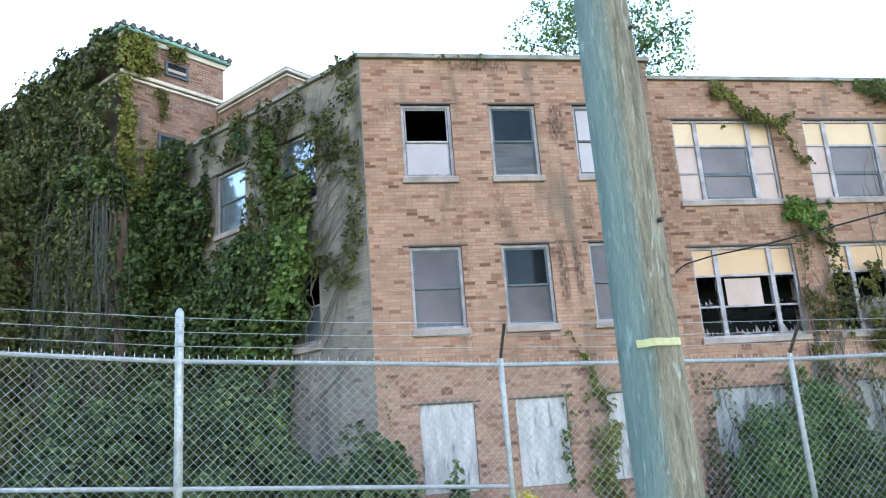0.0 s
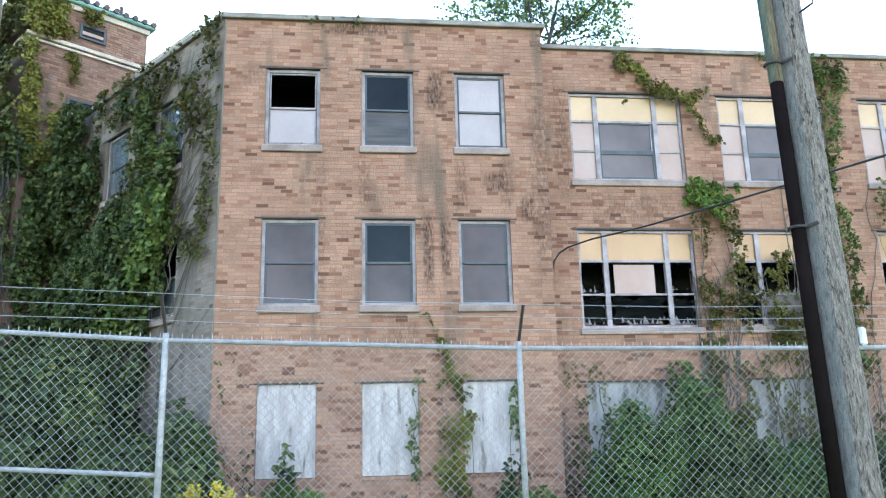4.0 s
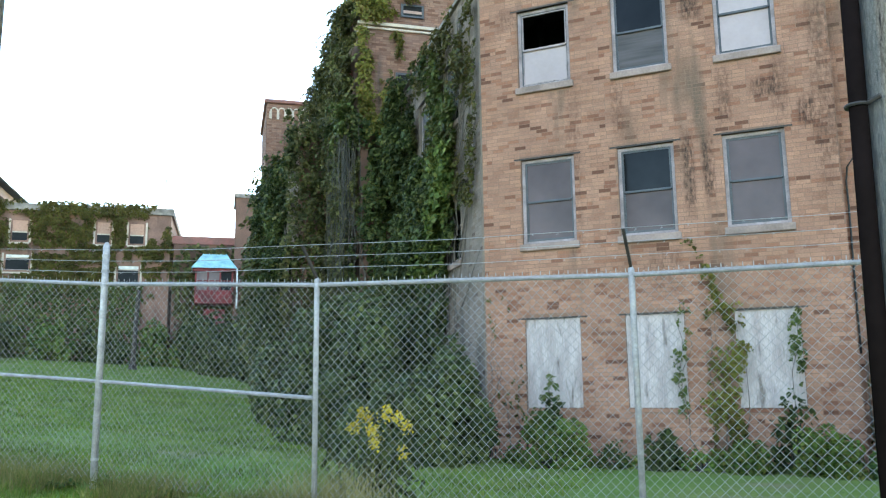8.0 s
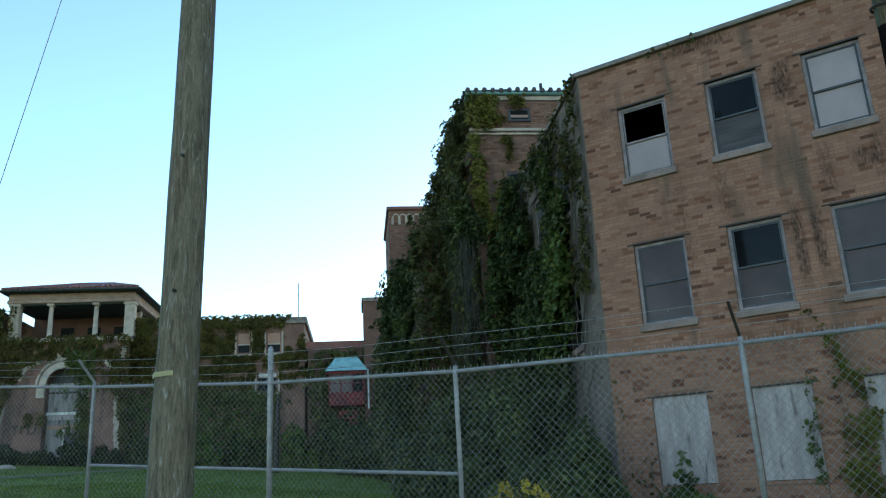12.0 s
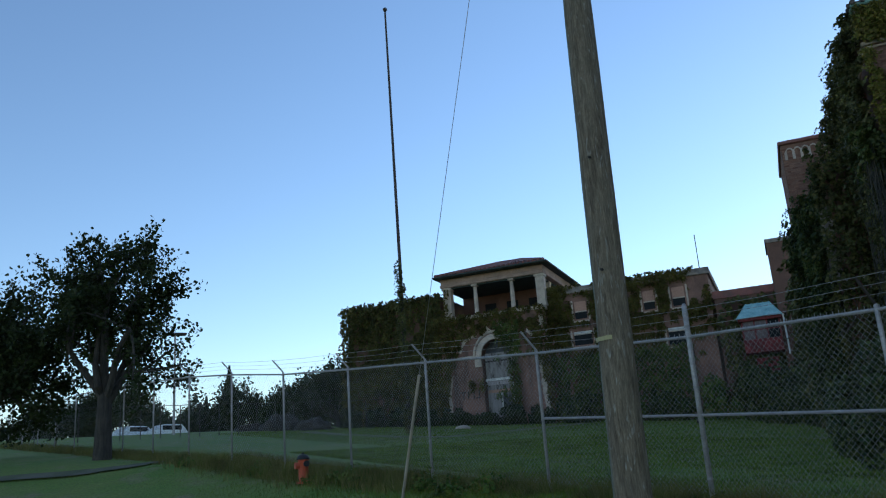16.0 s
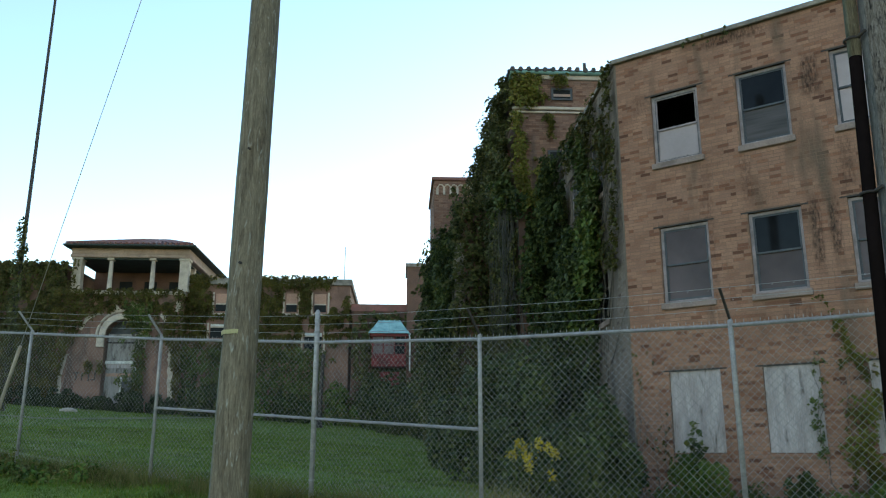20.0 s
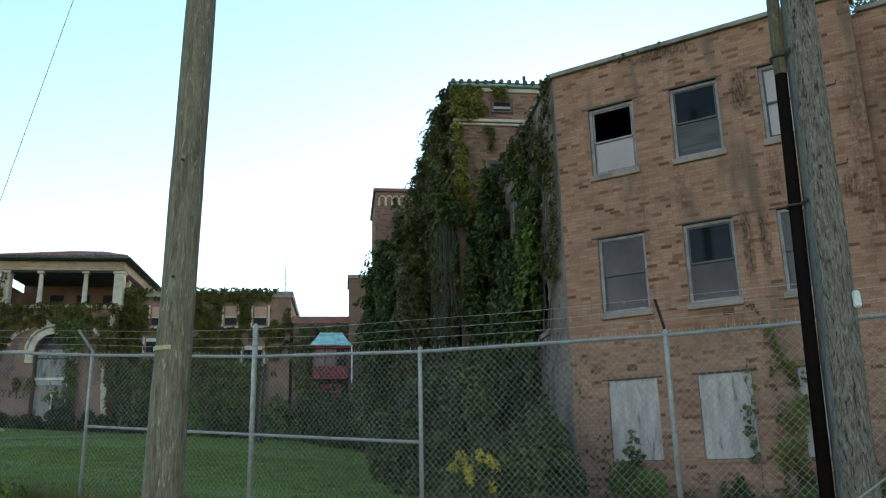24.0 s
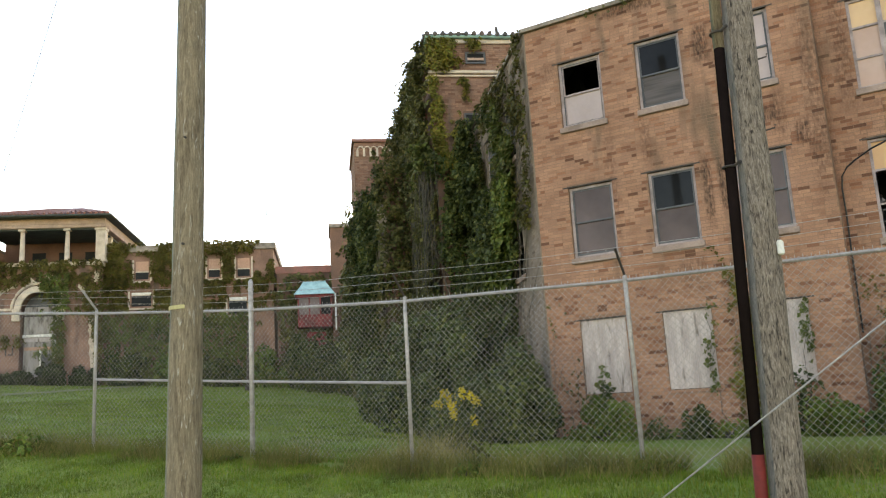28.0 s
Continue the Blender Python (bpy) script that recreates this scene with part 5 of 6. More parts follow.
def side_keep(x, z):
    if 2.3 < x < 3.6 and 6.8 < z < 8.6 + 0.2 * noise.noise((x * 3, z * 3, 2)):
        return 0.0 if z > 7.15 else 0.3
    edge = 5.35 + 0.1 * (z - 4.6) + 0.4 * noise.noise((z * 0.9, 3.1, 0)) if z > 4.6 else 5.15 + 0.25 * noise.noise((z * 1.2, 1.7, 0)) - 0.05 * (4.6 - z)
    if x > edge:
        return 0.0
    if x < 2.3:
        return 1.05 if z < 8.6 - 0.25 * x + 0.3 * noise.noise((x * 2, z, 3)) else 0.82
    if z > 6.75 + 0.25 * noise.noise((x * 2, 1, 4)):
        return 0.05
    return 1.0 if z < 6.2 else 0.7


def strand_keep(x, z):
    e = 0.16 * noise.noise((x * 3, z * 3, 12))
    return 1.0 if 4.55 + e < x < 5.6 + e and 6.5 < z < 7.75 - 0.35 * (x - 4.6) + e else (0.6 if 4.3 < x < 5.0 and z > 7.5 else 0.0)


def bright_keep(x, z):
    return 1.0 if abs(x - 5.15 + 0.55 * max(0.0, 5.9 - z)) < 0.46 + 0.3 * noise.noise((x * 2, z * 1.6, 9)) else 0.0


def thin_keep(x, z):
    if 2.35 < x < 3.5 and 7.0 < z < 8.6:
        return 0.08
    if x > 5.3:
        return 0.92 if z > 8.9 else (0.95 if z > 5.8 - 0.4 * (x - 5.3) + 0.5 * noise.noise((z, x, 5)) else 0.2)
    return 0.9


wall_ivy("ivy_side_wall", "dense green ivy hanging over the side wall", SIDE, 0, 7.1, 0.4, 9.6, 70000, 21, ivy_leaf, side_keep, 0.08, 0.5, 0.2, 1.0, 22)
wall_ivy("ivy_thin", "thin sheet of browning ivy over the upper side wall", SIDE, 2.0, 7.1, 5.2, 9.72, 10500, 22, rust_ivy, thin_keep, 0.058, 0.1, 0.44, 1.7)
wall_ivy("ivy_strand", "green strand of ivy across the second side window", SIDE, 4.3, 5.8, 6.4, 8.9, 4200, 59, ivy_fresh, strand_keep, 0.085, 0.14, 0.15, 1.6)
wall_ivy("ivy_side_wall", "bright bushy green creeper in full leaf at the edge of the side wall", SIDE, 3.3, 5.85, 4.2, 6.7, 9000, 58, ivy_bright, bright_keep, 0.1, 0.3, 0.25, 1.6)
FACE_T = TURNED @ Matrix.Translation((-1.05, 17.5, 0)) @ Matrix.Rotation(radians(-90), 4, "Z")


def flank_keep(x, z):
    e = 0.25 * noise.noise((x * 1.6, z * 1.2, 14))
    if x > 8.3 + e and 11.42 < z < 11.76:
        return 0.1
    if (8.1 < x < 8.95 and 6.6 < z < 8.2) or (8.3 < x < 8.95 and 10.15 < z < 10.95):
        return 0.05
    if x > 6.9 + e and z < 8.5 + e:
        return 0.22
    return 1.0


wall_ivy("ivy_tower_flank", "olive-brown dense ivy over the flank of the tower", FACE_T, -0.2, 10.55, 2.0, 13.0, 115000, 23, ivy_dark, flank_keep, 0.085, 0.5, 0.05, 0.9, 34)
wall_ivy("ivy_shoulder", "yellow-green cushion of ivy on the tower corner", FACE_T, 7.6, 10.75, 8.2, 9.5, 5200, 60, ivy_fresh, lambda x, z: 1.0 if abs(z - 8.85 - 0.3 * noise.noise((x, 1, 3))) < 0.42 else 0.3, 0.09, 0.6, 0.2, 1.2)
# curtain of bare hanging stems under the cushion
sr = np.random.default_rng(78)
curtain = thing("vine_stems", "curtain of bare grey hanging vine stems on the tower corner", "ivy", FACE_T, kind="stuff")
bm = bmesh.new()
for k in range(170):
    x, z = sr.uniform(6.9, 10.75), 8.6 + sr.normal(0, 0.25)
    if 8.15 < x < 8.85 and sr.random() < 0.75:
        continue
    y, low, pts = -sr.uniform(0.05, 0.55), sr.uniform(2.0, 6.5), []
    while z > low:
        pts.append((x, y, z))
        x, y, z = x + sr.normal(0, 0.045), min(-0.04, y + sr.normal(0, 0.02)), z - 0.3
    if len(pts) > 2:
        r = sr.uniform(0.004, 0.013)
        tube(bm, pts, [r * (1 - 0.5 * i / len(pts)) for i in range(len(pts))], 4, False)
part("stems", bm, dead_vine, curtain)
wall_ivy("ivy_shoulder", "sparse leaves caught in the hanging dead stems", FACE_T, 6.9, 10.7, 2.2, 8.5, 26000, 61, ivy_dark, None, 0.08, 0.42, 0.18, 1.5)
FRONT_T = TURNED @ Matrix.Translation((-1.05, 7.1, 0))


def tower_keep(x, z):
    e = 0.12 * noise.noise((x * 3, z * 3, 6))
    if z > 11.74:
        return 1.0 if x < 1.0 + e or (x < 1.6 and z > 12.45 + e) else 0.0
    if z > 11.46:
        return 0.25 if x < 0.5 else 0.0
    if z > 9.0:
        hang = x < 0.26 + 0.3 * noise.noise((z * 1.4, 2, 2)) or (abs(x - 0.98) < 0.13 and z > 10.75) or (abs(x - 0.72 + 0.12 * (z - 10)) < 0.17 + e and z < 10.65)
        return 1.0 if hang else 0.0
    return 0.9


wall_ivy("ivy_tower_face", "yellowing ivy climbing the tower face", FRONT_T, -0.1, 2.8, 8.6, 12.75, 11000, 24, ivy_yellow, tower_keep, 0.068, 0.16, 0.3, 1.3)
wall_ivy("ivy_tower_face", "thick green ivy over the lower tower face", FRONT_T, -0.3, 2.3, 3.0, 9.4, 22000, 55, ivy_leaf, lambda x, z: (1.0 if z < 9.0 + 0.4 * noise.noise((x * 2, 1, 1)) else 0.4) if x > 0.2 or z > 8.3 else 0.45, 0.085, 0.55, 0.2, 1.0, 30)
FACE_O = FAR @ Matrix.Translation((-2.1, 18.5, 0)) @ Matrix.Rotation(radians(-90), 4, "Z")
wall_ivy("ivy_ward", "deep ivy masses swallowing the old front", FACE_O, -0.3, 7.2, 1.5, 9.9, 60000, 25, ivy_leaf, lambda x, z: 0.5 if 5.3 < x < 7.3 and 6.0 < z < 8.9 else (1.0 if x < 4.2 else 0.85), 0.095, 0.95, 0.0, 0.7, 12)
wall_ivy("ivy_ward", "ivy and hanging brown stems at the end of the old front", FAR @ Matrix.Translation((-2.1, 11.5, 0)), -0.4, 1.3, 1.5, 10.3, 11000, 26, ivy_dark, None, 0.1, 0.75, 0.0, 0.8, 26)
FACE_F = FAR @ Matrix.Translation((-2.83, 23.5, 0)) @ Matrix.Rotation(radians(-90), 4, "Z")
wall_ivy("ivy_far_tower", "ivy creeping up the far tower", FACE_F, 0, 4.5, 2.0, 12.5, 7000, 27, ivy_dark, lambda x, z: 1.0 if z < 10 else 0.3, 0.11, 0.25, 0.2, 0.6)
wall_ivy("ivy_far_tower", "ivy creeping up the far tower", FAR @ Matrix.Translation((-2.83, 19.05, 0)), 0, 4.4, 2.0, 12.2, 7000, 28, mossy_ivy, lambda x, z: 1.0 if z < 10.4 else 0.3, 0.11, 0.25, 0.3, 0.7)
FACE_L = FAR @ Matrix.Translation((-1.6, 38, 0)) @ Matrix.Rotation(radians(-90), 4, "Z")
wall_ivy("ivy_ward", "dark ivy along the old front", FACE_L, 0, 19, 2.0, 9.4, 14000, 29, ivy_dark, None, 0.22, 1.2, 0.0, 0.4)
wall_ivy("ivy_link", "ivy on the link building", TURNED @ Matrix.Translation((-7.6, 40.4, 0)), 0, 6, 3.0, 10.9, 7000, 30, ivy_dark, None, 0.22, 0.4, 0.2, 0.4)
# far building
wall_ivy("ivy_far_wing", "dark ivy covering the whole far wing", TURNED @ Matrix.Translation((-35.55, 40.0, 0)), -0.3, 8.3, 3.0, 14.25, 52000, 31, rust_ivy, None, 0.14, 0.4, 0.0, 0.5)


def villa_keep(x, z):
    e = 0.3 * noise.noise((x * 1.7, z * 1.7, 8))
    if 3.3 < x < 5.35 and z < 9.7:
        return 0.0
    if x < 3.3:
        edge = float(np.interp(x, (0.35, 0.5, 0.84, 1.6, 2.0, 3.84), (3.0, 6.3, 7.9, 9.75, 10.3, 10.9))) + e
        if 0.35 < x and z < edge:
            return 0.35 if x > 3.05 and z < 8.6 else 0.02
    if x < 4.4 and math.hypot(x - 4.35, z - 9.1) < 1.85:
        return 0.05
    if 6.05 < x < 8.3 and z < 8.7 - 0.2 * (x - 6.05) + e and x < 8.1 - 0.12 * (z - 4.6):
        return 0.05
    if (4.6 < x < 6.0 and abs(z - 11.35 + 0.45 * (x - 4.6)) < 0.28) or (6.7 < x < 7.3 and abs(z - 10.3) < 0.3) or (7.7 < x < 8.1 and 10.6 < z < 11.6):
        return 0.0
    return 1.0


def arch_keep(x, z):
    if z > 9.0:
        return 1.0 if x > 4.5 and math.hypot(x - 4.35, z - 9.1) > 1.0 + 0.12 * noise.noise((x * 3, z * 3, 1)) else 0.0
    return 1.0 if 5.35 + 0.12 * noise.noise((z * 2, 1, 1)) < x < 6.0 + 0.1 * noise.noise((z * 2, 4, 1)) else 0.0


def wing_keep(x, z):
    for wx, wz, ww, wh in VILLA_WINDOWS:
        if wx - 0.2 < x - 19.5 < wx + ww + 0.2 and wz - 0.2 < z < wz + wh + 0.45:
            return 0.0
    if x > 8.2 and 9.9 < z < 12.4:
        return 0.4
    if noise.noise((x * 0.8, z * 1.1, 5)) > 0.28:
        return 0.12
    if x > 9.8:
        return 0.85 if 8.6 < z < 9.9 else 0.3
    return 1.2


wall_ivy("ivy_entrance", "ivy round the arched entrance with bare stucco patches", TURNED @ Matrix.Translation((-27.5, 39.5, 0)), -0.3, 8.3, 3.2, 12.3, 24000, 32, mossy_ivy, villa_keep, 0.1, 0.16, 0.2, 0.6)
wall_ivy("ivy_entrance", "ivy hanging over one half of the entrance arch", TURNED @ Matrix.Translation((-27.5, 39.28, 0)), 4.3, 6.3, 3.3, 11.4, 5200, 65, ivy_fresh, arch_keep, 0.1, 0.14, 0.1, 0.9)
wall_ivy("ivy_entrance", "thin ivy strand up the belvedere corner pier", TURNED @ Matrix.Translation((-27.2, 39.6, 0)), -0.1, 0.9, 12.0, 14.3, 500, 66, mossy_ivy, lambda x, z: 1.0 if abs(x - 0.35 - 0.15 * (z - 13)) < 0.22 else 0.2, 0.09, 0.1, 0.3, 2.0)
wall_ivy("ivy_villa", "patchy yellow-green ivy over the stucco wall", TURNED @ Matrix.Translation((-19.5, 40.5, 0)), 0, 11.6, 7.6, 13.5, 46000, 33, mossy_ivy, wing_keep, 0.1, 0.2, 0.12, 0.7)
wall_ivy("ivy_villa", "dark green ivy low on the stucco wall", TURNED @ Matrix.Translation((-19.5, 40.5, 0)), 0, 11.6, 3.2, 8.4, 24000, 57, ivy_fresh, lambda x, z: 1.1 if x < 9.8 else 0.35, 0.12, 0.35, 0.1, 0.6)
wall_ivy("ivy_mast", "clump of ivy round the foot of the mast", Matrix.Translation(turned(-23.82, 25.6)) @ Matrix.Rotation(radians(39), 4, "Z"), -0.3, 0.3, 3.0, 13.3, 4200, 34, ivy_dark, lambda x, z: 1.0 if abs(x) < min(0.26, 0.3 * (13.6 - z) / 2) else 0.0, 0.09, 0.22, 0.0, 2.0)
# bare woody vine stems over the weathered side wall
sr = np.random.default_rng(77)
vines = thing("vine_stems", "bare grey-brown vine stems fanning over the side wall", "ivy", SIDE, kind="stuff")
bm = bmesh.new()
for k in range(34):
    x, z = sr.uniform(3.6, 5.9), sr.uniform(3.2, 7.2)
    d = radians(sr.uniform(35, 70)) if sr.random() < 0.8 else radians(sr.uniform(95, 130))
    pts = []
    while len(pts) < 16 and 0.1 < x < 7.05 and z < 9.5:
        pts.append((x, -0.02 - 0.015 * sr.random(), z))
        d += sr.normal(0, 0.14)
        x, z = x + 0.28 * math.cos(d), z + 0.28 * math.sin(d)
    if len(pts) > 3:
        tube(bm, pts, [0.013 * (1 - 0.75 * i / len(pts)) for i in range(len(pts))], 5, False)
part("stems", bm, vine_bark, vines)
# creepers on the street walls
FRONT_F = Matrix.Translation((0, 13.91, 0))


def strand(xc, wob, wid):
    return lambda x, z: 1.0 if abs(x - xc - wob * math.sin(z * 2.3) - 0.1 * noise.noise((z * 2, xc, 0))) < wid * (0.5 + 0.7 * abs(noise.noise((z * 1.5, xc, 4)))) else 0.0


def slant_keep(x, z):
    line = float(np.interp(x, (7.5, 8.1, 8.7, 9.2), (9.2, 8.62, 8.33, 7.5)))
    return 1.0 if abs(z - line) < 0.24 - 0.1 * (x - 7.5) + 0.1 * noise.noise((x * 4, z * 4, 1)) else 0.0


def tail_keep(x, z):
    mid = float(np.interp(z, (1.0, 3.8, 4.9, 5.7, 6.5, 7.2, 7.8, 8.8, 9.3), (11.0, 11.1, 11.5, 11.55, 11.4, 11.45, 11.65, 11.7, 11.2)))
    return 1.0 if abs(x - mid) < 0.22 + 0.16 * noise.noise((x * 3, z * 2, 21)) + (0.2 if z < 4.6 else 0.0) else 0.0


def front_creeper(x, z):
    if z > 3.1:
        return 1.0 if abs(x - 4.02 + (z - 3.2) * 0.3) < 0.07 + 0.06 * noise.noise((z * 3, 1, 1)) else 0.0
    return 1.0 if abs(x - 4.08 - 0.08 * math.sin(z * 3)) < 0.27 + 0.16 * noise.noise((z * 1.7, 2, 2)) else 0.0


wall_ivy("creeper_front", "green creeper climbing between the boarded windows", FRONT_F, 3.3, 4.6, 0.7, 4.35, 4200, 41, ivy_yellow, front_creeper, 0.042, 0.1, 0.4, 3.0, 5)
wall_ivy("creeper_front", "small creeper beside the second boarded window", FRONT_F, 3.2, 3.6, 1.5, 3.2, 420, 42, ivy_fresh, strand(3.45, 0.05, 0.1), 0.042, 0.1, 0.2, 1.6, 1)
wall_ivy("creeper_front", "small creeper at the edge of the third boarded window", FRONT_F, 5.0, 5.4, 1.0, 3.1, 500, 43, ivy_fresh, strand(5.12, 0.05, 0.1), 0.042, 0.1, 0.3, 1.6, 1)
wall_ivy("creeper_front", "dry creeper stems and leaves low on the corner", FRONT_F, 0.2, 0.9, 0.7, 3.4, 300, 44, rust_ivy, None, 0.034, 0.1, 0.55, 1.6, 7)
wall_ivy("creeper_parapet", "tuft of ivy on the parapet edge", FRONT_F, 0.0, 5.6, 9.4, 9.61, 300, 45, ivy_dark, lambda x, z: 1.0 if 1.6 < x < 2.6 or x < 0.3 else 0.1, 0.035, 0.05, 0.45, 1.6)
FRONT_G = Matrix.Translation((0, 14.3, 0))
wall_ivy("creeper_recessed", "green creeper slanting down over the upper windows", FRONT_G, 7.4, 9.35, 7.4, 9.25, 3800, 46, ivy_yellow, slant_keep, 0.04, 0.12, 0.2, 2.2, 0)
wall_ivy("creeper_recessed", "bushy green creeper between the wide windows", FRONT_G, 8.5, 9.6, 5.85, 6.9, 3600, 47, bush_light, lambda x, z: 1.0 if ((x - 9.0) / 0.43) ** 2 + ((z - 6.34) / 0.4) ** 2 < 0.7 + 0.9 * noise.noise((x * 4, z * 4, 7)) else 0.0, 0.042, 0.2, 0.1, 2.4, 0)
wall_ivy("creeper_recessed", "drying brown creeper hanging between the wide windows", FRONT_G, 8.6, 9.7, 1.0, 6.2, 5200, 48, mossy_ivy, lambda x, z: 0.95 if abs(x - 9.15) < 0.3 + 0.05 * (6 - z) else 0.6, 0.045, 0.18, 0.4, 1.8, 22)
wall_ivy("creeper_recessed", "brown stems and thin leaves over the second wide boarded window", FRONT_G, 9.6, 11.9, 1.0, 4.6, 6000, 56, mossy_ivy, None, 0.042, 0.2, 0.42, 1.7, 18)
wall_ivy("creeper_recessed", "long green creeper running down beside the second wide window", FRONT_G, 10.5, 12.3, 1.0, 9.35, 11000, 49, ivy_fresh, tail_keep, 0.045, 0.24, 0.15, 1.6, 10)
wall_ivy("creeper_recessed", "thin creeper over the broken second wide window", FRONT_G, 9.5, 11.6, 3.6, 5.3, 2200, 62, mossy_ivy, lambda x, z: 1.0 if abs(x - 10.2) < 0.2 + 0.1 * noise.noise((z * 3, 1, 2)) else 0.42, 0.045, 0.12, 0.4, 2.0, 8)
wall_ivy("creeper_recessed", "patchy creeper over the last windows", FRONT_G, 12.3, 15.4, 1.0, 9.2, 5000, 63, ivy_fresh, None, 0.05, 0.2, 0.62, 0.8, 8)
wall_ivy("creeper_recessed", "leafy creeper climbing over the wide boarded window", FRONT_G, 6.5, 9.4, 0.9, 3.3, 9000, 64, ivy_fresh, lambda x, z: 1.0 if z < 2.2 + 0.9 * noise.noise((x * 1.6, 2, 5)) or abs(x - 7.9 - 0.3 * (z - 2.4)) < 0.22 else 0.3, 0.05, 0.2, 0.25, 1.7, 10)
wall_ivy("creeper_recessed", "tuft of creeper at the parapet", FRONT_G, 10.3, 12.1, 8.5, 9.32, 2600, 50, ivy_fresh, lambda x, z: 1.0 if z > 9.25 - 0.5 * max(0, x - 10.5) else 0.1, 0.042, 0.14, 0.2, 1.8, 0)
wall_ivy("creeper_recessed", "sparse brown creeper low beside the corner", FRONT_G, 6.0, 6.9, 0.8, 3.3, 1500, 51, mossy_ivy, None, 0.036, 0.15, 0.4, 1.2, 6)


def shrub(name, label, x, y, rx, ry, h, n, seed, material, size=0.09, base=None):
    """A shrub: stems and a ragged crown of leaves in uneven clumps."""
    rng = np.random.default_rng(seed)
    z0 = ground_z(x, y)
    ob = thing(name, label, "shrub", Matrix.Translation((x, y, z0)))
    k = 26
    C = rng.normal(0, 1, (k, 3))
    C /= np.linalg.norm(C, axis=1)[:, None]
    C *= rng.uniform(0.35, 0.95, k)[:, None]
    C[:, 2] = np.abs(C[:, 2])
    cc = rng.integers(0, k, n)
    d = rng.normal(0, 1, (n, 3))
    d /= np.linalg.norm(d, axis=1)[:, None]
    P = C[cc] + d * (rng.uniform(0.5, 1, n) ** 0.5)[:, None] * rng.uniform(0.16, 0.4, k)[cc][:, None]
    P[:, 2] = np.maximum(P[:, 2], rng.uniform(0, 0.1, n))
    P *= (rx, ry, h * 0.85)
    leaves("leaves", P, d * 0.8 + [0, -0.3, 0.8], size * 1.2, material, ob, rng)
    bm = bmesh.new()
    for i in range(9):
        e = C[i] * (rx * 0.8, ry * 0.8, h * 0.75)
        tube(bm, [(e[0] * 0.1, e[1] * 0.1, -0.05), (e[0] * 0.5, e[1] * 0.5, e[2] * 0.6), tuple(e)], [0.025, 0.015, 0.006], 4, False)
    part("stems", bm, bark, ob)
    return ob


dense = "dense dark green shrub growing against the ivy wall"
shrub("shrub", dense, -0.6, 12.5, 1.25, 0.9, 2.3, 13500, 61, bush_leaf, 0.080)
shrub("shrub", dense, -2.2, 13.8, 1.5, 1.2, 3.0, 13500, 62, bush_leaf, 0.080)
shrub("shrub", dense, -0.3, 13.3, 0.9, 0.6, 1.9, 5250, 63, bush_leaf, 0.072)
shrub("shrub", dense, -4.2, 15.8, 1.8, 1.5, 3.2, 12000, 64, bush_leaf, 0.096)
shrub("shrub", dense, -5.9, 18.2, 1.25, 1.2, 3.2, 9000, 65, bush_leaf, 0.104)
for k in range(9):
    p = turned(-1.9 - 0.75 * max(0, k - 2), 16.0 + 2.9 * k)
    shrub("shrub", "dark green shrub at the foot of the old front", p.x, p.y, 1.3 + 0.1 * k, 1.4, 3.3 + 0.15 * k, 3600, 66 + k, bush_leaf, 0.17)
shrub("shrub", "yellow-green shrub under the first boarded window", 1.55, 13.15, 0.75, 0.5, 1.05, 6500, 80, bush_light, 0.042)
shrub("shrub", "small green weed at the wall foot", 3.15, 13.5, 0.32, 0.3, 0.85, 800, 81, bush_leaf, 0.07)
shrub("shrub", "young elder growing up over the board", 1.45, 13.6, 0.3, 0.2, 1.5, 260, 82, bush_leaf, 0.1)
shrub("shrub", "leafy weed between the boarded windows", 4.2, 13.4, 0.5, 0.35, 0.6, 2600, 83, bush_light, 0.04)
shrub("shrub", "leafy shrub by the third boarded window", 5.35, 13.3, 0.55, 0.4, 0.8, 4200, 84, bush_light, 0.042)
shrub("shrub", "large green shrub before the set-back wall", 7.45, 13.1, 1.15, 0.8, 2.75, 30000, 85, bush_mid, 0.046)
shrub("shrub", "leafy green shrub under the wide boarded window", 6.55, 13.1, 0.7, 0.6, 1.35, 11000, 89, bush_mid, 0.044)
shrub("shrub", "dark leafy shrub in front of the set-back wall", 8.3, 12.6, 0.9, 0.6, 1.9, 13000, 79, bush_leaf, 0.05)
shrub("shrub", "young elder growing up over the board", 4.95, 13.6, 0.4, 0.2, 1.35, 520, 78, bush_leaf, 0.07)
shrub("shrub", "large green shrub before the set-back wall", 9.2, 12.8, 1.1, 0.8, 1.6, 15000, 86, bush_mid, 0.05)
shrub("shrub", "large dark shrub before the set-back wall", 10.6, 12.9, 1.2, 0.9, 1.9, 12000, 87, bush_leaf, 0.058)
shrub("shrub", "large dark shrub before the set-back wall", 12.8, 12.8, 1.4, 0.9, 2.2, 11000, 88, bush_leaf, 0.066)
for k in range(8):
    p = turned(-34.5 + 2.1 * k, 38.2)
    shrub("low_hedge_shrub", "low dark shrub along the foot of the far building", p.x, p.y, 1.5, 0.9, 1.5 if k != 5 else 1.1, 1500, 90 + k, far_leaf, 0.2)
for k in range(4):
    p = turned(-17.5 + 3.0 * k, 38.8)
    shrub("shrub", "overgrown shrub before the stucco wall", p.x, p.y, 1.7, 1.1, 2.6 + 0.5 * (k % 2), 2200, 100 + k, bush_light if k % 2 else bush_leaf, 0.2)

rw = random.Random(12)
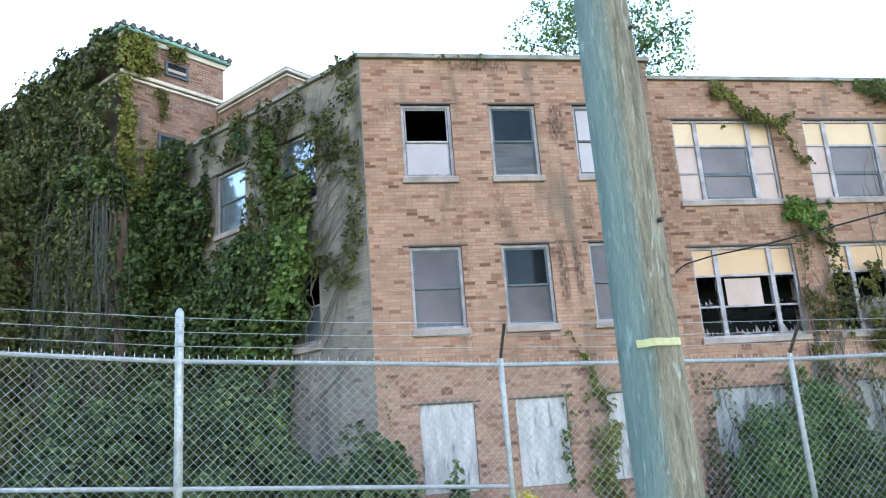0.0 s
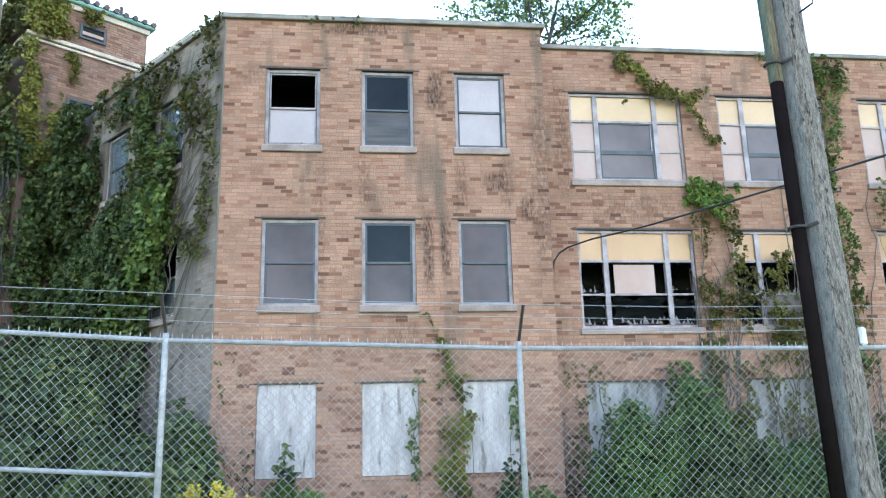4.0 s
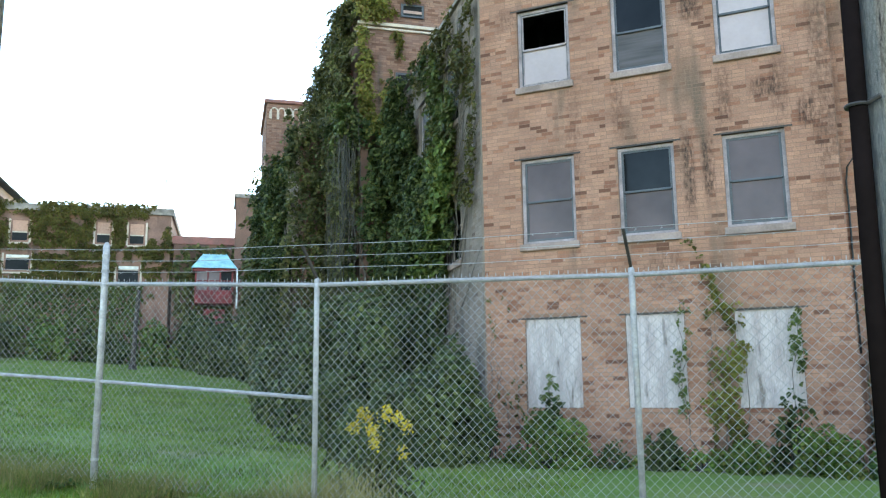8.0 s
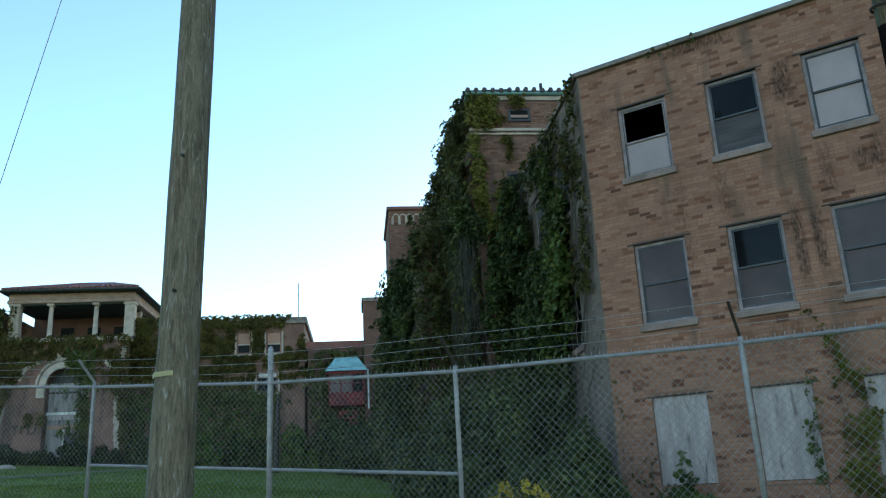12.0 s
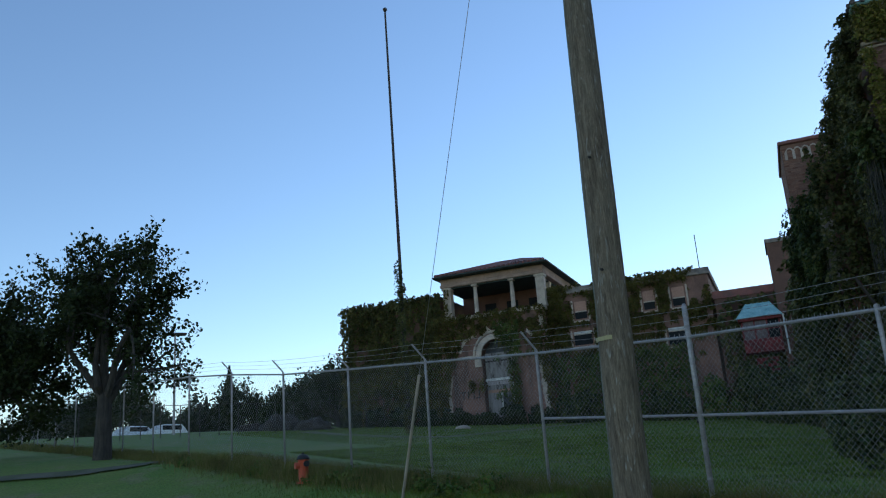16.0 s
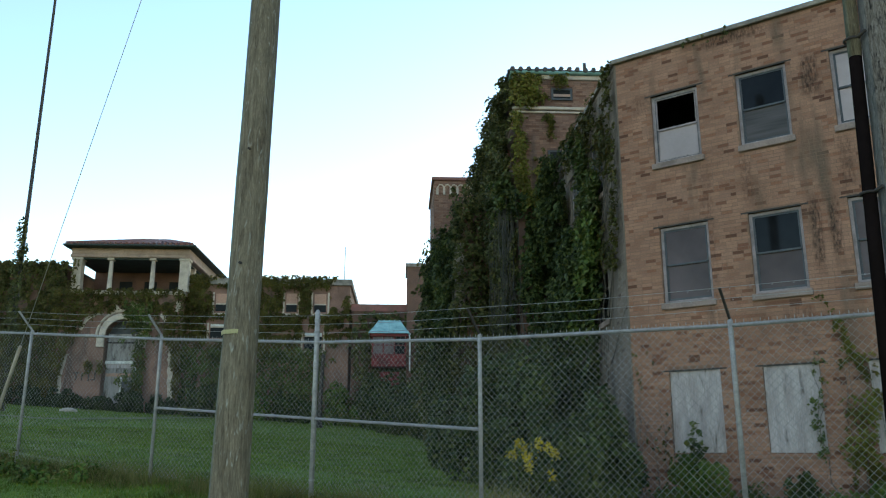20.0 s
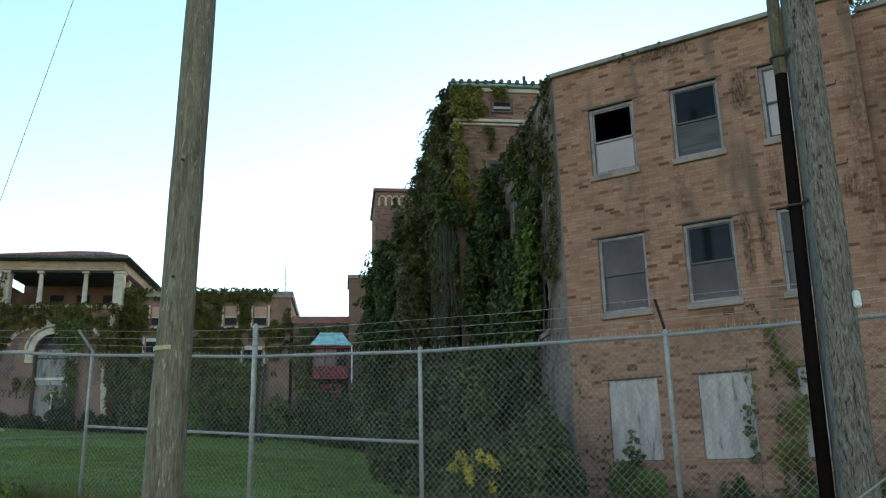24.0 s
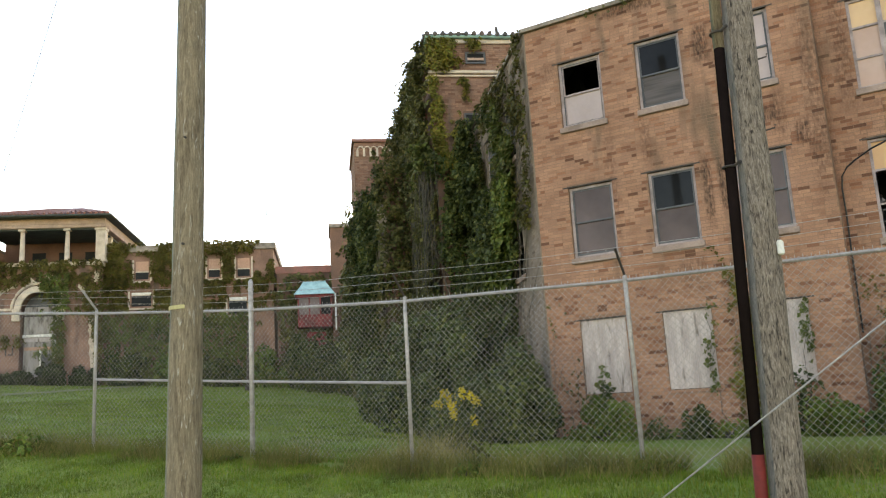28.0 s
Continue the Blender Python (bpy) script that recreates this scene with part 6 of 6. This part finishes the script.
for k in range(12):
    f = rw.uniform(9.3, 13.5)
    i0, t = int(f), f - int(f)
    x = POSTS[i0][0] + (POSTS[i0 + 1][0] - POSTS[i0][0]) * t
    y = POSTS[i0][1] + (POSTS[i0 + 1][1] - POSTS[i0][1]) * t - rw.uniform(0.15, 0.7)
    shrub("weed", "tall rough weed along the fence foot", x, y, rw.uniform(0.35, 0.6), 0.3, rw.uniform(0.2, 0.45), 420, 140 + k, bush_light, 0.045)
for k in range(14):
    f = rw.uniform(4.0, 9.3)
    i0, t = int(f), f - int(f)
    x = POSTS[i0][0] + (POSTS[i0 + 1][0] - POSTS[i0][0]) * t
    shrub("weed", "low leafy weed in the long grass under the fence", x, POSTS[i0][1] + rw.uniform(-0.45, 0.25), rw.uniform(0.15, 0.4), 0.2, rw.uniform(0.12, 0.32), 240, 170 + k, bush_light, 0.032)
rb = random.Random(31)
for k in range(14):
    x = 0.2 + k * 0.72 + rb.uniform(-0.2, 0.2)
    y = (13.5 if x < 5.8 else 13.75) - rb.uniform(0, 0.25)
    shrub("weed", "low tangled weed at the foot of the brick wall", x, y, rb.uniform(0.25, 0.45), 0.25, rb.uniform(0.2, 0.48), 620, 110 + k, bush_light if k % 3 else bush_leaf, 0.036)
# goldenrod behind the fence
gr = np.random.default_rng(5)
gold = thing("goldenrod", "clump of tall goldenrod in yellow flower behind the fence", "wildflower", Matrix.Translation((1.1, 8.25, ground_z(1.1, 8.25) - 0.08)))
bm = bmesh.new()
fp = []
for k in range(9):
    a, r, h = gr.uniform(0, 6.28), gr.uniform(0.12, 0.46), gr.uniform(0.55, 1.15)
    e = Vector((math.cos(a) * r, math.sin(a) * r * 0.6, h))
    tube(bm, [(e.x * 0.3, e.y * 0.3, -0.02), (e.x * 0.7, e.y * 0.7, h * 0.6), e], [0.008, 0.006, 0.003], 4, False)
    fp = np.stack([e.x + gr.normal(0, 0.036, 80), e.y + gr.normal(0, 0.03, 80), e.z - 0.1 * gr.random(80) + gr.normal(0, 0.02, 80)], 1)
    leaves("flower_head", fp, np.tile([0, -0.6, 0.8], (80, 1)), 0.027, yellow_flower, gold, gr, 0.0)["kind"] = "stuff"
part("stems", bm, green_grass, gold)
lp = np.stack([gr.normal(0, 0.22, 900), gr.normal(0, 0.16, 900), gr.uniform(0.05, 0.9, 900)], 1)
leaves("leaves", lp, np.tile([0, -0.4, 0.6], (900, 1)), 0.07, bush_leaf, gold, gr)


# ---- grass blades ----
def blades(name, label, xy, h, w, material, seed, lean=0.35):
    rng = np.random.default_rng(seed)
    n = len(xy)
    z = np.array([ground_z(x, y) for x, y in xy])
    hh = h * rng.uniform(0.4, 1.3, n)
    a = rng.uniform(0, 6.283, n)
    dx, dy = np.cos(a) * w, np.sin(a) * w
    l = rng.normal(0, lean, (n, 2)) * hh[:, None]
    V = np.stack([np.stack([xy[:, 0] - dx, xy[:, 1] - dy, z - 0.01], 1), np.stack([xy[:, 0] + dx, xy[:, 1] + dy, z - 0.01], 1), np.stack([xy[:, 0] + l[:, 0], xy[:, 1] + l[:, 1], z + hh], 1)], 1).reshape(-1, 3)
    me = bpy.data.meshes.new(name)
    me.vertices.add(3 * n)
    me.vertices.foreach_set("co", V.reshape(-1).astype(np.float32))
    me.loops.add(3 * n)
    me.loops.foreach_set("vertex_index", np.arange(3 * n, dtype=np.int32))
    me.polygons.add(n)
    me.polygons.foreach_set("loop_start", np.arange(0, 3 * n, 3, dtype=np.int32))
    me.update(calc_edges=True)
    me.materials.append(material)
    return tagged(new(name, me), label, "grass", kind="stuff")


rg = np.random.default_rng(3)
xy = np.stack([rg.normal(0.0, 6.5, 150000), rg.uniform(2.0, 7.6, 150000)], 1)
blades("verge_grass", "short green grass of the roadside verge", xy, 0.05, 0.006, green_grass, 1)
xy = np.stack([rg.uniform(-22, 2.5, 110000), 8 + 14 * rg.random(110000) ** 1.4], 1)
blades("lawn_grass", "mown lawn grass behind the fence", xy, 0.055, 0.009, green_grass, 2)
xy = np.stack([rg.uniform(-52, -2, 90000), 12 + 30 * rg.random(90000)], 1)
xy = xy[[not -0.4 < (p[0] - 0.15) * 0.7767 + (p[1] - 13.9) * 0.6299 + 2.6 for p in xy]]
blades("lawn_grass", "mown lawn grass towards the far buildings", xy, 0.06, 0.018, green_grass, 8)
fx, fy = [], []
for (x0, y0), (x1, y1) in zip(POSTS, POSTS[1:]):
    n = 3800
    t = rg.random(n)
    off = rg.normal(0, 0.3, n)
    ok = np.array([noise.noise((x0 + (x1 - x0) * q) * np.array([0.8]).repeat(3)) > -0.25 for q in t])
    fx.append((x0 + (x1 - x0) * t)[ok])
    fy.append((y0 + (y1 - y0) * t + off)[ok])
xy = np.stack([np.concatenate(fx), np.concatenate(fy)], 1)
blades("fence_weeds", "long dry grass and weeds along the fence foot", xy, 0.27, 0.005, dry_grass, 4, 0.5)
xy = np.stack([rg.normal(0.95, 0.28, 1100), rg.normal(7.8, 0.16, 1100)], 1)
blades("dry_tuft", "tuft of pale dry grass by the fence post", xy, 0.5, 0.004, straw, 5, 0.3)
fx, fy = [], []
for k in range(10, 14):
    t, off = rg.random(1500), np.abs(rg.normal(0, 0.45, 1500))
    fx.append(POSTS[k][0] + (POSTS[k + 1][0] - POSTS[k][0]) * t)
    fy.append(POSTS[k][1] + (POSTS[k + 1][1] - POSTS[k][1]) * t - off + 0.1)
blades("tall_weeds", "tall rough weeds along the fence near the hydrant", np.stack([np.concatenate(fx), np.concatenate(fy)], 1), 0.34, 0.008, dry_grass, 7, 0.3)
xy = np.stack([rg.uniform(-22, -8.5, 4000), rg.uniform(5.5, 6.6, 4000)], 1)
blades("rough_grass", "rough weedy grass by the hydrant", xy, 0.2, 0.007, dry_grass, 6, 0.3)
# ---- trees ----
def tree(name, label, x, y, z0, height, spread_r, n, seed, material, leaf=0.16, trunk=0.2, bare=0.3, wind=0.0, clump=0.55):
    rng = np.random.default_rng(seed)
    ob = thing(name, label, "tree", Matrix.Translation((x, y, z0)))
    bm = bmesh.new()
    tips = []

    def limb(p, d, length, r, depth):
        pts, rad = [p.copy()], [r]
        q, steps = p.copy(), 4
        for i in range(steps):
            d = (d + Vector(rng.normal(0, 0.16, 3)) + Vector((0, 0, 0.06))).normalized()
            q = q + d * (length / steps)
            pts.append(q.copy())
            rad.append(r * (1 - 0.5 * (i + 1) / steps))
            if depth <= 2:
                tips.append(q.copy())
        if depth <= 2 and (math.hypot(q.x, q.y) > spread_r * 0.9 or q.z > height * 0.95):
            return
        tube(bm, pts, rad, 7 if depth > 2 else 5, False)
        if depth > 0:
            for i in range(3 if depth > 1 else 4):
                k = rng.integers(2, len(pts))
                nd = (d * 0.6 + Vector(rng.normal(0, 0.65, 3))).normalized()
                limb(pts[k], nd, length * rng.uniform(0.55, 0.8), rad[k] * 0.7, depth - 1)

    top = Vector((0, 0, height * bare))
    tube(bm, [(0, 0, -0.3), (0.03, 0, height * bare * 0.5), top], [trunk * 1.25, trunk, trunk * 0.85], 10, False)
    for k in range(6):
        a = k * 1.05 + rng.uniform(-0.3, 0.3)
        up = rng.uniform(0.45, 1.3)
        d = Vector((math.cos(a) * spread_r / height * 1.5, math.sin(a) * spread_r / height * 1.5, up)).normalized()
        limb(top * rng.uniform(0.75, 1.0), d, height * 0.34, trunk * 0.55, 3)
    limb(top, Vector((0, 0, 1)), height * 0.42, trunk * 0.7, 3)
    T = np.array([tuple(t) for t in tips])
    ok = (np.hypot(T[:, 0], T[:, 1]) < spread_r) & (T[:, 2] < height) & (T[:, 2] > height * bare * 0.6)
    T = T[ok] if ok.sum() > 10 else T
    part("trunk", bm, bark, ob)
    P = T[rng.integers(0, len(T), n)] + rng.normal(0, clump * 0.4, (n, 3))
    leaves("crown", P, rng.normal(0, 1, (n, 3)) + [0, 0, 0.4], leaf, material, ob, rng)
    return ob


tree("street_tree", "dark leafy street tree standing on the verge", -24.6, 2.15, ground_z(-24.6, 2.15), 8.3, 3.3, 17000, 5, far_leaf, 0.12, 0.27, 0.27, clump=0.36)
tree("street_tree", "dark leafy street tree further along the verge", -28.5, -1.8, ground_z(-28.5, -1.8), 7.3, 4.2, 22000, 6, far_leaf, 0.13, 0.26, 0.17)
tree("roof_tree", "slender light green tree rooted on the flat roof", 6.95, 18.6, 9.05, 8.0, 2.5, 11000, 8, tree_leaf, 0.075, 0.08, 0.16, clump=0.26)


def conifer(x, y, h, seed):
    rng = np.random.default_rng(seed)
    ob = thing("conifer", "dark distant spruce beyond the lawn", "tree", Matrix.Translation((x, y, ground_z(x, y))))
    part("trunk", tube(bmesh.new(), [(0, 0, -0.3), (0, 0, h)], [0.2, 0.03], 6), bark, ob)
    n = 7000
    z = h * (1 - rng.random(n) ** 0.6 * 0.95)
    tier = 0.65 + 0.35 * np.abs(np.sin(z * 2.2))
    r = (h - z) / h * h * 0.26 * tier * rng.uniform(0.4, 1, n)
    a = rng.uniform(0, 6.283, n)
    P = np.stack([np.cos(a) * r, np.sin(a) * r, z - r * 0.3], 1)
    leaves("crown", P, np.stack([np.cos(a), np.sin(a), 0.3 * np.ones(n)], 1), 0.24, far_leaf, ob, rng)


def toward(bearing, dist):
    """A place by its bearing in degrees left of straight ahead, and its distance from the street corner."""
    b = radians(bearing)
    return 6.0 - dist * math.sin(b), -0.7 + dist * math.cos(b)


for b, d, h, s in ((76.5, 95, 8.6, 1), (78.0, 97, 5.4, 2)):
    conifer(*toward(b, d), h, s)
rk = random.Random(17)
for k in range(15):
    b = 68.5 + k * 2.5
    d = 92 + rk.uniform(-8, 14)
    x, y = toward(b, d)
    tree("far_tree", "distant dark leafy tree", x, y, ground_z(x, y), rk.uniform(4.8, 7.4), rk.uniform(3, 4.4), 9000, 200 + k, far_leaf, 0.24, 0.2, 0.12, clump=1.0)
for k, (b, d, h) in enumerate(((70.8, 70, 5.6), (72.6, 74, 4.6), (69.2, 66, 6.0))):
    x, y = toward(b, d)
    tree("far_tree", "distant dark leafy tree beside the far wing", x, y, ground_z(x, y), h, 3.6, 12000, 230 + k, far_leaf, 0.19, 0.2, 0.1, clump=0.9)

# dirt mounds and the path
def mound(x, y, rx, ry, h, seed):
    bm = bmesh.new()
    bmesh.ops.create_icosphere(bm, subdivisions=4, radius=1.0)
    for v in bm.verts:
        k = 1 + 0.3 * noise.noise(v.co * 2.2 + Vector((seed, 0, 0))) + 0.16 * noise.noise(v.co * 6 + Vector((seed, 3, 0)))
        v.co = Vector((v.co.x * rx * k, v.co.y * ry * k, max(-0.2, v.co.z * h * k)))
    ob = part("dirt_mound", bm, path_dirt, smooth=True)
    ob.location = (x, y, ground_z(x, y))
    tagged(ob, "dark heap of soil and rubble on the lawn", "mound")


path_dirt = mat("dark_soil", (0.035, 0.027, 0.02), 0.95, (0.055, 0.042, 0.033), 1.5, 20, 0.6)
for k, (b, d) in enumerate(((73.2, 62), (71.0, 60), (75.0, 64))):
    mound(*toward(b, d), (2.3, 1.6, 1.1)[k], 1.3, (1.1, 0.8, 0.5)[k], k)
def trail(name, label, pts, width, lift, material):
    """A worn strip over the ground along a line of places."""
    bm = bmesh.new()
    prev, n = None, 8
    P = [Vector((*p, 0)) for p in pts]
    for i in range((len(P) - 1) * n + 1):
        k, f = min(i // n, len(P) - 2), i / n - min(i // n, len(P) - 2)
        c = P[k].lerp(P[k + 1], f)
        d = (P[k + 1] - P[k]).normalized()
        row = []
        for e in (-1, -0.33, 0.33, 1):
            q = c + Vector((-d.y, d.x, 0)) * (e * width / 2 * (1 + 0.3 * noise.noise((c.x * 0.9, c.y * 0.9, e * 3))))
            row.append(bm.verts.new((q.x, q.y, ground_z(q.x, q.y) + lift)))
        if prev:
            for a in range(3):
                bm.faces.new((prev[a], row[a], row[a + 1], prev[a + 1]))
        prev = row
    return tagged(part(name, bm, material), label, "path", kind="structure")


trail("path", "worn gravel drive crossing the lawn", ((-46, 16.6), (-37.7, 15.9), (-29.5, 16.0), (-27.2, 17.2), (-28.8, 20.2), (-31.9, 25.2), (-36.4, 32.7)), 1.1, 0.03, path_mat)
trail("pavement", "narrow worn footpath across the verge", ((-23.5, -2.6), (-21.3, 0), (-20.2, 1.4), (-19.9, 2.6), (-20.8, 3.5)), 0.6, 0.035, track_mat)
rock = bmesh.new()
bmesh.ops.create_icosphere(rock, subdivisions=2, radius=0.5)
for v in rock.verts:
    v.co = Vector((v.co.x * 1.1, v.co.y, max(-0.05, v.co.z * 0.45)))
p = turned(-23.0, 31.5)
rk2 = part("boulder", rock, stone)
rk2.location = (p.x, p.y, ground_z(p.x, p.y))
tagged(rk2, "pale flat boulder on the lawn", "rock")

# ---- fire hydrant ----
hx, hy = -12.0, 5.16
hyd = thing("fire_hydrant", "orange-red fire hydrant on the rough verge", "fire hydrant", Matrix.Translation((hx, hy, ground_z(hx, hy))))
part("base_flange", tube(bmesh.new(), [(0, 0, 0), (0, 0, 0.05)], 0.17, 16), hyd_red, hyd)
part("barrel", tube(bmesh.new(), [(0, 0, 0.05), (0, 0, 0.12), (0, 0, 0.5), (0, 0, 0.53)], [0.12, 0.11, 0.115, 0.14], 18), hyd_red, hyd, smooth=True)
part("bonnet", tube(bmesh.new(), [(0, 0, 0.53), (0, 0, 0.56), (0, 0, 0.6), (0, 0, 0.635), (0, 0, 0.645)], [0.155, 0.145, 0.125, 0.08, 0.04], 18), hyd_black, hyd, "black painted bonnet", smooth=True)
part("top_nut", tube(bmesh.new(), [(0, 0, 0.645), (0, 0, 0.69)], 0.028, 5), hyd_black, hyd)
for s in (-1, 1):
    noz = part("nozzle", tube(bmesh.new(), [(0.1 * s, 0, 0.43), (0.2 * s, 0, 0.43)], 0.055, 12), hyd_red, hyd)
    part("nozzle_cap", tube(bmesh.new(), [(0.2 * s, 0, 0.43), (0.24 * s, 0, 0.43)], 0.068, 8), hyd_black, noz)
part("pumper_nozzle", tube(bmesh.new(), [(0, -0.1, 0.4), (0, -0.2, 0.4)], 0.075, 14), hyd_red, hyd)

# ---- guard on the guy wire ----
mk = thing("guy_guard", "pale plastic guard sleeve on the slanting guy wire", "guy guard", Matrix.Translation(GUY))
part("sleeve", tube(bmesh.new(), [(HEAD - GUY) * -0.012, (HEAD - GUY) * 0.1, (HEAD - GUY) * 0.192], 0.027, 8), stone, mk)

old = thing("old_post", "dark weathered post at the edge of the lawn", "post", Matrix.Translation((-27.1, 33.1, ground_z(-27.1, 33.1))))
part("shaft", tube(bmesh.new(), [(0, 0, -0.3), (0.05, 0, 2.1), (0.14, 0.03, 4.2)], [0.14, 0.12, 0.1], 8), rusty, old)
part("foot", bevelled(boxes((-0.16, -0.16, -0.1, 0.16, 0.16, 0.3)), 0.03), rusty, old)

# ---- parked vehicles and car park lamp, far off ----
def far_car(x, y, label, turn):
    ob = thing("parked_car", label, "car", Matrix.Translation((x, y, ground_z(x, y))) @ Matrix.Rotation(radians(turn), 4, "Z"), "parked cars")
    bm = bmesh.new()
    prof = [(-2.2, 0.35), (-2.25, 0.75), (-2.05, 0.95), (-1.6, 1.5), (0.3, 1.52), (1.0, 1.0), (2.05, 0.88), (2.25, 0.6), (2.2, 0.35)]
    a = [bm.verts.new((px, -0.85, pz)) for px, pz in prof]
    b = [bm.verts.new((px, 0.85, pz)) for px, pz in prof]
    bm.faces.new(a)
    bm.faces.new(b[::-1])
    for i in range(len(prof)):
        j = (i + 1) % len(prof)
        bm.faces.new((a[i], b[i], b[j], a[j]))
    part("body", bevelled(bm, 0.06), car_white, ob)
    for s in (-1, 1):
        part("side_window", boxes((-1.5, 0.86 * s - 0.005, 1.0, 0.45, 0.86 * s + 0.005, 1.4)), glass_clear, ob)
    for wx in (-1.4, 1.4):
        for s in (-1, 1):
            w = part("wheel", tube(bmesh.new(), [(wx, 0.7 * s, 0.33), (wx, 0.88 * s, 0.33)], 0.33, 16), tyre, ob)
            part("rim", tube(bmesh.new(), [(wx, 0.885 * s, 0.33), (wx, 0.895 * s, 0.33)], 0.2, 12), steel, w)


far_car(-75.4, 9.4, "white estate car parked at the far end of the lawn", -60)
far_car(-74.9, 12.4, "white pickup parked at the far end of the lawn", -70)
lx, ly = -55.0, 9.9
lamp = thing("street_lamp", "tall grey car park lamp with a flat head", "street lamp", Matrix.Translation((lx, ly, ground_z(lx, ly))))
part("pole", tube(bmesh.new(), [(0, 0, -0.2), (0, 0, 7.2)], [0.1, 0.07], 8), steel, lamp)
part("lamp_head", bevelled(boxes((-0.25, -0.8, 7.2, 0.25, 0.8, 7.38)), 0.04), rusty, lamp)
# far fence behind the cars
ff = thing("far_fence", "grey chain-link fence at the far side of the grounds", "fence")
prev = None
for k in range(22):
    x, y = toward(66 + k * 1.25, 58 - 0.35 * k)
    z = ground_z(x, y)
    part("post", tube(bmesh.new(), [(x, y, z - 0.1), (x, y, z + 2.0)], 0.03, 5), rusty, ff)
    if prev:
        part("top_rail", tube(bmesh.new(), [(*prev[:2], prev[2] + 2.0), (x, y, z + 2.0)], 0.02, 5), rusty, ff)
    prev = (x, y, z)
